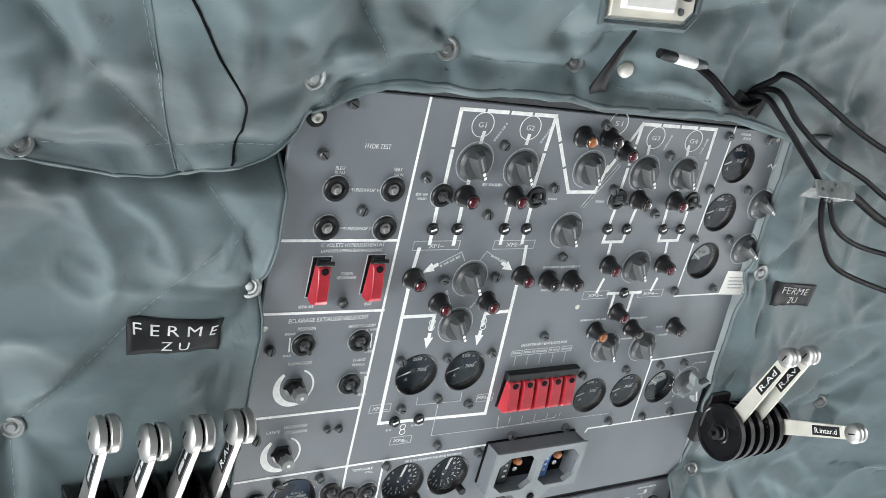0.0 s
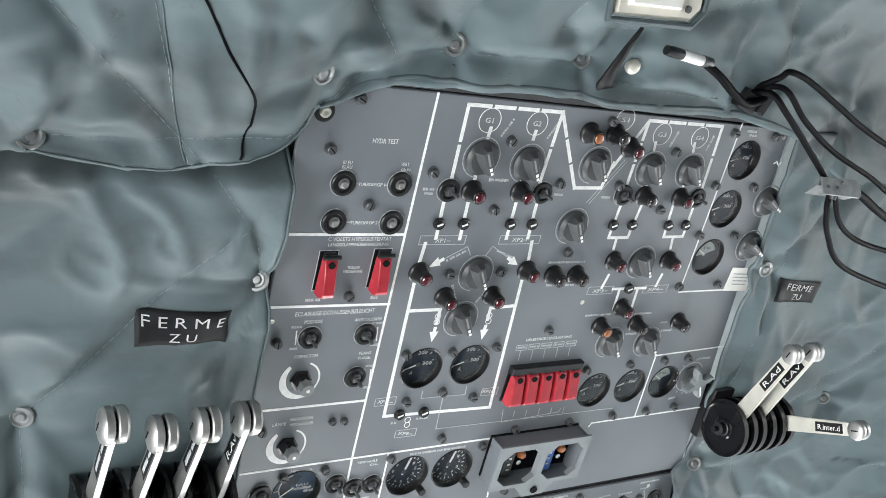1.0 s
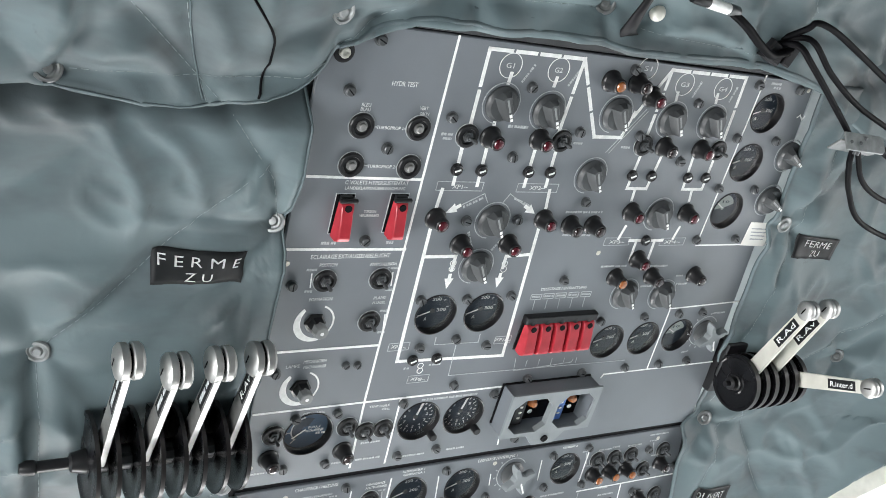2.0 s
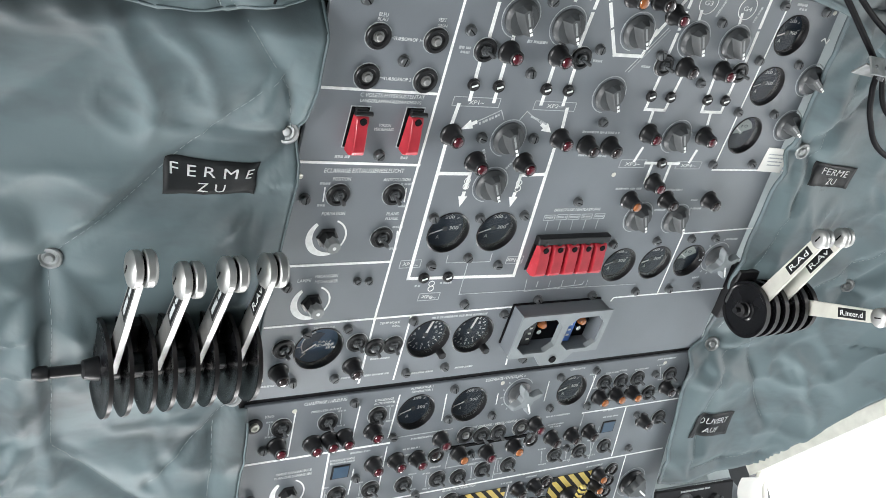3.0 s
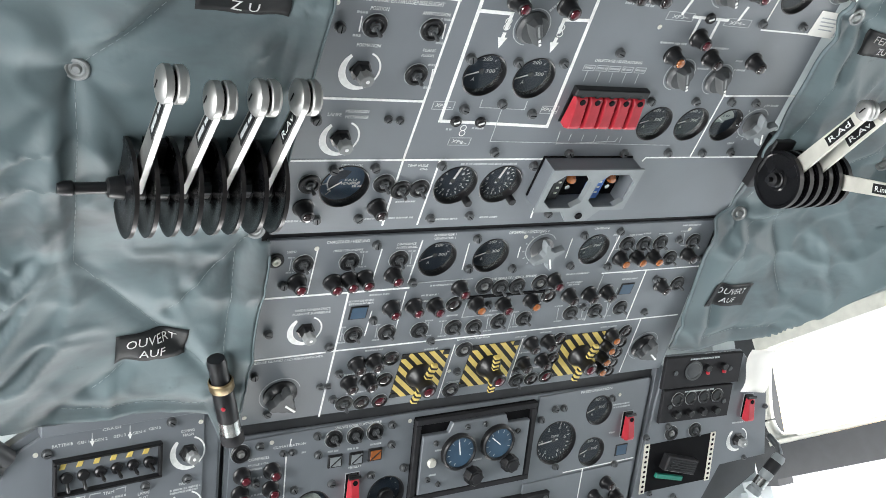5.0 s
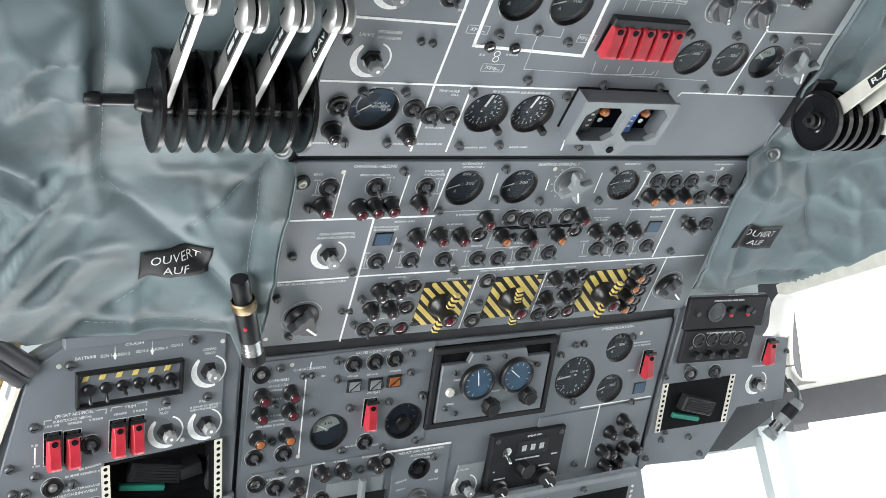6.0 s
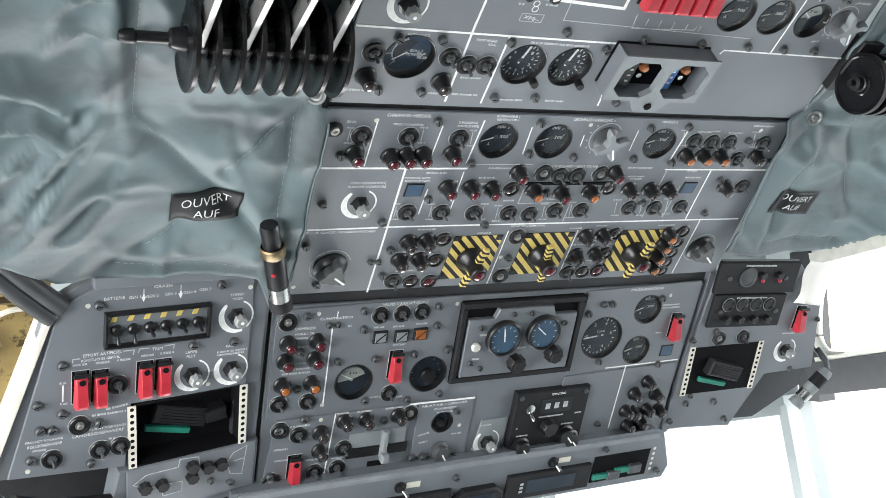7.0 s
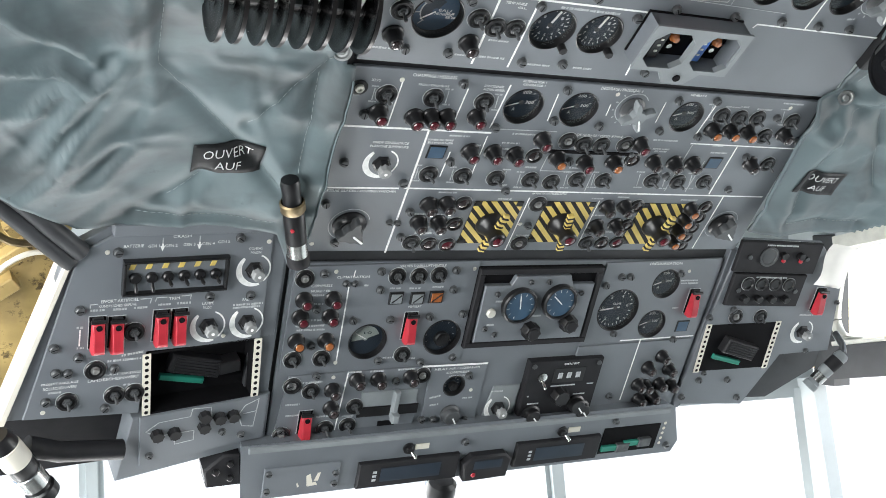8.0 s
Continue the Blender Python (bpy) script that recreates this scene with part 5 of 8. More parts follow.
lamp(P1, 26, 233, 'RED_LENS')
lamp(P1, 65, 202, 'RED_LENS')
lamp(P1, 163.4, 231.7, 'RED_LENS')
lamp(P1, 126.6, 201.4, 'RED_LENS')
lamp(P1, 253, 380.7, 'RED_LENS')
lamp(P1, 355, 323, 'RED_LENS')
lamp(P1, 286, 241, 'RED_LENS')
lamp(P1, 373.6, 240, 'RED_LENS')
lamp(P1, 325, 176.5, 'RED_LENS')
lamp(P1, 203, 224.6, 'DARK_LENS')
lamp(P1, 236, 224, 'DARK_LENS')
lamp(P1, 297.6, 324, 'DARK_LENS')
lamp(P1, 432, 150.5, 'DARK_LENS')
lamp(P1, 226.6, 394.7, 'DARK_LENS')
lamp(P1, 190.7, 394.3, 'AMBER')
lamp(P1, 300, 152, 'AMBER')
lamp(P1, 359, 151.6, 'DARK_LENS')
rotary(P1, 64.5, 361, -62)
rotary(P1, 123, 356.6, -62)
rotary(P1, 213.3, 358.3, -62)
rotary(P1, 295, 356, -62)
rotary(P1, 356.7, 356.5, -62)
rotary(P1, 208.5, 285.4, -62)
rotary(P1, 97.5, 230, -62)
rotary(P1, 95, 173.5, -62)
rotary(P1, 331.5, 237.5, -62)
rotary(P1, 327.3, 126.4, -62)
rotary(P1, 391.3, 122.4, -62)
rotary(P1, 508.4, 319.4, -30)
rotary(P1, 509, 257.5, -30)
star_knob(P1, 497, 59)
gauge(P1, 61.8, 112.4, 25.3, 'ammeter')
gauge(P1, 125.4, 111.4, 25.3, 'ammeter')
gauge(P1, 330.5, 54.5, 24.6, 'ammeter')
gauge(P1, 390.8, 54.8, 24.6, 'ammeter')
gauge(P1, 451, 54.8, 24.6, 'glare')
gauge(P1, 443.4, 241.7, 24.6, 'glare')
gauge(P1, 441.2, 307.5, 24.6, 'ammeter')
gauge(P1, 440.7, 371.9, 24.6, 'ammeter')
guard(P1, -80, 236.7)
guard(P1, -21.6, 237.7)
guard_row(P1, 236.6, 78.4)
dimmer(P1, -81, 112)
dimmer(P1, -80, 29)

# first panel, lower row: methanol, oil temperature, tachometers
gauge(P1, -57, -36.6, 28.5, 'methanol')
gauge(P1, 82.6, -38, 27.5, 'tachometer')
gauge(P1, 144.5, -37.6, 27.5, 'tachometer')
toggle(P1, -99, -31.7, -60)
toggle(P1, -11.5, -32.4, -60)
toggle(P1, 12.7, -42, -60)
toggle(P1, 36, -41, -60)
lamp(P1, -98.4, -64.5, 'DARK_LENS')
lamp(P1, -9.7, -66.5, 'DARK_LENS')
stud(P1, -77, -12.3)
stud(P1, -28.3, -10.7)
stud(P1, -79, -82.4)
stud(P1, -27.7, -83)
stud(P1, 66, -87)
stud(P1, 119, -84.5)
stud(P1, 53.5, -7.4)
stud(P1, 178.7, -9)
stud(P1, 236, -86.4)
rivet(P1, -117, -75)
word(P1, -56, -7, 25.3, 3.6, 'METHANOL')
word(P1, 23.5, -8, 25.6, 3.6, 'TEMP HUILE')
word(P1, 33, -13, 11, 3.4, 'ÖL')
bars(P1, 117, -6.5, 77.6, 3.4)
bars(P1, -101, -84.4, 28, 3)
bars(P1, -9, -85, 19.5, 3)
bars(P1, 27, -85, 32, 3)
bars(P1, 90, -90, 30.4, 3)
bars(P1, 149.7, -89.3, 28, 3)
bars(P1, 25, -60.5, 25, 3)
bars(P1, -45, -31, 11, 3)
bars(P1, -43, -36, 11, 3)
line(P1, 2.6, (2, 14), (6.5, -95))
line(P1, 2.2, (49, -2), (52.4, -96))
line(P1, 2.2, (201.6, 1), (213, -93))
twin_box(P1, 258, -36)
line(P1, 2.6, (-3, 422.6), (2.5, -0.4))
line(P1, 2.8, (-127, 277), (-3.4, 276))
line(P1, 2.8, (-128.5, 199.3), (0.7, 196.6))
line(P1, 2.8, (-118, 78), (-0, 77.4))
line(P1, 2.4, (-126, -0.5), (188.7, 0.5))
line(P1, 2.0, (344.5, -3), (347, 2), (544, 3))
line(P1, 2.0, (413.3, 417), (415.3, 193.3), (543, 193))
line(P1, 2.0, (547.4, 103.6), (417.6, 99), (421.5, 2))

# first panel: white flow lines of the generators and bus bars
line(P1, 3.9, (33.5, 414.5), (148.4, 414), dash=32)
line(P1, 3.9, (33.5, 414.5), (36, 335), dash=32)
line(P1, 3.9, (34, 314), (36, 272), dash=26)
line(P1, 3.9, (63, 313), (65, 271))
line(P1, 3.9, (66, 392), (65.5, 382.6))
line(P1, 3.9, (63, 341.5), (64, 331.7))
line(P1, 3.9, (148.4, 414), (146, 336), dash=32)
line(P1, 3.9, (150.4, 310), (152.4, 271.3), dash=26)
line(P1, 3.9, (121.4, 391.6), (121, 383.7))
line(P1, 3.9, (122, 342.7), (122.4, 332.6))
line(P1, 3.9, (123, 314.6), (124, 271))
line(P1, 3.9, (148.4, 414), (194.4, 331), (231.5, 331.7), dash=32)
line(P1, 3.9, (231.5, 331.7), (238.4, 361.4))
line(P1, 3.9, (239, 357), (269, 412.3), dash=30)
line(P1, 3.9, (269, 412.3), (383, 412), dash=32)
line(P1, 3.9, (383, 412), (387.3, 336), dash=32)
line(P1, 3.9, (269, 412.3), (267.7, 337.7), dash=28)
line(P1, 3.6, (269.3, 313), (267.3, 270.3), (296.5, 270.4), (300.5, 310))
line(P1, 3.6, (350, 312.7), (353.6, 270.7), (385, 271), (384.3, 310.5))
line(P1, 3.6, (280, 270.4), (281, 256))
line(P1, 3.6, (369.3, 270.7), (372, 255.5))
line(P1, 3.6, (298, 340), (297, 333))
line(P1, 3.6, (355.7, 343.7), (355, 333.7))
line(P1, 3.6, (289, 387.4), (290, 379.4))
line(P1, 3.6, (349, 389.5), (351, 380))
line(P1, 3.6, (287.4, 221), (283.6, 205))
line(P1, 3.6, (374, 219), (371, 204))
line(P1, 3.6, (302.3, 202), (354.3, 201.5))
line(P1, 3.6, (313, 200.3), (314, 175.3))
line(P1, 3.6, (342.3, 199.5), (343.3, 176.5))
line(P1, 3.9, (25, 265.6), (24, 245.6))
line(P1, 3.9, (24, 221.3), (29.4, 53), (172.3, 48), (162, 220.4))
line(P1, 3.9, (159.6, 266), (162.5, 245))
line(P1, 3.9, (27.4, 187), (65, 186.7), (65, 170))
line(P1, 3.9, (163, 186.5), (130.6, 185), (131, 170.4))
arrow_mark(P1, 65, 155, 0)
arrow_mark(P1, 131, 153.5, 0)
arrow_mark(P1, 44, 243, 60)
arrow_mark(P1, 142, 242.5, -60)
line(P1, 1.0, (44, 243), (77.5, 261.7), (84, 251.7))
line(P1, 1.0, (142, 242.5), (109.6, 261.7), (104, 251.6))
ring_mark(P1, 62.5, 400, 13)
ring_mark(P1, 120.5, 400, 13)
ring_mark(P1, 234.5, 411, 13)
ring_mark(P1, 294.4, 397.7, 13)
ring_mark(P1, 353.7, 396.6, 13)
ring_mark(P1, 64.5, 178.3, 3.9)
ring_mark(P1, 65, 171.3, 3.9)
ring_mark(P1, 132, 175.4, 3.9)
ring_mark(P1, 133, 168, 3.9)
ring_mark(P1, 62, 44, 3.9)
ring_mark(P1, 63, 37, 3.9)
word(P1, 62, 400, 9.3, 6, 'G1')
word(P1, 120.6, 400, 10, 6, 'G2')
word(P1, 234.7, 411, 11, 6, 'S1')
word(P1, 294.6, 397.4, 12, 6, 'G3')
word(P1, 354, 396.3, 12.6, 6, 'G4')
box_mark(P1, 45, 269.5, 55, 10)
word(P1, 45, 269, 18, 5, 'XP1~')
box_mark(P1, 142.6, 269, 53.6, 10)
word(P1, 142.3, 269, 20, 5, 'XP2~')
box_mark(P1, 283, 201, 38.6, 10)
word(P1, 283, 200.4, 23, 5, 'XP3~')
box_mark(P1, 372, 199.4, 40, 10)
word(P1, 372, 199, 25, 5, 'XP4~')
box_mark(P1, 26.5, 73, 25.7, 10)
word(P1, 26.6, 72.4, 19, 5, 'XP11~', turn=-8)
box_mark(P1, 165, 71, 22.6, 10)
word(P1, 165, 71, 22, 5, 'XP10~', turn=-8)
box_mark(P1, 64, 25.6, 27, 10)
word(P1, 64, 25, 20, 5, 'XP8~', turn=-9)
word(P1, -46.5, 373, 27, 5.5, 'HYDR TEST')
word(P1, -80.6, 350.4, 9.3, 4, 'BLEU')
word(P1, -80.4, 346, 10, 4, 'BLAU')
word(P1, -20, 350.6, 9, 4, 'VERT')
word(P1, -18.3, 345.4, 10, 4, 'GRÜN')
word(P1, -51, 329, 28, 3.9, 'TURBOPROP 1')
word(P1, -50, 289, 29.4, 3.9, 'TURBOPROP 2')
line(P1, 1.2, (-70.4, 329.7), (-65.6, 329.3))
line(P1, 1.2, (-36, 328.7), (-31, 329))
line(P1, 1.2, (-70, 290), (-65, 289.5))
line(P1, 1.2, (-34, 289), (-30, 289))
word(P1, -49.5, 271.6, 68.4, 4.6, 'C VOLETS HYPERSUSTENTAT')
word(P1, -50, 266, 65, 4.6, 'LANDEKLAPPENÜBERWACHUNG')
word(P1, -50, 240.3, 13, 3.6, 'TORSION')
word(P1, -50, 236, 21, 3.6, 'VERDREHUNG')
bars(P1, -86.6, 205.4, 15.5, 3.4)
bars(P1, -19, 205, 8, 3.4)
word(P1, -58, 190, 87, 5.4, 'ECLAIRAGE EXT/AUSSENBELEUCHT')
word(P1, -80.7, 180.5, 19, 4.6, 'POSITION')
word(P1, -19.5, 179.7, 30.4, 4.2, 'ANTICOLLISION')
word(P1, -80.4, 140.4, 25, 4.4, 'FORMATION')
word(P1, -13.4, 138.7, 14, 4, 'PLANS')
word(P1, -12.7, 133, 15, 4, 'FLÜGEL')
word(P1, -94, 58.5, 15, 4.6, 'LAMPE')
word(P1, -70, 63, 25.6, 4.4, 'MECANICIEN')
word(P1, -68.7, 56, 26, 4.4, 'MECHANIKER')
line(P1, 1.4, (-96.5, 170.5), (-95, 155.4))
bars(P1, -97.4, 175.4, 11, 3)
bars(P1, -95.4, 150.4, 9.6, 3)
line(P1, 1.4, (-6, 169), (-4, 153.3))
bars(P1, -7.5, 174.4, 12, 3)
bars(P1, -4, 148, 10.6, 3)
line(P1, 1.4, (-1.7, 116.6), (0.4, 100))
bars(P1, -3, 122, 12, 3)
bars(P1, 0.4, 94.5, 11, 3)
bars(P1, 12.6, 325.6, 13, 3)
bars(P1, 14, 321, 10, 3)
bars(P1, 175.7, 322.6, 12, 3)
bars(P1, 243.6, 320.5, 13.6, 3)
bars(P1, 93.3, 337.4, 25, 3.4)
bars(P1, 86, 394.4, 23, 3, 63)
bars(P1, 142.7, 393.6, 20, 3, 64)
bars(P1, 315, 393, 20, 3, 74)
bars(P1, 373, 391, 19, 3, 78)
bars(P1, 66.5, 251, 24, 3, 28)
bars(P1, 129.4, 251.4, 27.4, 3, -21)
bars(P1, 77.6, 205, 25.3, 3, -62)
bars(P1, 113, 200.4, 18, 3, 57)
line(P1, 1.0, (218, 313.7), (253, 365.5))
line(P1, 0.8, (222.3, 313), (256.3, 363.6))
bars(P1, 218, 240, 52.5, 3)
bars(P1, 204.5, 211, 12, 3)
bars(P1, 232.6, 210.4, 12.3, 3)
bars(P1, 293, 167, 40, 3)
bars(P1, 366, 165, 29, 3)
bars(P1, 410, 149.5, 13.6, 3)
bars(P1, 418.6, 137, 19, 3)
bars(P1, 358.4, 136, 18.5, 3)
word(P1, 229, 139, 67, 4, 'DELESTAGE / ENTLASTUNG')
box_mark(P1, 192, 128.7, 15, 7)
bars(P1, 192, 129, 11.4, 3)
line(P1, 0.8, (192, 124), (193, 111.5))
line(P1, 0.8, (212.3, 37), (212.7, 28.7))
box_mark(P1, 210, 129, 15, 7)
bars(P1, 210, 129, 12, 3)
line(P1, 0.8, (210, 124), (211, 111.4))
line(P1, 0.8, (231, 36.4), (231.6, 28))
box_mark(P1, 228, 129, 15, 7)
bars(P1, 228, 129, 12, 3)
line(P1, 0.8, (228, 124), (229.6, 111.4))
line(P1, 0.8, (250.5, 36), (251, 27))
box_mark(P1, 246.7, 129, 15, 7)
bars(P1, 246.6, 129, 12, 3)
line(P1, 0.8, (247, 124), (248.3, 111))
line(P1, 0.8, (270, 35), (270.6, 26.3))
box_mark(P1, 265.6, 129, 15, 7)
bars(P1, 265.5, 129, 12.3, 3)
line(P1, 0.8, (266, 124), (267.3, 111))
line(P1, 0.8, (290, 34), (290.6, 25.5))
line(P1, 0.9, (194, 41.6), (197, 23), (283.5, 27.6), (284.6, 32))
line(P1, 0.9, (71.4, 81.6), (72, 72), (131, 70.5), (130, 81.6))
line(P1, 0.9, (101, 73.4), (104, 26), (374.3, 22))
bars(P1, 435.3, 408.6, 17.6, 3)
bars(P1, 439, 403.6, 12, 3)
line(P1, 1.6, (494.6, 370), (498, 373), (504.4, 367.3), (507, 372))
bars(P1, 44.4, 42, 7, 3)
bars(P1, 80.5, 44, 15, 3)
bars(P1, 512.5, 87, 21.4, 3)
bars(P1, 479, 26, 11, 3, 9)
placard(P1, 517, 208, 44, 34)

# second panel: heating, de-icing, window wiping, engine fire
big_screw(P2, -114, -33)
stud(P2, -99, -68.5)
stud(P2, -104, -140.3)
stud(P2, -20, -171)
stud(P2, -110, -206.7)
stud(P2, 4, -219)
stud(P2, 5, -264)
stud(P2, -82, -274)
stud(P2, 7, -17.6)
stud(P2, 71, -78)
stud(P2, 144.4, -16)
stud(P2, 146.4, -62.4)
stud(P2, 214.4, -67)
stud(P2, 312, -19.3)
stud(P2, 309.3, -69)
stud(P2, 375.6, -75)
stud(P2, 372, -16)
stud(P2, 487.5, -36)
stud(P2, 550, -73)
stud(P2, 31, -134)
stud(P2, 197.6, -126)
stud(P2, 364, -146)
stud(P2, 487, -167.7)
stud(P2, 479.6, -106)
stud(P2, 126, -179.5)
stud(P2, 185.6, -242.4)
stud(P2, 288.6, -254.6)
small_stud(P2, -18, -238.3)
small_stud(P2, -7, -239)
rivet(P2, -67.5, -19)
rivet(P2, -111, -277)
rivet(P2, 218, -17.4)
rivet(P2, 500.3, -19)
rivet(P2, 173.4, -240.7)
toggle(P2, -80.4, -39.6, -70)
toggle(P2, -23, -40, -70)
toggle(P2, 42, -41, -70)
toggle(P2, 8.7, -155.3, -25)
toggle(P2, 55.5, -156.4, -25)
toggle(P2, 103, -158.5, -25)
toggle(P2, 154, -159.7, -25)
toggle(P2, 186.7, -162.5, -25)
toggle(P2, 224, -157.4, -25)
toggle(P2, 265.7, -157.3, -25)
toggle(P2, 344.4, -155, -25)
toggle(P2, 389, -156, -25)
toggle(P2, 434.7, -154.7, -25)
toggle(P2, 206.3, -97.5, -60)
toggle(P2, 233, -97.5, -60)
toggle(P2, 393.5, -38.6, -45)
toggle(P2, 424.5, -40, -45)
toggle(P2, 455, -39.4, -45)
toggle(P2, 517, -40, -45)
toggle(P2, 486.5, -68.4, -45)
toggle(P2, 527, -118, -45)
toggle(P2, 23.4, -274.5, -80)
toggle(P2, 296.3, -276.4, -80)
lamp(P2, -83, -65, 'RED_LENS')
lamp(P2, -38, -69, 'RED_LENS')
lamp(P2, -18, -67, 'RED_LENS')
lamp(P2, 2, -66, 'RED_LENS')
lamp(P2, 40, -63, 'RED_LENS')
lamp(P2, 51, -116, 'RED_LENS')
lamp(P2, 83, -116, 'RED_LENS')
lamp(P2, 114, -118, 'RED_LENS')
lamp(P2, 142.6, -92, 'RED_LENS')
lamp(P2, 290.5, -92, 'RED_LENS')
lamp(P2, 221, -126, 'RED_LENS')
lamp(P2, 176.7, -121, 'AMBER')
lamp(P2, 264.7, -123.6, 'AMBER')
lamp(P2, 391, -61.5, 'AMBER')
lamp(P2, 421.3, -61, 'AMBER')
lamp(P2, 451.7, -62, 'AMBER')
lamp(P2, 327.4, -121, 'DARK_LENS')
lamp(P2, 363, -121.6, 'DARK_LENS')
lamp(P2, 394, -121, 'DARK_LENS')
lamp(P2, 517, -62, 'DARK_LENS')
lamp(P2, 494, -117.5, 'DARK_LENS')
lamp(P2, 25, -205, 'DARK_LENS')
lamp(P2, 49.6, -203, 'DARK_LENS')
lamp(P2, 21.4, -236.6, 'DARK_LENS')
lamp(P2, 49, -237, 'DARK_LENS')
lamp(P2, 295, -205, 'DARK_LENS')
lamp(P2, 324, -204, 'DARK_LENS')
lamp(P2, 295.3, -241.7, 'DARK_LENS')
lamp(P2, 327.4, -240, 'DARK_LENS')
lamp(P2, 440.4, -206, 'AMBER')
lamp(P2, 440, -226, 'AMBER')
lamp(P2, 441, -248, 'AMBER')
lamp(P2, 441.7, -269, 'AMBER')
flat_lamp(P2, 74, -203, 'DARK_LENS')
flat_lamp(P2, 74, -240.5, 'DARK_LENS')
flat_lamp(P2, 49.4, -277.4, 'DARK_LENS')
flat_lamp(P2, 142.6, -119.5, 'DARK_LENS')
flat_lamp(P2, 292.7, -119, 'DARK_LENS')
flat_lamp(P2, 345, -203.6, 'DARK_LENS')
flat_lamp(P2, 346.6, -241, 'DARK_LENS')
flat_lamp(P2, 323, -277, 'DARK_LENS')
flat_lamp(P2, 467.5, -203.7, 'DARK_LENS')
flat_lamp(P2, 468, -225, 'DARK_LENS')
flat_lamp(P2, 468.7, -246, 'DARK_LENS')
flat_lamp(P2, 469, -266, 'DARK_LENS')
flat_lamp(P2, 470, -284, 'DARK_LENS')
flat_lamp(P2, 76.6, -279.3, 'RED_LENS')
flat_lamp(P2, 348.4, -276, 'RED_LENS')
push_button(P2, 184.4, -202.6)
push_button(P2, 186, -277)
push_button(P2, 269, -95)
push_button(P2, 180.4, -93)
gauge(P2, 96.6, -45, 25.5, 'ammeter')
gauge(P2, 174.4, -44.6, 25.5, 'ammeter')
gauge(P2, 339.6, -45, 24, 'ammeter')
star_knob(P2, 249, -37)
dimmer(P2, -57, -141)
wiper_knob(P2, -70.6, -243)
wiper_knob(P2, 520, -239)
window_slot(P2, 8, -120)
window_slot(P2, 430.4, -120)
fire_handle(P2, 90.4, -276.5, 162, -199, -12)
fire_handle(P2, 197.5, -275, 275.5, -198, 10)
fire_handle(P2, 354.5, -279.5, 438.7, -198.5, -12)
line(P2, 2.6, (-122, -87), (68, -87))
line(P2, 2.6, (-12.5, -88), (-7.6, -293))
line(P2, 2.4, (-122, -181.5), (-23.6, -180.3))
line(P2, 2.2, (-14.7, -179.7), (561, -182))
line(P2, 1.6, (-66, -21.4), (-66, -83))
line(P2, 1.6, (16, -25.4), (14.5, -82.6))
line(P2, 2, (67.5, -16), (65, -78))
line(P2, 1.2, (77, -80.5), (158.5, -80))
line(P2, 1.6, (135.6, -24), (138, -63.4))
line(P2, 1.4, (215.6, -34), (217, -50))
line(P2, 1.4, (295, -25), (296.3, -56))
line(P2, 2, (375, -23), (371.5, -71))
line(P2, 2, (373, -88), (560, -88.4))
line(P2, 2, (453.6, -88.6), (459, -178))
line(P2, 1.6, (26, -120), (25.7, -158.5))
line(P2, 1.4, (66.4, -93), (68, -160.5))
line(P2, 1.6, (167.5, -193), (170.4, -290.3))
line(P2, 1.4, (279.4, -196), (284, -276.7))
line(P2, 1.6, (488.4, -181), (496.4, -290.3))
line(P2, 1.2, (376.4, -91), (377.4, -173.5))
line(P2, 1.2, (414, -118), (414, -174.5))
line(P2, 1.2, (163, -120.6), (163, -144.4), (244, -144))
line(P2, 1.2, (284, -122), (285.5, -138.6))
line(P2, 1.2, (244, -143), (246.6, -178))
slot_bar(P2, 220.7, -111)
word(P2, -30, -11.3, 53.6, 4.8, 'CHAUFFAGE / HEIZUNG')
word(P2, -97, -22, 11, 3.8, 'SERVO')
word(P2, -27.4, -23.4, 37, 3.8, 'PRISES / STAURÖHRE')
word(P2, 47.4, -19, 25, 3.6, "D'INCIDENCE")
word(P2, 49, -24, 28.6, 3.4, 'ANSTELLWINKEL')
word(P2, 219, -10, 57, 4.8, 'DEGIVRAGE / ENTEISUNG')
word(P2, 219.5, -83, 80, 4, 'SONDE GIVRAGE / VEREIS.-SONDE')
word(P2, 97, -8.4, 31, 3.4, 'ALTERNATEUR 1')
word(P2, 98, -13.3, 29.6, 3.4, 'GENERATOR 1')
word(P2, 338.4, -10, 25, 3.4, 'GENERAT 2')
word(P2, -68.6, -186, 89, 3.9, 'ESSUIE GLACES / SCHEIBENWISCHER')
word(P2, -54, -109, 45, 4, 'ONDE GENERATRICE')
word(P2, -54, -114.7, 48, 4, 'PLANCHE SUPERIEURE')
word(P2, 7.4, -101.5, 33.5, 3.2, 'SONDE DE GIVRE')
word(P2, 9, -106, 33.6, 3.2, 'EISWARNER')
word(P2, 195, -184, 53, 4, 'EXTINCTION / FEUERLÖSCH.')
bars(P2, 38.5, -180, 25, 2.8)
bars(P2, 46, -185.6, 25.6, 2.8)
bars(P2, 36, -224, 47.4, 2.8)
bars(P2, 37, -258, 28, 2.8)
bars(P2, 66, -229.3, 9.6, 2.8)
bars(P2, 103.6, -111, 24, 2.8)
bars(P2, 57, -107, 11.6, 2.8)
bars(P2, 85, -107, 10.3, 2.8)
bars(P2, 102.6, -101.4, 24.3, 2.8)
bars(P2, 114.7, -86.5, 32, 2.8)
bars(P2, 147, -139.3, 17, 2.8)
bars(P2, 330, -100, 27, 2.8)
bars(P2, 331, -104, 19.4, 2.8)
bars(P2, 429, -102, 28, 2.8)
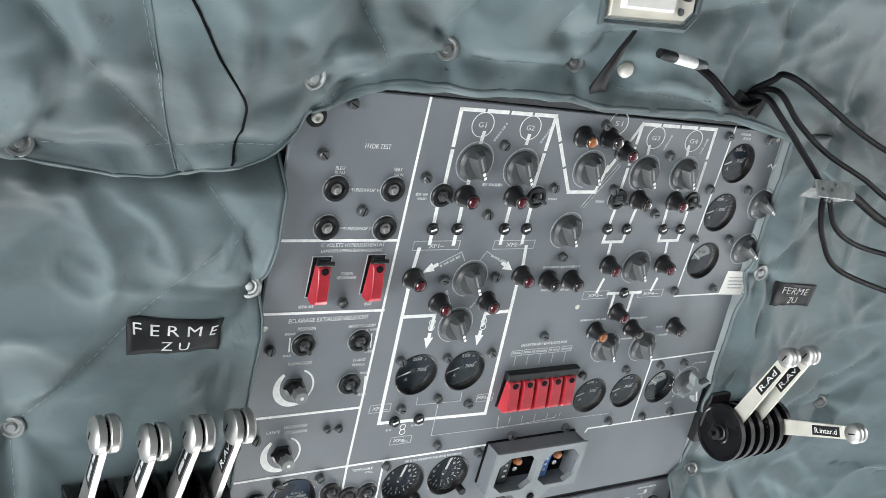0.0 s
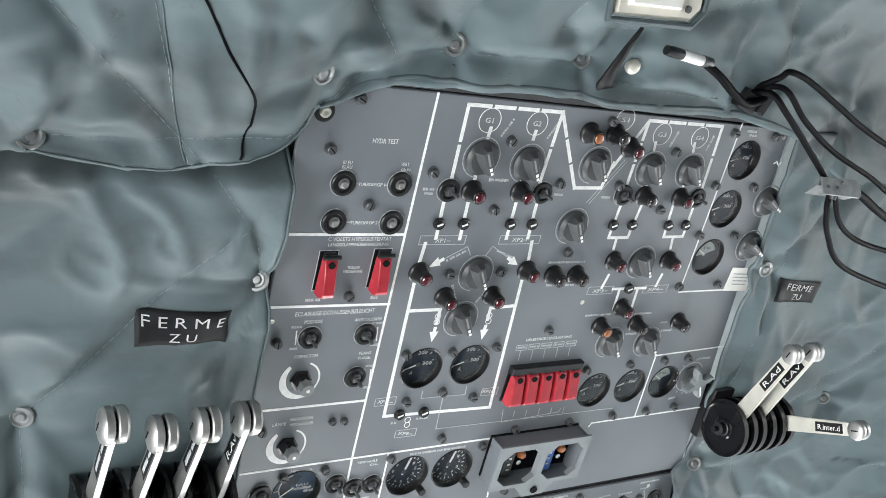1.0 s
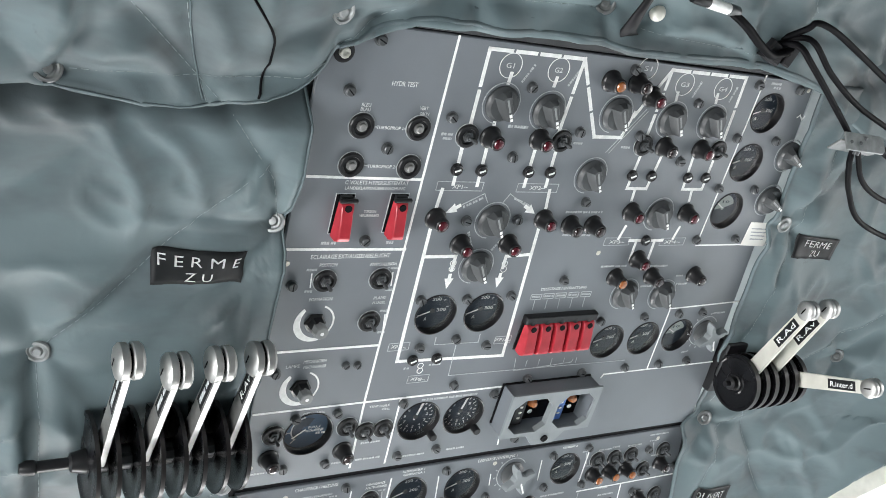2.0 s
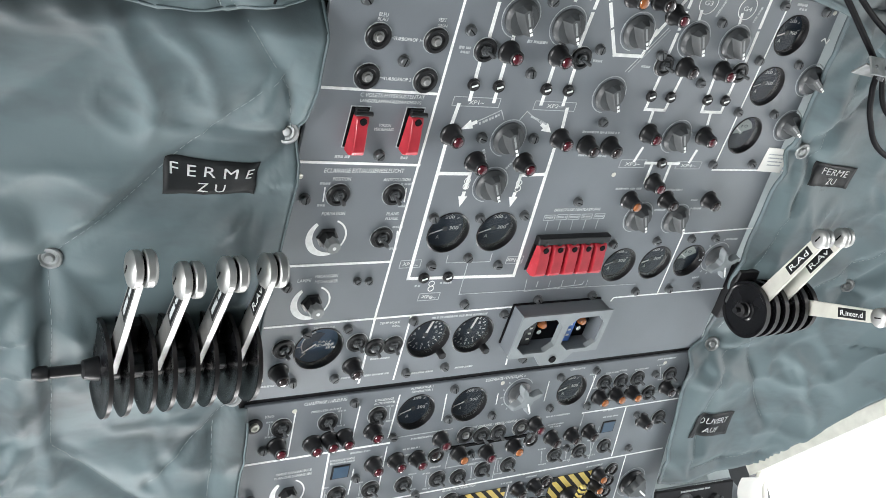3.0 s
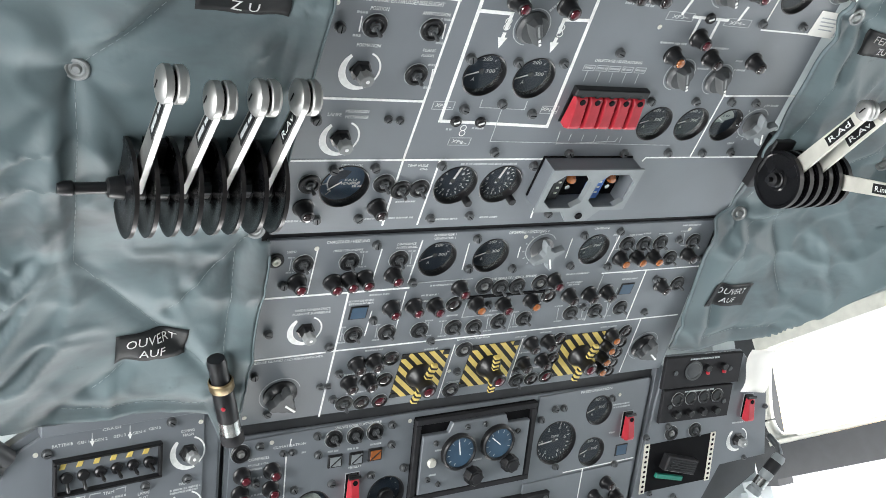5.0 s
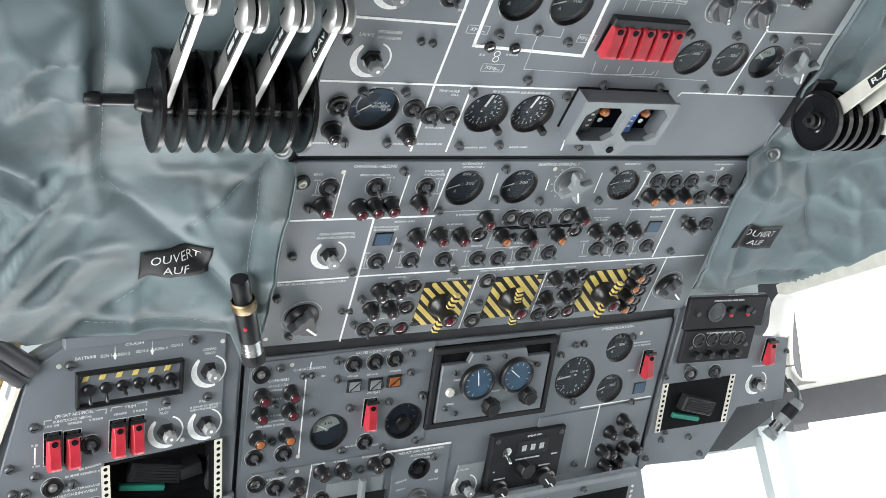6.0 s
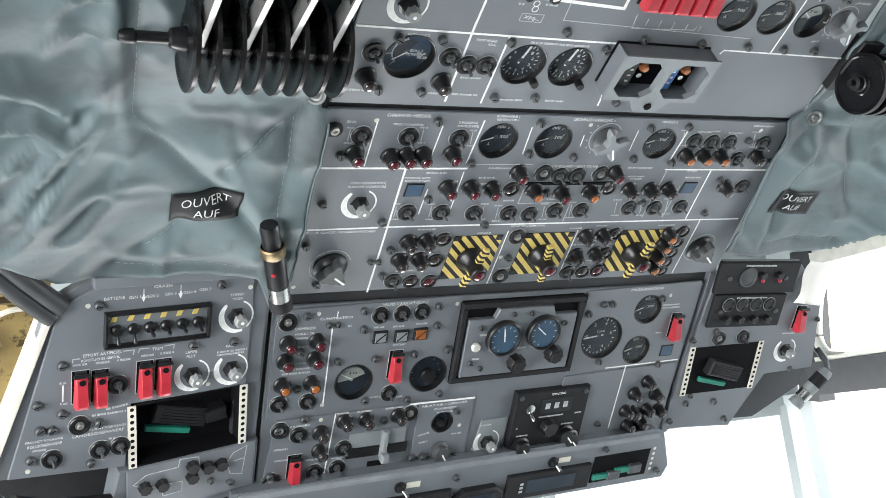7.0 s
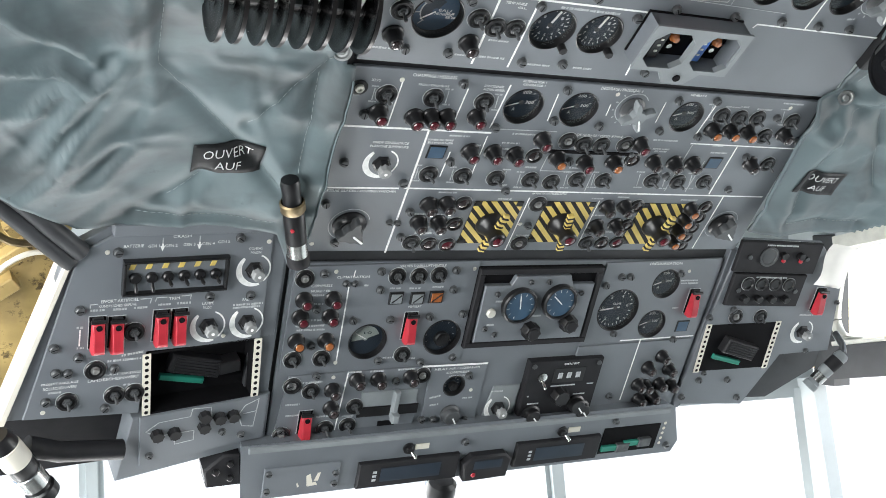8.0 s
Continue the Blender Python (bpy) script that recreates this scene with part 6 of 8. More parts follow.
bars(P2, 420.6, -90, 19, 2.8)
bars(P2, 404.3, -24, 23.4, 2.8)
bars(P2, 423.4, -22.5, 13, 2.8)
bars(P2, 458.5, -24.5, 25.3, 2.8)
bars(P2, 501.4, -12, 36, 2.8)
bars(P2, 274.6, -191.4, 19, 2.8)
bars(P2, 315.6, -188, 19, 2.8)
bars(P2, 328, -255.7, 49.4, 2.8)
bars(P2, 299, -223, 35.5, 2.8)
bars(P2, 431, -191, 29.7, 2.8)
bars(P2, 187.4, -262.4, 22.5, 2.8)
bars(P2, 132, -195, 21, 2.8)
bars(P2, -5, -153, 4, 2.8)
bars(P2, 270, -88, 13.5, 2.8)
bars(P2, -73, -52, 8, 2.8)
bars(P2, 30, -94, 27, 2.8)
bars(P2, 214, -138, 20, 2.8)
bars(P2, 329, -85, 40, 2.8)
bars(P2, 502.5, -68, 7.3, 2.8)
line(P2, 1.2, (-95.4, -33), (-95, -48))
bars(P2, -95.5, -30, 9, 2.4)
bars(P2, -94, -51, 9.4, 2.4)
line(P2, 1.2, (-6.6, -31), (-5.5, -46))
bars(P2, -7, -27.5, 10, 2.4)
bars(P2, -4, -49, 10, 2.4)
line(P2, 1.2, (58, -33), (60, -49))
bars(P2, 57.6, -30, 10.4, 2.4)
bars(P2, 61.6, -52.4, 10.6, 2.4)
line(P2, 1.2, (-7.6, -146), (-6.5, -163))
bars(P2, -8, -142, 10.6, 2.4)
bars(P2, -4.7, -167, 11, 2.4)
line(P2, 1.2, (40, -146.7), (41.6, -164.5))
bars(P2, 39.5, -143, 11, 2.4)
bars(P2, 43.5, -168.3, 11, 2.4)
line(P2, 1.2, (114.6, -148), (117, -166.5))
bars(P2, 114, -144.4, 11.6, 2.4)
bars(P2, 119.3, -170.4, 12, 2.4)
line(P2, 1.2, (136.5, -151.6), (139, -170))
bars(P2, 136, -147.7, 12, 2.4)
bars(P2, 141.6, -174, 12, 2.4)
line(P2, 1.2, (248, -148), (252, -167))
bars(P2, 247, -144, 13, 2.4)
bars(P2, 254.6, -171, 13, 2.4)
line(P2, 1.2, (206, -150), (209.6, -169))
bars(P2, 205.3, -146, 12.4, 2.4)
bars(P2, 212, -173, 12.5, 2.4)
line(P2, 1.2, (320.5, -145.3), (325.3, -165))
bars(P2, 319.4, -141, 13.4, 2.4)
bars(P2, 328.4, -169, 13.6, 2.4)
line(P2, 1.2, (364, -146), (369.5, -166))
bars(P2, 363, -142, 14, 2.4)
bars(P2, 372.7, -170, 14, 2.4)
line(P2, 1.2, (408, -144.7), (414, -165))
bars(P2, 406.6, -140.5, 14, 2.4)
bars(P2, 417.3, -169, 14.4, 2.4)
line(P2, 1.2, (371, -26), (376, -43.6))
bars(P2, 370, -22.4, 13, 2.4)
bars(P2, 379, -47, 13.3, 2.4)
line(P2, 1.2, (494.5, -26), (501.3, -44.4))
bars(P2, 493, -22, 14, 2.4)
bars(P2, 505, -48, 14.5, 2.4)

# third panel: air conditioning, compressors, cabin pressure, radio control
subplate(P3, [(-127, -172), (143, -170.6), (140.7, -6), (-125, -11.3)], PANEL)
subplate(P3, [(-124, -289), (88.4, -286.6), (88, -174.6), (-112, -177)], PANEL)
subplate(P3, [(100, -289), (191.4, -287), (191, -178), (98, -177)], PANEL)
subplate(P3, [(199, -290), (254, -289), (257, -218.7), (210, -219)], GREY)
subplate(P3, [(341.7, -153.4), (563.4, -151), (568, -7), (352, -12.7)], PANEL)
subplate(P3, [(337.4, -280.4), (564, -281.5), (562, -153), (343, -157.5)], PANEL)
radio_frame(P3, 241.6, -80.4)
radio_unit(P3, 324.7, -228.4)
lamp(P3, -107, -60, 'RED_LENS')
lamp(P3, -67, -60, 'RED_LENS')
lamp(P3, -108.4, -86, 'RED_LENS')
lamp(P3, -67.4, -86, 'RED_LENS')
lamp(P3, -109, -122, 'AMBER')
lamp(P3, -68, -123, 'AMBER')
push_button(P3, -110, -28.7)
toggle(P3, -110.5, -151, -60)
toggle(P3, -70.5, -151, -60)
toggle(P3, 18, -28, -60)
toggle(P3, 49.4, -28, -60)
toggle(P3, 79, -27, -60)
lit_square(P3, 21.7, -61, 'GREY')
lit_square(P3, 53, -62, 'GREY')
lit_square(P3, 81.5, -61, 'AMBER')
gauge(P3, -7.4, -129, 27, 'glare')
gauge(P3, 105, -128, 28, 'blank')
guard(P3, 50, -107)
toggle(P3, 48, -152, -80)
stud(P3, -85, -22)
stud(P3, -6, -20)
stud(P3, -3, -48)
stud(P3, -34, -94)
stud(P3, 19.6, -95)
stud(P3, 13, -160)
stud(P3, -88, -75)
stud(P3, -87.6, -130.4)
stud(P3, 104, -20.4)
stud(P3, 128.7, -90)
stud(P3, 78.4, -92.4)
stud(P3, 78.4, -166.3)
stud(P3, 128.3, -162)
stud(P3, 106, -50.4)
stud(P3, -109, -191.4)
stud(P3, -113, -265)
stud(P3, 23.3, -285.6)
stud(P3, 67, -282.3)
stud(P3, -73, -179)
stud(P3, 46.6, -196.3)
stud(P3, 100, -267.6)
stud(P3, 163, -195.4)
stud(P3, 119, -269.4)
stud(P3, 171.4, -274.7)
stud(P3, 428, -254)
stud(P3, 494.4, -33.5)
stud(P3, 360, -51)
stud(P3, 384, -37)
stud(P3, 400, -37)
stud(P3, 400, -136.3)
stud(P3, 520.5, -153)
small_stud(P3, -53, -37.5)
small_stud(P3, -40.4, -38)
small_stud(P3, -5.6, -190.4)
rivet(P3, -69, -19.7)
rivet(P3, -49, -159.6)
rivet(P3, -48, -183.4)
rivet(P3, 132.3, -19)
rivet(P3, 172, -222)
rivet(P3, 509.6, -30)
toggle(P3, -78, -203, -70)
toggle(P3, -9.3, -234.5, -70)
toggle(P3, -48.5, -268, -70)
toggle(P3, -15.3, -266, -70)
lamp(P3, -47, -204, 'DARK_LENS')
lamp(P3, -44.4, -234, 'DARK_LENS')
lamp(P3, -13, -190, 'DARK_LENS')
lamp(P3, 19, -191.3, 'DARK_LENS')
lamp(P3, 68, -191, 'DARK_LENS')
push_button(P3, 86.5, -189.7)
push_button(P3, -110.6, -273)
push_button(P3, -105, -192.7)
guard(P3, -79.4, -258)
slider(P3, 44, -234)
gauge(P3, 142.4, -213, 17, 'blank')
selector(P3, 145, -262, -60)
dimmer(P3, 225.7, -259)
gauge(P3, 396.3, -95.6, 36, 'climb')
gauge(P3, 472.2, -51.6, 24.5, 'ammeter')
gauge(P3, 469.4, -123, 24.5, 'ammeter')
guard(P3, 533, -84.4)
window_slot(P3, 531, -129.3)
lamp(P3, 509, -184.3, 'DARK_LENS')
lamp(P3, 531.4, -209.6, 'DARK_LENS')
lamp(P3, 487.5, -204.4, 'DARK_LENS')
lamp(P3, 521.5, -237.5, 'DARK_LENS')
lamp(P3, 546, -241.6, 'DARK_LENS')
lamp(P3, 493.7, -239.7, 'DARK_LENS')
lamp(P3, 488.4, -264.6, 'DARK_LENS')
lamp(P3, 515, -261.3, 'DARK_LENS')
lamp(P3, 478, -236, 'DARK_LENS')
line(P3, 1.8, (-48, -44), (-48, -158))
line(P3, 1.4, (-42.6, -19.3), (-43.6, -27.7))
line(P3, 1.8, (-27.4, -178.5), (-33.4, -279.5))
line(P3, 2, (418.4, -150.6), (560, -149))
line(P3, 2, (456.6, -151.6), (453.3, -264))
line(P3, 3, (86, -175.4), (188.7, -176.6))
word(P3, -44, -28, 45, 3.9, 'CLIMATISATION')
word(P3, -85.4, -40, 28.4, 4.2, 'COMPRESS')
word(P3, -85, -47.5, 27, 4.2, 'HUILE / ÖL')
word(P3, 53.5, -13, 68.4, 4.4, "VALVES D'AIR/LUFTVENTILE")
word(P3, 461, -16, 61, 4.6, 'PRESSURISATION')
word(P3, 52.6, -76, 19.6, 3.6, 'VENTILAT')
word(P3, 142, -182, 73.5, 3.8, 'RELAT AIR / OZEANER')
word(P3, 143.4, -189, 37, 3.8, 'COMPRESS')
word(P3, 144.6, -195, 27.6, 3.6, 'HUILE / ÖL')
bars(P3, -88, -54, 18, 3)
bars(P3, -86, -67, 13, 3)
bars(P3, -84.5, -91.5, 17, 3)
bars(P3, -92.6, -99.7, 40.3, 3)
bars(P3, -91, -106, 39, 3)
bars(P3, 19, -46.6, 16.3, 3)
bars(P3, 48, -47.4, 17, 3)
bars(P3, 82, -46, 17, 3)
bars(P3, 27.4, -156.4, 15.5, 3)
bars(P3, 63.6, -160, 13, 3)
bars(P3, -77, -189.4, 28, 3)
bars(P3, -76.6, -194.5, 20, 3)
bars(P3, -18, -177, 20.5, 3)
bars(P3, 15.4, -178, 21, 3)
bars(P3, 60.5, -178, 26, 3)
bars(P3, 21.6, -213.4, 21.4, 3)
bars(P3, -100.5, -224, 20, 3)
bars(P3, -98, -242, 20, 3)
bars(P3, -53, -247.6, 20.6, 3)
bars(P3, -17, -250.7, 17, 3)
bars(P3, 218, -228.3, 19.5, 3)
bars(P3, 516, -46.4, 33.3, 3)
bars(P3, 517.6, -51.4, 33.3, 3)
bars(P3, 530, -77, 17, 3)
bars(P3, 505.5, -95, 11.3, 3)
bars(P3, 115, -229.6, 18, 3, 11)
bars(P3, 116, -243.5, 13.5, 3, 8)
bars(P3, 169, -235.7, 16, 3)
bars(P3, -23.7, -41, 5.6, 3)

# side panel with the crash switches
crash_box(P4, -137, -8)
guard(P4, -223, -80.4)
guard(P4, -201.3, -82)
guard(P4, -150, -78)
guard(P4, -128, -78)
toggle(P4, -180.7, -82.6, -80)
toggle(P4, -253.5, -172, -80)
toggle(P4, -199, -170, -80)
toggle(P4, -175.5, -169.3, -80)
push_button(P4, -223, -131.3)
dimmer(P4, -91, -84)
dimmer(P4, -41.6, -83)
dimmer(P4, -40.5, -9)
stud(P4, -204.7, 24)
stud(P4, -243.4, -48)
stud(P4, -243, -112)
stud(P4, -267.3, -130.3)
stud(P4, -254, -132)
stud(P4, -277.4, -169)
stud(P4, -63, 36)
stud(P4, -93, -42)
stud(P4, -41.6, -44)
stud(P4, -201, -131.7)
stud(P4, -270, -96)
stud(P4, -209.4, -187.5)
rivet(P4, -216.4, 24.5)
rivet(P4, -70.5, -100)
rivet(P4, -280, -184)
rivet(P4, -26, 29)
word(P4, -133, 41, 21, 3.9, 'CRASH')
word(P4, -187.6, 31, 22.5, 4.2, 'BATTERIE')
word(P4, -165, 30, 13, 4, 'GEN 1')
word(P4, -145, 29.5, 14.3, 4, 'GEN 2')
word(P4, -124, 30, 14, 4, 'GEN 3')
word(P4, -101.3, 30, 15, 4, 'GEN 4')
word(P4, -82.6, 31.6, 14.4, 4, 'GEN 5')
line(P4, 1.2, (-155, 39), (-155, 29))
line(P4, 1.2, (-112, 40), (-112, 30))
for x in (-155, -112):
    arrow_mark(P4, x, 27.5, 0).scale = (0.5, 0.5, 1)
word(P4, -199, -39, 42.7, 4.4, 'EFFORT ARTIFICIEL')
word(P4, -201, -45, 43, 4.4, 'KÜNSTLICHES GEFÜHL')
word(P4, -136, -41, 13, 4.2, 'TRIM')
word(P4, -94.3, -51.5, 14, 4, 'LAMPE')
word(P4, -94.5, -57.4, 11, 4, 'PILOT')
word(P4, -44, -50, 14, 4, 'RADIO')
word(P4, -42, 20.5, 17, 4, 'COMPAS')
word(P4, -41, 15, 13, 4, 'MAGN')
word(P4, -262, -145.4, 41, 4.2, 'PROJECT ROULAGE')
word(P4, -261.5, -151.4, 37.6, 4.2, 'ROLLSCHEINWERF')
word(P4, -200, -140.6, 62.5, 4.2, 'PROJECTEUR ATTERRISSAGE')
word(P4, -201, -146.5, 59.3, 4.2, 'LANDESCHEINWERF')
line(P4, 1.2, (-232, -46), (-232, -42), (-224.5, -42))
line(P4, 1.2, (-175, -39), (-163, -39), (-164, -45))
line(P4, 1.2, (-158.3, -43), (-156.6, -38.6), (-145.3, -39))
line(P4, 1.2, (-127, -38.6), (-116, -38), (-116.5, -43.4))
bars(P4, -224, -50, 16, 3)
bars(P4, -198.4, -50.6, 16, 3)
bars(P4, -174.6, -50.4, 16.3, 3)
bars(P4, -147, -48.6, 15.4, 3)
bars(P4, -124, -48.5, 16.3, 3)
bars(P4, -242, -71.4, 8, 3)
bars(P4, -241, -99, 8, 3)
bars(P4, -267, -157.5, 15.6, 3)
bars(P4, -180, -113.4, 26.5, 3, 7)
bars(P4, -189.5, -121, 39.6, 3)
bars(P4, -185, -157, 8, 3)
bars(P4, -43, -57, 38.6, 3)
bars(P4, -44.6, -61, 35, 3)
line(P4, 1.6, (-242, -75), (-242.3, -95.4))
rack_hole(P4, -91.5, -157, 66, 43, True, 34)

# side panel with the voice recorder unit
recorder_unit(P5, 90, -25.7)
# flat here: black sheet on the panel instead of a shaded recess
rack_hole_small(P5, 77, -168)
dimmer(P5, 199.7, -139)
guard(P5, 206.3, -77.6)
stud(P5, 44, -98)
stud(P5, 23.7, -233)
stud(P5, 80.5, -232.7)
stud(P5, 0.4, -266)
stud(P5, 113, -269)
stud(P5, 2, -113)
small_stud(P5, 29, -219.4)
small_stud(P5, 248, -81.5)
small_stud(P5, 222.7, -176.4)
push_button(P5, 53, -111)
toggle(P5, 101.5, -110, -80)
paper_note(P5, 210.5, -10.6)
bars(P5, 196, -107, 29, 3)
word(P5, 123, 26.4, 62, 3.6, 'COCKPIT VOICE RECORDER')

# ---- console frame behind the panels ----


def backing(place, outline, z0, z1, mat, label, name="console_frame"):
    s = Shape().prism([(x * M, y * M) for x, y in outline], z0 * M, z1 * M, 0, None, 0.001)
    ob = tagged(new(name, s.mesh(name, mat)), label, "frame", kind="structure")
    ob.matrix_world = place
    return ob


backing(FACE_1, [(-137, -108), (566, -108), (540, 150), (512, 430), (-66, 444), (-144, 400)], -22, -11, PANEL_EDGE, "dark frame edge round the overhead panel")
backing(FACE_2, [(-134, -304), (592, -306), (566, 3), (-136, 3)], -22, -11, PANEL_EDGE, "dark frame edge round the overhead panel")
backing(FACE_3, [(-168, -300), (596, -296), (600, 4), (-168, 4)], -22, -11, PANEL_EDGE, "dark frame edge round the front panel")
backing(FACE_3, [(-163, -300), (-138, -300), (-136, 6), (-160, 6)], -11.5, -0.5, PANEL, "grey console rail", "console_rail")
backing(FACE_3, [(570, -292), (582, -292), (598, 6), (580, 6)], -11.5, -0.5, PANEL, "grey console rail", "console_rail")
backing(FACE_4, [(-318, -194), (-170, -204), (-170, -112), (0, -110), (0, 54), (-206, 58), (-258, 28)], -20, -5.5, PANEL, "dark frame edge round the side panel")
backing(FACE_4, [(-212, 48), (-16, 46), (-14, 58), (-212, 62)], -8, 9, PANEL, "grey lip above the side panel", "console_rail")
backing(FACE_2, [(-134, -12), (560, -12), (562, 8), (-134, 8)], -12, -5, MATT, "black seam rail between two panels", "console_rail")
backing(FACE_1, [(-70, 428), (508, 418), (512, 434), (-64, 446)], -12, 4, PANEL_EDGE, "dark lip above the overhead panel", "console_rail")

# ---- press studs, labels and piping on the liner ----
SURFACES = {"left": on_left, "top": on_top, "right": on_right}


def surface_frame(on, x, v):
    """A frame on the cloth: x across, y up the ceiling, z out of it."""
    c, r, d = on(x, v), on(x + 0.02, v), on(x, v + 0.02)
    X, D = (r - c).normalized(), (d - c).normalized()
    Z = -X.cross(D).normalized()
    Y = Z.cross(X)
    return Matrix.Translation(c + Z * 0.002) @ Matrix((X, Y, Z)).transposed().to_4x4()


material("dull_nickel", (0.26, 0.27, 0.27), 0.48, metal=0.8, vary=0.25, scale=90)


def press_stud(on, x, v):
    def ring():
        return Shape().lathe([(a * M, b * M) for a, b in ((11, -1), (11.5, 1), (10.5, 3), (8.5, 3.2), (7, 1.4), (4.5, 1.2))], 24).mesh("stud_ring", NT["dull_nickel"])
    top = obj("press_stud", shared("stud_ring", ring), None, m=surface_frame(on, x, v))
    tagged(top, "shiny steel press stud fixed in the quilted liner", "press stud", "press studs")
    put(top, "stud_cap", turned("stud_cap", ((5, 0), (5, 1.5), (3.5, 3.4), (0, 3.8)), NT["dull_nickel"], 16), 0, 0)


for a in [(-0.342, -0.100), (-0.149, -0.232), (-0.147, 0.090)]:
    press_stud(on_left, *a)
for a in [(-0.137, -0.441), (-0.003, -0.472), (0.148, -0.472), (-0.358, -0.371)]:
    press_stud(on_top, *a)
for a in [(0.548, -0.227), (0.575, 0.096), (0.80, 0.0)]:
    press_stud(on_right, *a)


def tape_label(on, x, v, wide, high, turn, lines, sizes):
    """Adhesive tape pressed on the cloth, with white words that follow its creases."""
    c, sn = math.cos(radians(turn)), math.sin(radians(turn))

    def on_cloth(a, b, lift):
        px, pv = x + (a * c - b * sn) * M, v - (a * sn + b * c) * M
        f = surface_frame(on, px, pv)
        return f @ Vector((0, 0, lift * M + 0.0012 * noise.noise(Vector((a * 0.09, b * 0.09, x)))))

    nx, ny = 16, 7
    verts = [on_cloth(-wide / 2 + wide * i / nx, -high / 2 + high * j / ny, 1.6) for i in range(nx + 1) for j in range(ny + 1)]
    faces = [(i * (ny + 1) + j, (i + 1) * (ny + 1) + j, (i + 1) * (ny + 1) + j + 1, i * (ny + 1) + j + 1) for i in range(nx) for j in range(ny)]
    top = tagged(new("tape_label", mesh("tape_label", verts, faces, TAPE, None, 180)), "glossy black tape label reading " + " ".join(lines), "label", "tape labels")
    top.modifiers.new("thickness", "SOLIDIFY").thickness = 0.0004
    for k, (text, (w, h, y0)) in enumerate(zip(lines, sizes)):
        me = lettering(text, h, w, WHITE).copy()
        for vert in me.vertices:
            vert.co = on_cloth(vert.co.x / M, vert.co.y / M + y0, 3.6)
        obj("lettering", me, top)


tape_label(on_left, -0.215, -0.190, 83, 35, 1, ["F E R M E", "Z U"], [(72, 10, 7), (24, 9, -9)])
tape_label(on_left, -0.241, 0.240, 78, 41, 3, ["OUVERT", "AUF"], [(56, 11, 8), (27, 10, -9)])
tape_label(on_right, 0.628, -0.192, 88, 33, -6, ["FERME", "ZU"], [(58, 10, 6), (24, 9, -8)])
tape_label(on_right, 0.634, 0.2455, 90, 42, -6, ["OUVERT", "AUF"], [(60, 11, 9), (30, 10, -8)])


def on_surface_tube(on, points, radius, mat, name, label, lift=0.004, category="trim", seg=8):
    pts = [surface_frame(on, p.x, p.y) @ Vector((0, 0, lift)) for p in spline([(a, b, 0) for a, b in points], 12)]
    return tagged(new(name, Shape().tube(pts, radius, seg).mesh(name, mat, 60)), label, category, kind="structure")


on_surface_tube(on_top, [(-0.275, -0.53), (-0.247, -0.491), (-0.222, -0.452), (-0.198, -0.417), (-0.197, -0.39), (-0.200, -0.366)], 0.0011, RUBBER, "trim", "black piping sewn in the liner", 0.0004)
on_surface_tube(on_top, [(-0.292, -0.54), (-0.268, -0.45), (-0.244, -0.36)], 0.0009, HEM, "trim", "double-stitched grey hem in the liner", 0.0004)
for k in range(2):
    on_surface_tube(on_top, [(-0.128, -0.408 - 0.014 * k), (-0.06, -0.438 - 0.014 * k), (0.04, -0.439 - 0.012 * k), (0.139, -0.440 - 0.013 * k), (0.185, -0.436 - 0.012 * k), (0.379, -0.435 - 0.014 * k), (0.50, -0.414 - 0.012 * k)], 0.0030 - 0.0014 * k, HEM, "trim", "rolled grey cloth hem above the panel", -0.002, "trim", 10)
on_surface_tube(on_top, [(-0.362, -0.362), (-0.288, -0.353), (-0.234, -0.357), (-0.197, -0.364), (-0.165, -0.378), (-0.135, -0.408)], 0.0011, HEM, "trim", "bound edge of the upper liner", 0.0)
on_surface_tube(on_right, [(right_edge(v) + 0.004, v) for v in (-0.40, -0.3, -0.2, -0.1, 0.0, 0.08)], 0.0014, HEM, "trim", "bound cloth edge beside the panel", 0.0)
on_surface_tube(on_right, [(right_edge(v) + 0.004, v) for v in (0.12, 0.2, 0.28, 0.34)], 0.0014, HEM, "trim", "bound cloth edge beside the panel", 0.0)
on_surface_tube(on_left, [(-0.140, v) for v in (-0.40, -0.3, -0.2, -0.1, 0.0, 0.08)], 0.0014, HEM, "trim", "bound cloth edge beside the panel", 0.0)
on_surface_tube(on_left, [(-0.130, v) for v in (0.12, 0.2, 0.3, 0.365)], 0.0014, HEM, "trim", "bound cloth edge beside the panel", 0.0)

# ---- lever quadrants ----


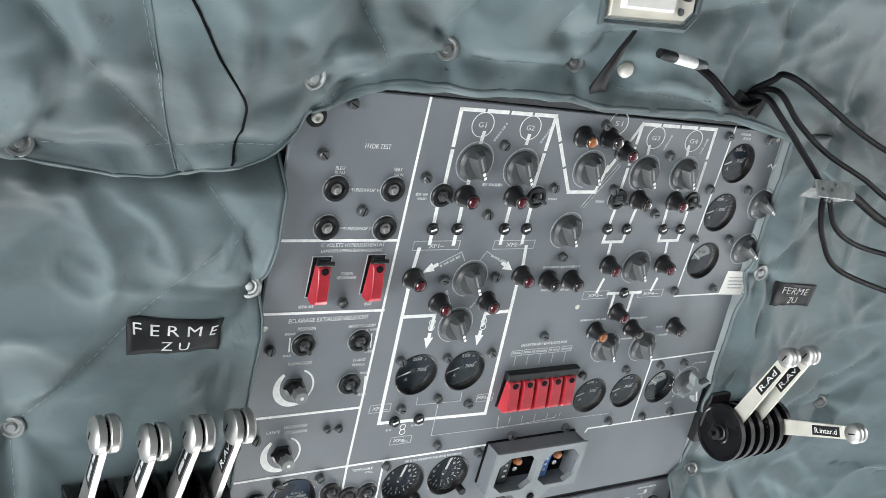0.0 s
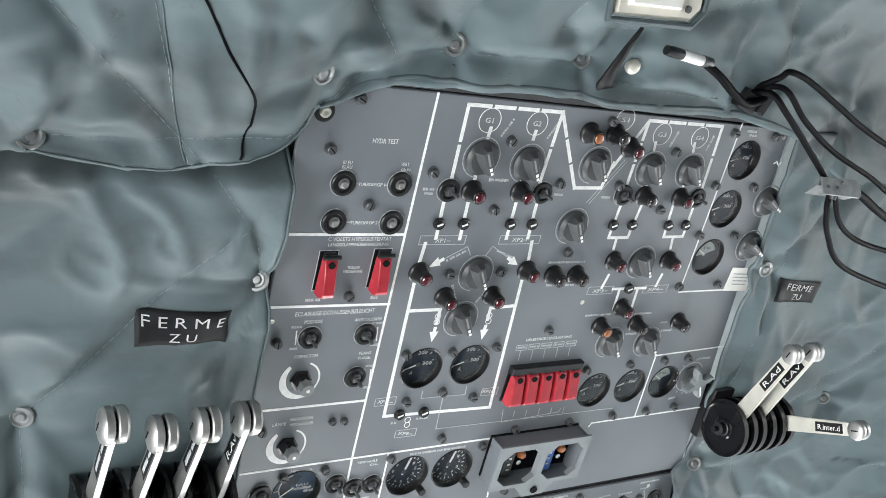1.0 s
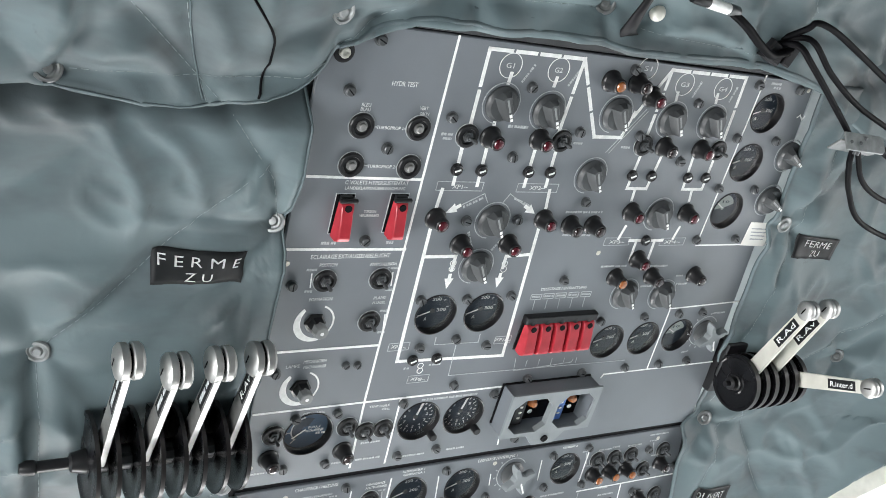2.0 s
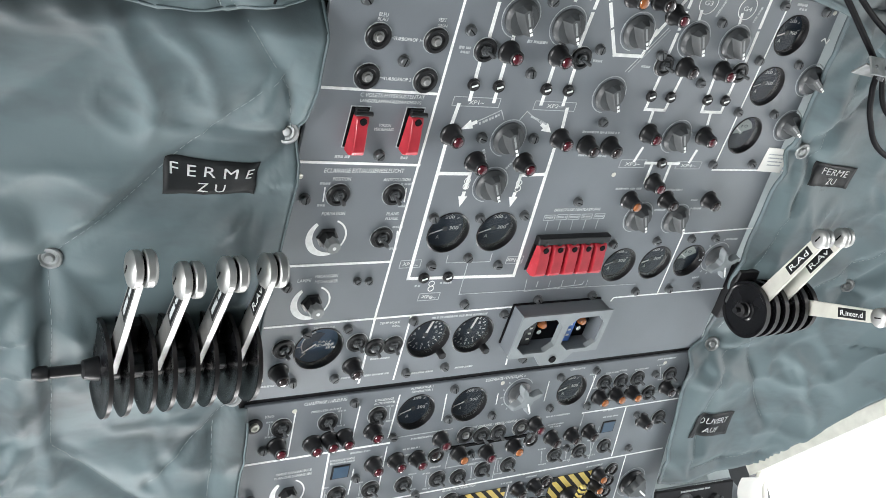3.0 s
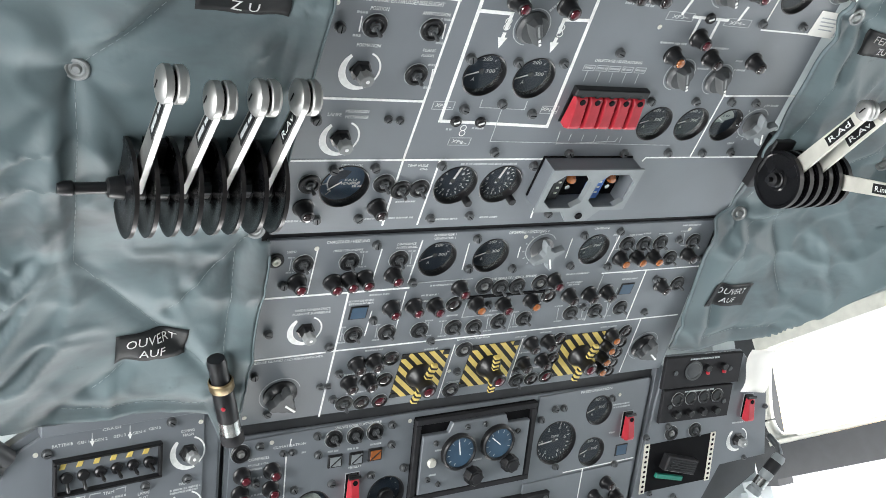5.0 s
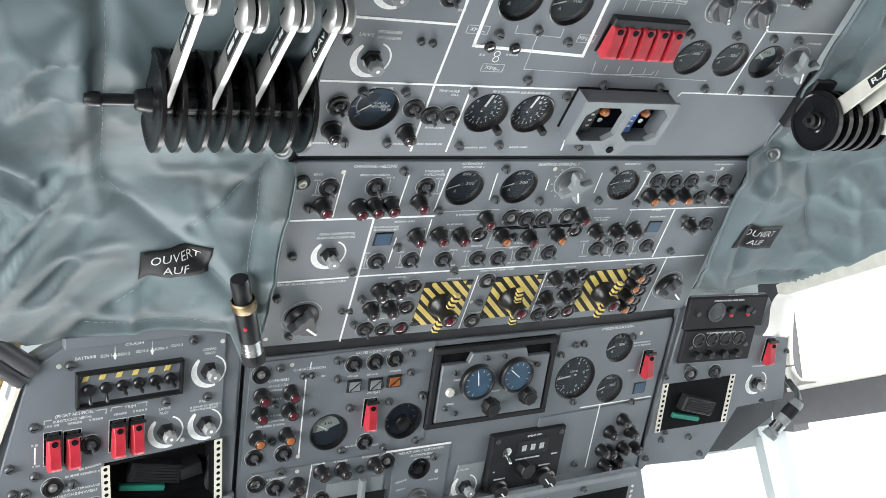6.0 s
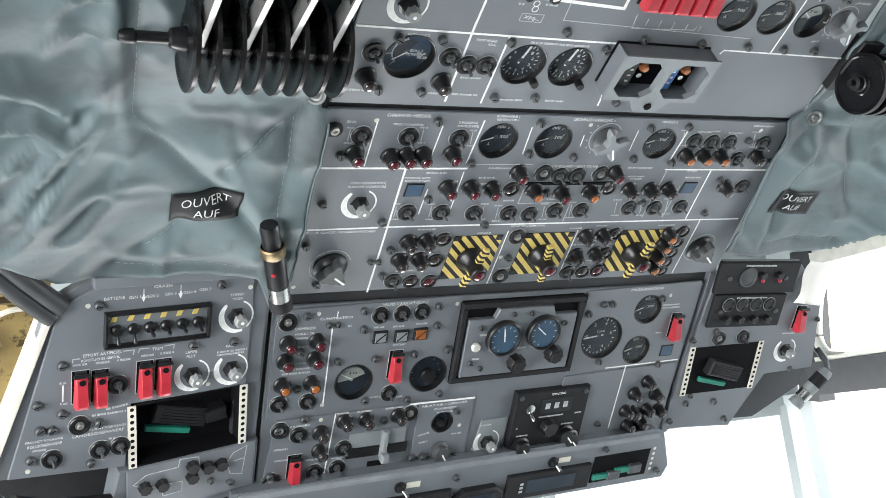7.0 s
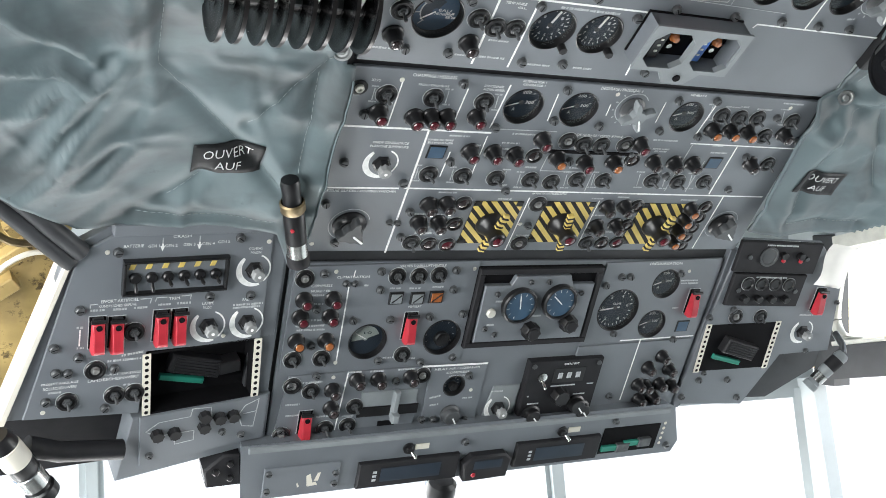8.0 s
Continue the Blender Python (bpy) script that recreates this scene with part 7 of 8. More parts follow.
def lever(parent, x, foot, knob, bar_mat, text, size=1.0):
    """A flat bar from the axle to a slotted round knob; foot and knob are (y, z) in the face's plane."""
    f, k = Vector(foot), Vector(knob)
    d = k - f
    ang = math.degrees(math.atan2(d.y, d.x))
    n = d.length
    m = Matrix.Translation((x * M, f.x * M, f.y * M)) @ Matrix.Rotation(radians(ang), 4, "X") @ Matrix.Rotation(radians(90), 4, "Z")
    bar = Shape().prism([(8 * M, -11 * M), ((n - 10) * M, -8.5 * M), ((n - 10) * M, 8.5 * M), (8 * M, 11 * M)], -3 * M, 3 * M, 0, None, 0.0008)
    # local x runs along the bar, y across it and z along the axle
    frame_m = Matrix(((0, 0, 1, 0), (1, 0, 0, 0), (0, 1, 0, 0), (0, 0, 0, 1)))
    m = Matrix.Translation((x * M, f.x * M, f.y * M)) @ Matrix.Rotation(radians(ang), 4, "X") @ frame_m
    ob = obj("control_lever", bar.mesh("lever_bar", bar_mat), parent, m=m, label="flat metal lever with a round knob")
    kn = Shape()
    for s in (-1, 1):
        kn.lathe([(r * size * M, s * z * size * M) for r, z in ((0, 1.2), (14.5, 1.2), (16, 2.4), (16, 8), (14, 10.5), (9, 12), (0, 12.4))], 30, 0, Matrix.Translation((n * M, 0, 0)))
    kn.lathe([(0, -2 * M), (11 * M, -2 * M), (11 * M, 2 * M), (0, 2 * M)], 20, 1, Matrix.Translation((n * M, 0, 0)))
    kn.box((n - 5) * M, (n + 5) * M, -0.8 * M, 0.8 * M, -12.7 * size * M, -12.3 * size * M, 1)
    obj("lever_knob", kn.mesh("lever_knob", [LEVER, DARK]), ob)
    tape = Shape().box((n * 0.56) * M, (n - 22) * M, -6.5 * M, 6.5 * M, -3.5 * M, -3.05 * M)
    tp = obj("tape_strip", tape.mesh("tape_strip", TAPE), ob)
    cx = (n * 0.56 + n - 22) / 2
    flip = Matrix.Translation((cx * M, 0, -3.6 * M)) @ Matrix.Rotation(math.pi, 4, "X")
    span = (n - 22 - n * 0.56) * 0.8
    if text:
        obj("lettering", lettering(text, 7, span, WHITE), tp, m=flip)
    else:
        obj("small_lettering", Shape().box(-span / 2 * M, span * 0.1 * M, -2.4 * M, 2.4 * M, 0, 0.2 * M).box(span * 0.2 * M, span / 2 * M, -2 * M, 2 * M, 0, 0.2 * M).mesh("small_lettering", FAINT), tp, m=flip)
    return ob


def disc(parent, x, y, z, r, thick, hollow=False):
    rim = ((0, -thick), (r * 0.35, -thick), (r * 0.40, -thick * 0.6), (r * 0.86, -thick * 0.6), (r * 0.9, -thick), (r, -thick * 0.9), (r, thick * 0.9), (r * 0.9, thick), (0, thick))
    me = shared(("disc", r, thick), lambda: Shape().lathe([(a * M, b * M) for a, b in rim], 44, 0, Matrix.Rotation(radians(90), 4, "Y"), slots=[0, 0, 0, 0, 0, 1, 0, 0]).mesh("quadrant_disc", [SATIN, WORN], 30))
    return obj("quadrant_disc", me, parent, (x * M, y * M, z * M))


def left_quadrant():
    top = new("lever_quadrant")
    top.matrix_world = FACE_1
    tagged(top, "black lever quadrant with four polished metal levers", "lever quadrant")
    s = Shape().box(-304 * M, -150 * M, -38 * M, 48 * M, -6 * M, 8 * M, 0, None, 0.002)
    obj("base_block", s.mesh("base_block", BLACK), top)
    axle = [(-358, 4.5), (-352, 7), (-345, 7), (-343, 5.5), (-316, 5.5), (-314, 9), (-300, 12), (-150, 12), (-146, 8)]
    obj("axle", Shape().lathe([(0, -358 * M)] + [(r * M, a * M) for a, r in axle] + [(0, -146 * M)], 22, 0, Matrix.Translation((0, 0, 38 * M)) @ Matrix.Rotation(radians(90), 4, "Y")).mesh("axle", BLACK), top)
    for x in (-299, -281, -260, -242, -221, -203, -181, -160):
        disc(top, x, 0, 38, 47, 2.2)
    for x in (-270, -231, -192):
        obj("spacer", Shape().box((x - 9) * M, (x + 9) * M, -34 * M, 36 * M, 6 * M, 22 * M, 0, None, 0.002).mesh("spacer", BLACK), top)
        obj("pivot_bolt", turned("pivot_bolt", ((7, -8), (7, 8), (0, 8.5)), STUD, 6), top, (x * M, 4 * M, 46 * M), (0, 90, 0))
    for x, y, z, text in ((-290, 150, 90, ""), (-250, 139, 94, ""), (-212, 141, 92, ""), (-170, 134, 80, "R.Av")):
        lever(top, x, (0, 40), (y, z), LEVER, text)


def right_quadrant():
    top = new("lever_quadrant")
    top.matrix_world = FACE_1
    tagged(top, "black lever quadrant with three cream metal levers", "lever quadrant")
    obj("base_block", Shape().box(546 * M, 652 * M, -40 * M, 40 * M, -10 * M, 14 * M, 0, None, 0.002).mesh("base_block", BLACK), top)
    obj("axle", Shape().lathe([(0, 528 * M), (4 * M, 528 * M), (4 * M, 536 * M), (9 * M, 537 * M), (9 * M, 545 * M), (16 * M, 548 * M), (16 * M, 655 * M), (0, 656 * M)], 20, 0, Matrix.Translation((0, 0, 45 * M)) @ Matrix.Rotation(radians(90), 4, "Y")).mesh("axle", BLACK), top)
    for x in (550, 569, 587, 607, 627, 649):
        disc(top, x, 0, 45, 39 if x < 640 else 37, 4.2)
    for x, y, z, text in ((559, 146, 89, "R.Ad"), (597, 147, 90, "R.Av"), (639, 75, 169, "R.inter.d")):
        lever(top, x, (0, 45), (y, z), ALU, text, 0.8)


left_quadrant()
right_quadrant()

# ---- lamps, leads and clip ----


def axis_frame(a, b):
    a, b = Vector(a), Vector(b)
    return Matrix.Translation(a) @ (b - a).to_track_quat("Z", "Y").to_matrix().to_4x4(), (b - a).length


def map_lamp():
    """A small black torch-shaped map lamp in a socket beside the second panel."""
    m, n = axis_frame((-0.174, -0.146, 0.034), (-0.143, -0.258, 0.050))
    top = new("map_lamp")
    top.matrix_world = FACE_2 @ m
    tagged(top, "black tubular map lamp with brass and steel rings", "lamp")
    k = n / 0.118
    obj("lamp_body", Shape().lathe([(0, 0.010 * k), (0.0108, 0.010 * k), (0.0108, 0.030 * k), (0.0126, 0.034 * k), (0.0126, 0.084 * k), (0, 0.084 * k)], 26).mesh("lamp_body", BLACK), top)
    obj("brass_ring", Shape().lathe([(0.0130, 0.024 * k), (0.0146, 0.026 * k), (0.0146, 0.036 * k), (0.0132, 0.038 * k), (0.013, 0.038 * k)], 26).mesh("brass_ring", NT["brass"]), top, label="worn brass ring")
    obj("steel_collar", Shape().lathe([(0.0118, 0.082 * k), (0.0126, 0.083 * k), (0.0128, 0.103 * k), (0.0118, 0.104 * k)], 26).mesh("steel_collar", STEEL), top)
    obj("lamp_head", Shape().lathe([(0.0122, 0.103 * k), (0.0140, 0.106 * k), (0.0140, 0.118 * k), (0.0115, 0.119 * k), (0.0115, 0.112 * k), (0, 0.112 * k)], 26).mesh("lamp_head", MATT), top)
    obj("red_button", turned("red_button", ((2.6, 0), (2.2, 2), (0, 2.4)), RED, 12), top, (-0.005, 0.0113, 0.058 * k), (-90, 0, 0))
    obj("socket", Shape().lathe([(0, -0.006), (0.010, -0.006), (0.0115, 0.0), (0.0105, 0.014), (0, 0.014)], 20).mesh("socket", BLACK), top)


material("brass", (0.20, 0.155, 0.09), 0.45, metal=0.9, vary=0.3, scale=80)
map_lamp()


def on_face(place, pts):
    return [place @ Vector((a * M, b * M, c * M)) for a, b, c in pts]


def lead(name, pts, radius, label, mat=RUBBER):
    return tagged(new(name, Shape().tube(spline(on_face(FACE_1, pts), 10), radius, 10).mesh(name, mat, 60)), label, "cable")


lead("cable", [(380, 462, 20), (391, 486, 44), (396, 495, 50), (427, 489, 52), (487, 467, 52), (555, 441, 52), (631, 417, 54), (743, 387, 60), (840, 356, 80)], 0.0036, "black rubber lead looped from the ceiling")
lead("cable", [(378, 462, 26), (388, 467, 46), (413, 450, 52), (477, 407, 54), (528, 367, 60), (543, 338, 60), (574, 299, 56), (634, 253, 54), (769, 214, 56), (860, 198, 80)], 0.0036, "black rubber lead hanging beside the panel")
lead("cable", [(384, 468, 26), (402, 475, 48), (451, 442, 52), (520, 409, 52), (609, 379, 54), (674, 353, 56), (800, 305, 80)], 0.0034, "black rubber lead hanging beside the panel")
lead("cable", [(544, 360, 60), (584, 317, 58), (641, 291, 56), (722, 274, 58), (825, 263, 80)], 0.0034, "black rubber lead hanging beside the panel")
lead("cable", [(574, 364, 62), (602, 355, 60), (647, 336, 58), (691, 320, 58), (800, 286, 80)], 0.0055, "thick black lead with a moulded grip")
lead("cable", [(272, 492, 44), (296, 481, 48), (330, 463, 46), (362, 452, 40), (392, 458, 34)], 0.0045, "black rubber lead with a white banded plug")


def plug():
    m, n = axis_frame((0.221, 0.499, 0.042), (0.275, 0.493, 0.044))
    top = new("cable_plug")
    top.matrix_world = FACE_1 @ m @ Matrix.Diagonal((0.75, 0.75, 1, 1))
    tagged(top, "black cable plug with a white band", "cable plug")
    obj("plug_body", Shape().lathe([(0, -0.004), (0.0065, -0.004), (0.0075, 0.002), (0.0075, 0.016), (0.0068, 0.018), (0.0068, n), (0, n)], 18).mesh("plug_body", BLACK), top)
    obj("white_band", Shape().lathe([(0.0070, 0.018), (0.0076, 0.019), (0.0076, 0.046), (0.0070, 0.047)], 18).mesh("white_band", WHITE), top)
    obj("collar", Shape().lathe([(0.0070, 0.047), (0.0080, 0.048), (0.0074, 0.060), (0.0060, 0.062)], 18).mesh("collar", STUD), top)


plug()


def cable_clamp():
    top = new("cable_clip")
    top.matrix_world = FACE_1 @ pose(0.537, 0.366, 0.066, 0, 0, -4)
    tagged(top, "shiny steel spring clip gripping the leads", "clip")
    for s in (1, -1):
        jaw = Shape().prism([(-40 * M, -10 * M), (34 * M, -11 * M), (40 * M, -7 * M), (40 * M, 8 * M), (34 * M, 11 * M), (-40 * M, 11 * M)], 0, 2.2 * M, 0, None, 0.0006)
        obj("jaw", jaw.mesh("jaw", NT["dull_nickel"]), top, (0, 0.004 * s, 0.004 * s), (-38 * s, 3 * s, 0))
    obj("spring_pin", Shape().lathe([(0, -0.012), (0.004, -0.012), (0.004, 0.012), (0, 0.012)], 14, 0, Matrix.Rotation(radians(90), 4, "X")).mesh("spring_pin", STUD), top)
    for x in (-0.030, -0.012):
        obj("rivet", turned("rivet_s", ((2.4, 0), (2, 1.4), (0, 1.8)), STUD, 10), top, (x, 0.005, 0.0075), (-38, 3, 0))


cable_clamp()


def wall_bracket():
    top = tagged(new("cable_bracket", Shape().box(-15 * M, 12 * M, -11 * M, 11 * M, -20 * M, 12 * M, 0, None, 0.003).box(14 * M, 26 * M, -5 * M, 24 * M, 6 * M, 14 * M, 0, None, 0.002).mesh("cable_bracket", MATT)), "black cable bracket on the ceiling liner", "bracket")
    top.matrix_world = FACE_1 @ pose(0.376, 0.452, 0.022, 0, 0, -20)


wall_bracket()


def ceiling_lamp():
    """A cream oblong cabin light set in the liner."""
    top = new("ceiling_light")
    top.matrix_world = FACE_1 @ pose(0.186, 0.566, 0.034, -8, 0, 2) @ Matrix.Diagonal((0.68, 0.74, 0.8, 1))
    tagged(top, "cream rectangular cabin light with a clear cover", "light")
    obj("light_base", Shape().prism([(-80 * M, -52 * M), (62 * M, -52 * M), (80 * M, -36 * M), (80 * M, 52 * M), (-80 * M, 52 * M)], -0.02, 0.012, 0, None, 0.006).mesh("light_base", CREAM), top)
    obj("light_cover", Shape().box(-62 * M, 34 * M, -38 * M, 44 * M, 0.012, 0.020, 0, None, 0.005).mesh("light_cover", PAPER), top)
    obj("catch", Shape().lathe([(0.010, 0.010), (0.010, 0.018), (0.006, 0.021), (0, 0.021)], 20).mesh("catch", BLACK), top, (0.056, -0.012, 0))
    obj("catch_screw", turned("catch_screw", ((5, 0), (5, 3), (0, 3.4)), STUD, 14), top, (0.050, -0.036, 0.012))
    obj("cloth_rim", Shape().tube([Vector(p) for p in ((-0.088, 0.06, 0.008), (-0.088, -0.058, 0.008), (0.066, -0.058, 0.008), (0.088, -0.038, 0.008), (0.088, 0.06, 0.008))], 0.005, 8).mesh("cloth_rim", HEM), top)


ceiling_lamp()


def strap():
    """A black tapered strap from the light down behind the panel's edge."""
    pts = [(186, 516, 34), (176, 496, 34), (166, 472, 34), (168, 454, 26), (186, 441, 12)]
    wide = [1.5, 4, 6, 9, 12]
    s, verts, n = Shape(), [], len(pts)
    for (a, b, c), w in zip(pts, wide):
        verts += [((a - w) * M, (b - w * 0.2) * M, c * M), ((a + w) * M, (b + w * 0.2) * M, c * M)]
    ob = tagged(new("strap", s.add(verts, [(2 * j, 2 * j + 1, 2 * j + 3, 2 * j + 2) for j in range(n - 1)]).mesh("strap", MATT, 60)), "black strap hanging over the panel edge", "strap")
    ob.modifiers.new("thickness", "SOLIDIFY").thickness = 0.003
    ob.matrix_world = FACE_1


strap()
cap = obj("plastic_cap", turned("plastic_cap", ((8, 0), (8.5, 3), (7, 6), (4, 8), (0, 8.5)), ALU, 20), None, m=surface_frame(on_top, 0.202, -0.474))
tagged(cap, "cream plastic cap on the liner", "cap")

# ---- radio shelf under the front panel ----


def radio_shelf():
    top = new("radio_shelf")
    top.matrix_world = FACE_3
    tagged(top, "grey shelf with two radio heads and an empty bay", "radio shelf")
    s = Shape().prism([(-168 * M, -274 * M), (-160 * M, -362 * M), (574 * M, -364 * M), (580 * M, -345 * M), (552 * M, -276 * M), (540 * M, -270 * M)][::-1], -70 * M, 20 * M, 0, None, 0.004)
    obj("shelf_body", s.mesh("shelf_body", PANEL), top)
    obj("front_lip", Shape().box(-160 * M, 546 * M, -284 * M, -274 * M, 18 * M, 24 * M, 0, None, 0.002).mesh("front_lip", GREY), top)
    obj("blank_plate", Shape().box(-134 * M, -24 * M, -360 * M, -312 * M, 20 * M, 23 * M, 0, None, 0.001).mesh("blank_plate", PANEL), top)
    chip = Shape()
    for x, y, w, h, a in ((-68, -338, 9, 20, 12), (-56, -334, 6, 16, -14), (-84, -345, 3, 8, 20), (-62, -346, 14, 6, 4)):
        m = Matrix.Translation((x * M, y * M, 23 * M)) @ Matrix.Rotation(radians(a), 4, "Z")
        chip.prism([(-w / 2 * M, -h / 2 * M), (w / 2 * M, -h / 2.6 * M), (w / 3 * M, h / 2 * M), (-w / 3 * M, h / 2.4 * M)], 0, 0.3 * M, 0, m)
    obj("paint_chip", chip.mesh("paint_chip", CREAM), top)
    for x0, x1, y0, y1, mat in ((4, 164, -362, -318, MATT), (262, 416, -356, -312, MATT)):
        r = obj("radio_head", Shape().box(x0 * M, x1 * M, y0 * M, y1 * M, 18 * M, 28 * M, 0, None, 0.002).mesh("radio_head", mat), top)
        obj("display", Shape().box((x0 + 34) * M, (x1 - 30) * M, (y0 + 10) * M, (y1 - 10) * M, 28 * M, 28.6 * M).mesh("display", DIAL), r)
        for k in range(3):
            obj("key_mark", Shape().box((x0 + 22) * M, (x0 + 28) * M, (y0 + 12 + 7 * k) * M, (y0 + 16 + 7 * k) * M, 28 * M, 28.4 * M).mesh("key_mark", FAINT), r)
    box = obj("centre_box", Shape().prism([(176 * M, -368 * M), (250 * M, -366 * M), (252 * M, -332 * M), (240 * M, -322 * M), (184 * M, -322 * M), (170 * M, -336 * M)], 16 * M, 34 * M, 0, None, 0.003).mesh("centre_box", MATT), top)
    obj("display", Shape().box(188 * M, 236 * M, -345 * M, -330 * M, 34 * M, 34.5 * M).mesh("display", DIAL), box)
    obj("red_lamp", turned("red_lamp_s", ((4, 0), (3, 2), (0, 3)), RED, 10), box, (0.190, -0.355, 0.034))
    # flat black sheet on the shelf front paints the open bay's shade
    bay = obj("shade_painted_bay", Shape().box(424 * M, 536 * M, -354 * M, -304 * M, 19 * M, 21 * M).mesh("shade_painted_bay", DARK), top)
    for x, y in ((448, -342), (490, -336)):
        obj("connector", Shape().box((x - 22) * M, (x + 22) * M, (y - 5) * M, (y + 5) * M, 21 * M, 26 * M, 0, None, 0.001).mesh("connector", GREEN), bay)
        obj("connector_shell", Shape().box((x + 6) * M, (x + 30) * M, (y - 8) * M, (y + 8) * M, 21 * M, 28 * M, 0, None, 0.001).mesh("connector_shell", STUD), bay)
    for k in range(5):
        obj("rail_hole", turned("rail_hole", ((3, 0), (3, 0.4), (0, 0.4)), CREAM, 8), top, (0.545, -0.345 + 0.010 * k, 0.0205))
    for x, y in ((79, -302), (342, -300)):
        b = obj("toggle_switch", turned("shelf_switch", ((9, 0), (9, 3), (5, 4), (5, 8), (0, 8)), BLACK, 18), top, (x * M, y * M, 0.02))
        obj("switch_lever", turned("shelf_lever", ((2, 6), (3, 16), (2, 19), (0, 19)), STEEL, 12), b, (0, 0, 0), (25, 25, 0))
        obj("name_plate", Shape().box(10 * M, 32 * M, -3 * M, 6 * M, 0.5 * M, 2 * M).mesh("name_plate", CREAM), b)
    for x, y in ((-30, -330), (-30, -348), (-128, -320), (-128, -350), (560, -350), (170, -300), (440, -290)):
        obj("fastener_stud", CACHE[("stud", 5.0, 6.0)], top, (x * M, y * M, 0.021))


radio_shelf()


def lower_side_panel():
    """A fuel selector plate with the outline of the aircraft."""
    top = new("fuel_panel")
    top.matrix_world = FACE_4 @ pose(0, 0, 0.018, 4, 0, 2)
    tagged(top, "grey panel with white aircraft outline and black knobs", "control panel")
    obj("panel_plate", Shape().prism([(-172 * M, -282 * M), (-8 * M, -268 * M), (-8 * M, -196 * M), (-174 * M, -202 * M)], -0.004, 0, 0, None, 0.001).mesh("panel_plate", PANEL), top)
    obj("panel_box", Shape().prism([(-200 * M, -306 * M), (-2 * M, -284 * M), (-2 * M, -200 * M), (-182 * M, -206 * M)], -0.05, -0.006, 0, None, 0.002).mesh("panel_box", PANEL), top)
    for pts in ([(-166, -226), (-150, -214), (-110, -212), (-108, -200), (-84, -202), (-82, -216)], [(-166, -226), (-150, -236), (-104, -236), (-104, -252), (-128, -254), (-130, -240)], [(-46, -222), (-38, -208), (-20, -200), (-24, -246), (-40, -242), (-46, -222)], [(-40, -222), (-22, -220)]):
        line(top, 1.1, *pts)
    for x, y in ((-152, -232), (-130, -233), (-92, -214), (-92, -231), (-72, -220), (-54, -220)):
        k = put(top, "selector_knob", lobed_knob(), x, y, 0)
        k.scale = (0.62, 0.62, 0.62)
    for x, y in ((-66, -246), (-160, -266), (-40, -256)):
        stud(top, x, y, 4.4, 5)


lower_side_panel()


def spot_lamp(place, a, b, label, r=0.017, body=BLACK, sleeve=CREAM):
    m, n = axis_frame(a, b)
    top = new("spot_lamp")
    top.matrix_world = place @ m
    tagged(top, label, "lamp")
    obj("lamp_body", Shape().lathe([(0, 0), (r * 0.8, 0), (r, 0.006), (r, n * 0.55), (r * 0.92, n * 0.58), (r * 0.92, n * 0.86), (r * 1.08, n * 0.88), (r * 1.08, n), (r * 0.8, n), (r * 0.7, n * 0.93), (0, n * 0.93)], 26).mesh("lamp_body", body), top)
    obj("lamp_sleeve", Shape().lathe([(r * 0.98, n * 0.16), (r * 1.05, n * 0.17), (r * 1.05, n * 0.42), (r * 0.98, n * 0.43)], 26).mesh("lamp_sleeve", sleeve), top)
    obj("steel_collar", Shape().lathe([(r * 0.9, n * 0.6), (r * 1.0, n * 0.61), (r * 1.0, n * 0.8), (r * 0.9, n * 0.81)], 26).mesh("steel_collar", STEEL), top)


spot_lamp(FACE_4, (-0.335, -0.180, 0.040), (-0.281, -0.272, 0.040), "black spot lamp with a cream paper sleeve")
spot_lamp(FACE_5, (0.300, -0.178, 0.010), (0.250, -0.246, 0.010), "grey and steel spot lamp beside the window", 0.012, GREY, MATT)
tagged(new("lamp_arm", Shape().tube(on_face(FACE_4, [(-300, -214, 20), (-262, -232, 16), (-188, -246, 10)]), 0.013, 14).mesh("lamp_arm", MATT)), "thick black lamp arm under the side panel", "lamp arm")
tagged(new("lamp_arm", Shape().tube(on_face(FACE_5, [(300, -178, 8), (303, -168, -4), (304, -160, -30)]), 0.006, 10).mesh("lamp_arm", STUD)), "short grey lamp bracket beside the window", "lamp arm")

# ---- open structure beyond the side panel ----


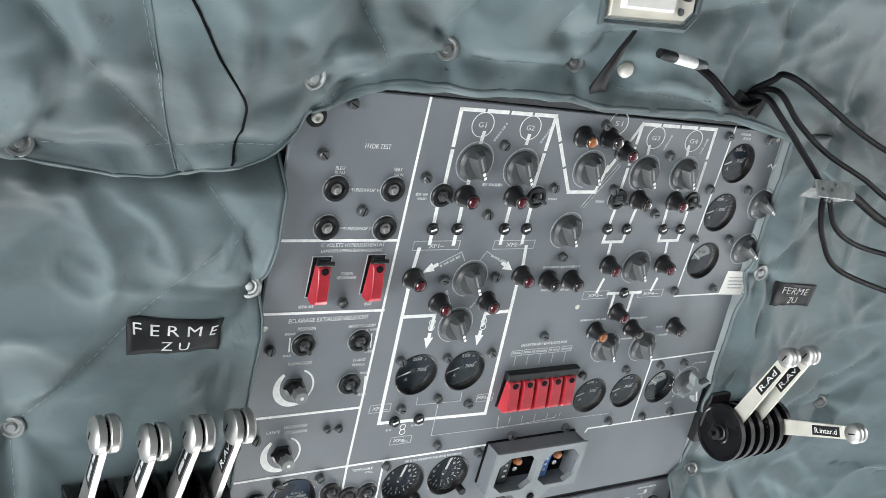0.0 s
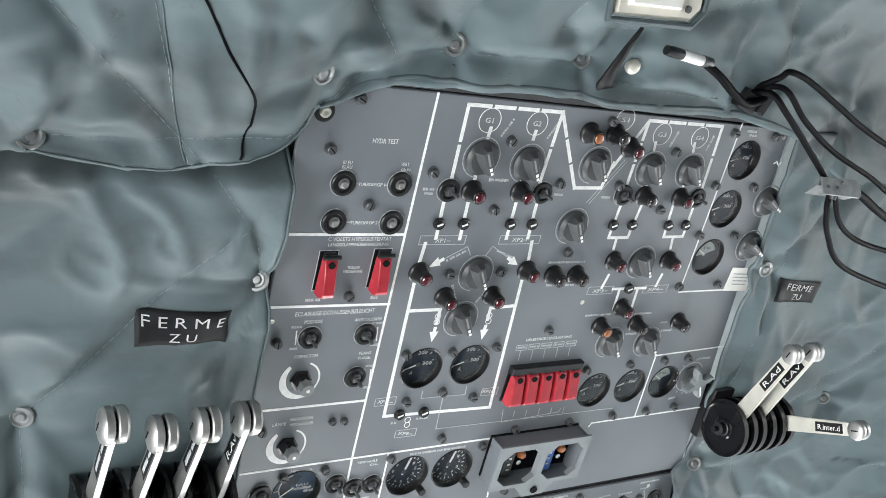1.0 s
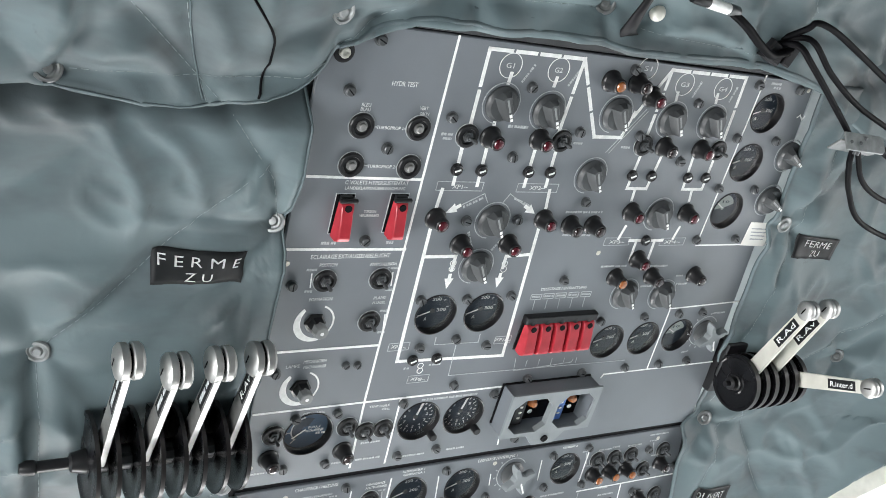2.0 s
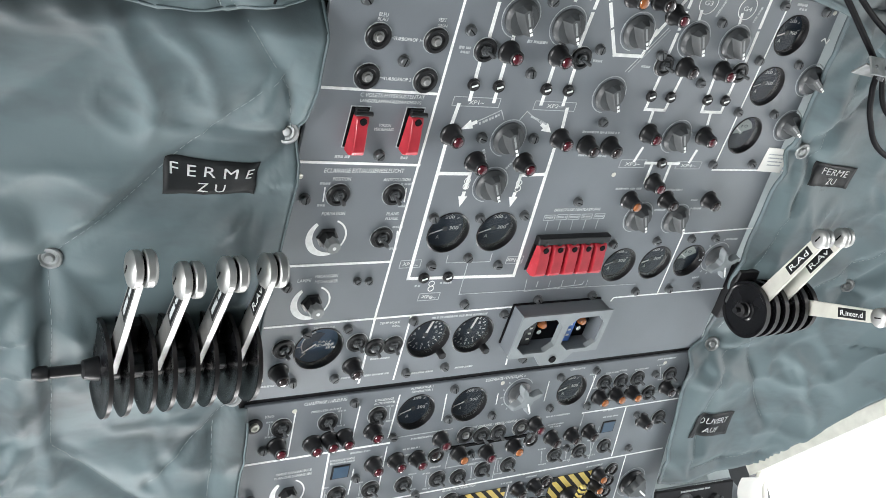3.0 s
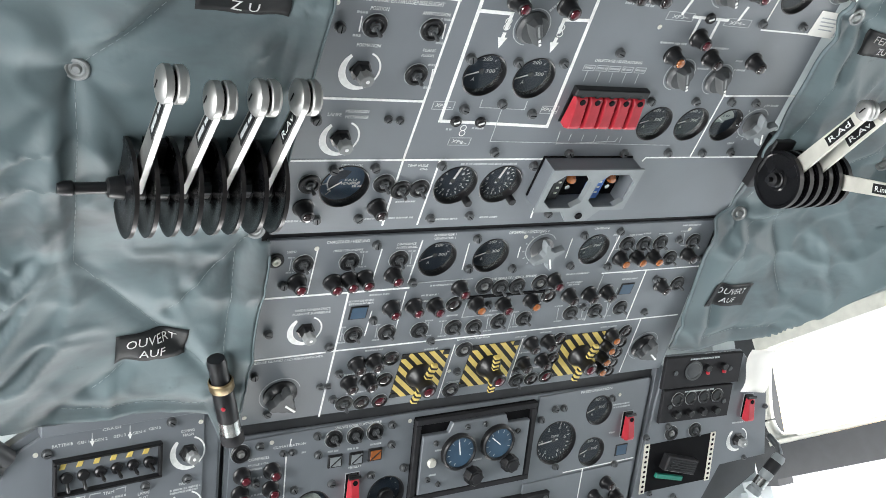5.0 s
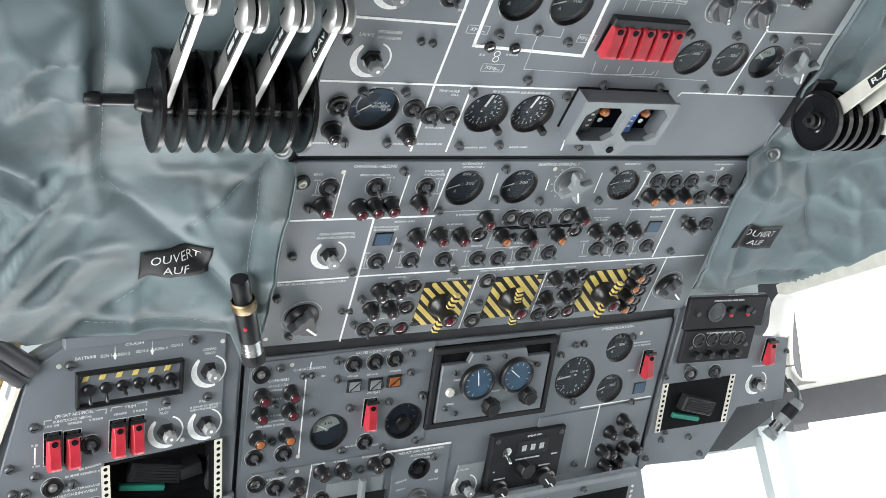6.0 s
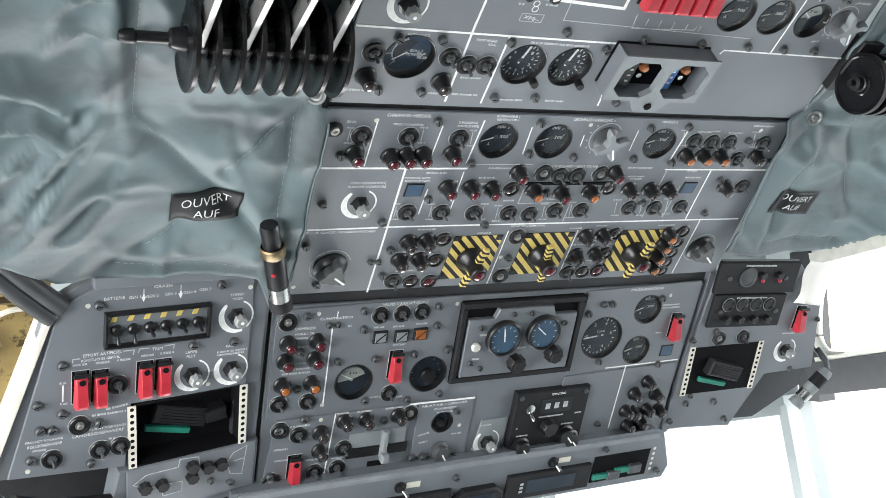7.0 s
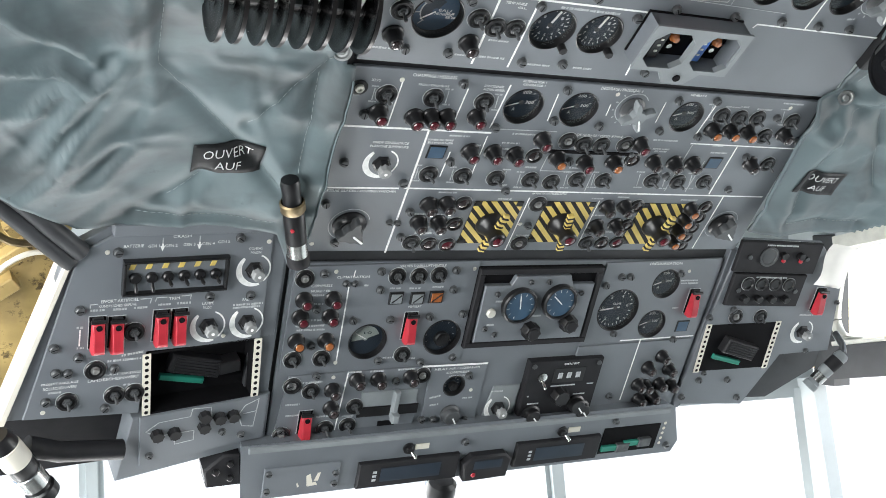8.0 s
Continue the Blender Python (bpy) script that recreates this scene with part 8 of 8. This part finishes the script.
def open_structure():
    s = Shape().prism([(-470 * M, -260 * M), (-300 * M, -200 * M), (-236 * M, 60 * M), (-300 * M, 190 * M), (-520 * M, 200 * M)], -0.075, -0.06)
    ob = tagged(new("wall_skin", s.mesh("wall_skin", PRIMER)), "bare yellow primed metal behind the side panel", "wall", kind="structure")
    ob.matrix_world = FACE_4
    rib = [((-372, 140, 6), (-318, 100, 6), (-276, 58, 4), (-244, 26, 0)), ((-380, 122, 2), (-326, 84, 2), (-284, 42, 0), (-254, 12, -4))]
    for pts in rib:
        t = tagged(new("window_trim", Shape().tube(spline(on_face(FACE_4, pts), 8), 0.011, 12).mesh("window_trim", PANEL_EDGE)), "dark grey curved trim beside the side panel", "trim", kind="structure")
    # cream colour stands in for sunlight along the panel's outer edge
    edge = Shape().prism([(-330 * M, -196 * M), (-322 * M, -196 * M), (-250 * M, 24 * M), (-256 * M, 26 * M)], -0.04, 0.002, 0, None, 0.001)
    e = tagged(new("sunlit_edge_strip", edge.mesh("sunlit_edge_strip", CREAM)), "cream painted edge strip of the side panel", "trim", kind="structure")
    e.matrix_world = FACE_4
    tagged(new("hose", Shape().tube(spline(on_face(FACE_4, [(-345, -60, -30), (-330, -14, -30), (-300, 10, -30), (-268, 12, -34)]), 10), 0.0032, 8).mesh("hose", CREAM)), "cream wire loop in the open structure", "cable")
    tagged(new("hose", Shape().tube(spline(on_face(FACE_4, [(-350, 60, -30), (-316, 30, -28), (-280, 24, -30), (-258, 26, -20)]), 10), 0.0045, 8).mesh("hose", NT["brass"])), "brass-coloured pipe in the open structure", "pipe")
    for x, y, w in ((-310, 0, 22), (-318, -40, 16), (-300, 40, 18)):
        b = tagged(new("structure_bracket", Shape().box(-w * M, w * M, -9 * M, 9 * M, -0.06, -0.04, 0, None, 0.002).mesh("structure_bracket", PRIMER)), "yellow primed metal bracket", "bracket", kind="structure")
        b.matrix_world = FACE_4 @ pose(x * M, y * M, 0, 0, 0, 35)


open_structure()

# added black block, painting the shadow below the left side panel
backing(FACE_4, [(-352, -300), (-40, -300), (-20, -190), (-330, -186)], -110, -40, MATT, "dark underside of the side console", "dark_filler")
# dark grey plate for the structural corner below the right side panel
backing(FACE_5, [(100, -300), (215, -300), (300, -238), (290, -150), (150, -170)], -110, -40, NT["dark_grey_edge"], "dark underside of the side console", "dark_filler")

# ---- window surrounds ----


def bar_between(name, a, b, wide, deep, mat, label):
    m, n = axis_frame(a, b)
    ob = tagged(new(name, Shape().box(-wide / 2, wide / 2, -deep / 2, deep / 2, 0, n, 0, None, 0.003).mesh(name, mat)), label, "window frame", kind="structure")
    ob.matrix_world = m
    return ob


bar_between("window_frame", (1.325, 0.80, 1.922), (1.325, -0.9, 1.925), 0.05, 0.03, ALU, "cream window frame rail")
bar_between("window_frame", (1.325, 0.87, 1.650), (1.325, -0.9, 1.645), 0.06, 0.075, PANEL_EDGE, "dark grey window sill rail")
bar_between("window_frame", (1.322, 0.84, 1.693), (1.322, -0.9, 1.690), 0.05, 0.010, ALU, "thin cream sill moulding")
corner = spline([(1.325, 0.70, 1.915), (1.325, 0.765, 1.912), (1.325, 0.800, 1.88), (1.325, 0.838, 1.78), (1.325, 0.842, 1.73), (1.325, 0.82, 1.700), (1.325, 0.77, 1.690)], 8)
tagged(new("window_frame", Shape().tube(corner, 0.013, 12).mesh("window_frame", ALU)), "rounded cream window corner frame", "window frame", kind="structure")
bar_between("window_frame", (1.345, 0.90, 1.60), (1.345, 0.845, 1.95), 0.05, 0.06, PANEL_EDGE, "dark grey window post")
bar_between("window_frame", (1.33, 0.95, 1.62), (1.33, 0.93, 0.95), 0.04, 0.05, FRAME_PAINT, "pale grey window post")

# ---- under the radio shelf ----


def standby_compass():
    """A small round compass hung under the shelf, of which the black head shows."""
    top = new("standby_compass")
    top.matrix_world = FACE_3 @ pose(0.154, -0.398, 0.012, 90, 0, 0)
    tagged(top, "small black compass head under the radio shelf", "compass")
    obj("compass_body", Shape().lathe([(0, -0.022), (0.016, -0.022), (0.022, -0.016), (0.024, 0.0), (0.022, 0.014), (0.014, 0.020), (0, 0.021)], 28).mesh("compass_body", BLACK), top)
    obj("hanger", Shape().box(-0.005, 0.005, -0.004, 0.004, 0.018, 0.040, 0, None, 0.001).mesh("hanger", MATT), top)
    for x in (-0.009, 0.009):
        obj("lens", Shape().box(x - 0.006, x + 0.006, -0.026, -0.020, -0.006, 0.008, 0, None, 0.001).mesh("lens", DIAL_BLUE), top)


standby_compass()


def shelf_bracket():
    top = new("shelf_bracket")
    top.matrix_world = FACE_3 @ pose(-0.190, -0.318, 0.004, 0, 0, 8)
    tagged(top, "black cast bracket at the radio shelf's end", "bracket")
    obj("bracket_arm", Shape().prism([(-0.022, -0.024), (0.026, -0.030), (0.026, 0.022), (0.004, 0.026), (-0.024, 0.006)], -0.03, 0.006, 0, None, 0.003).mesh("bracket_arm", MATT), top)
    for x, y in ((-0.008, 0.002), (0.010, -0.012), (0.012, 0.012)):
        obj("bolt", turned("bracket_bolt", ((5, 0), (5, 4), (3.5, 5), (0, 5)), BLACK, 6), top, (x, y, 0.006))


shelf_bracket()
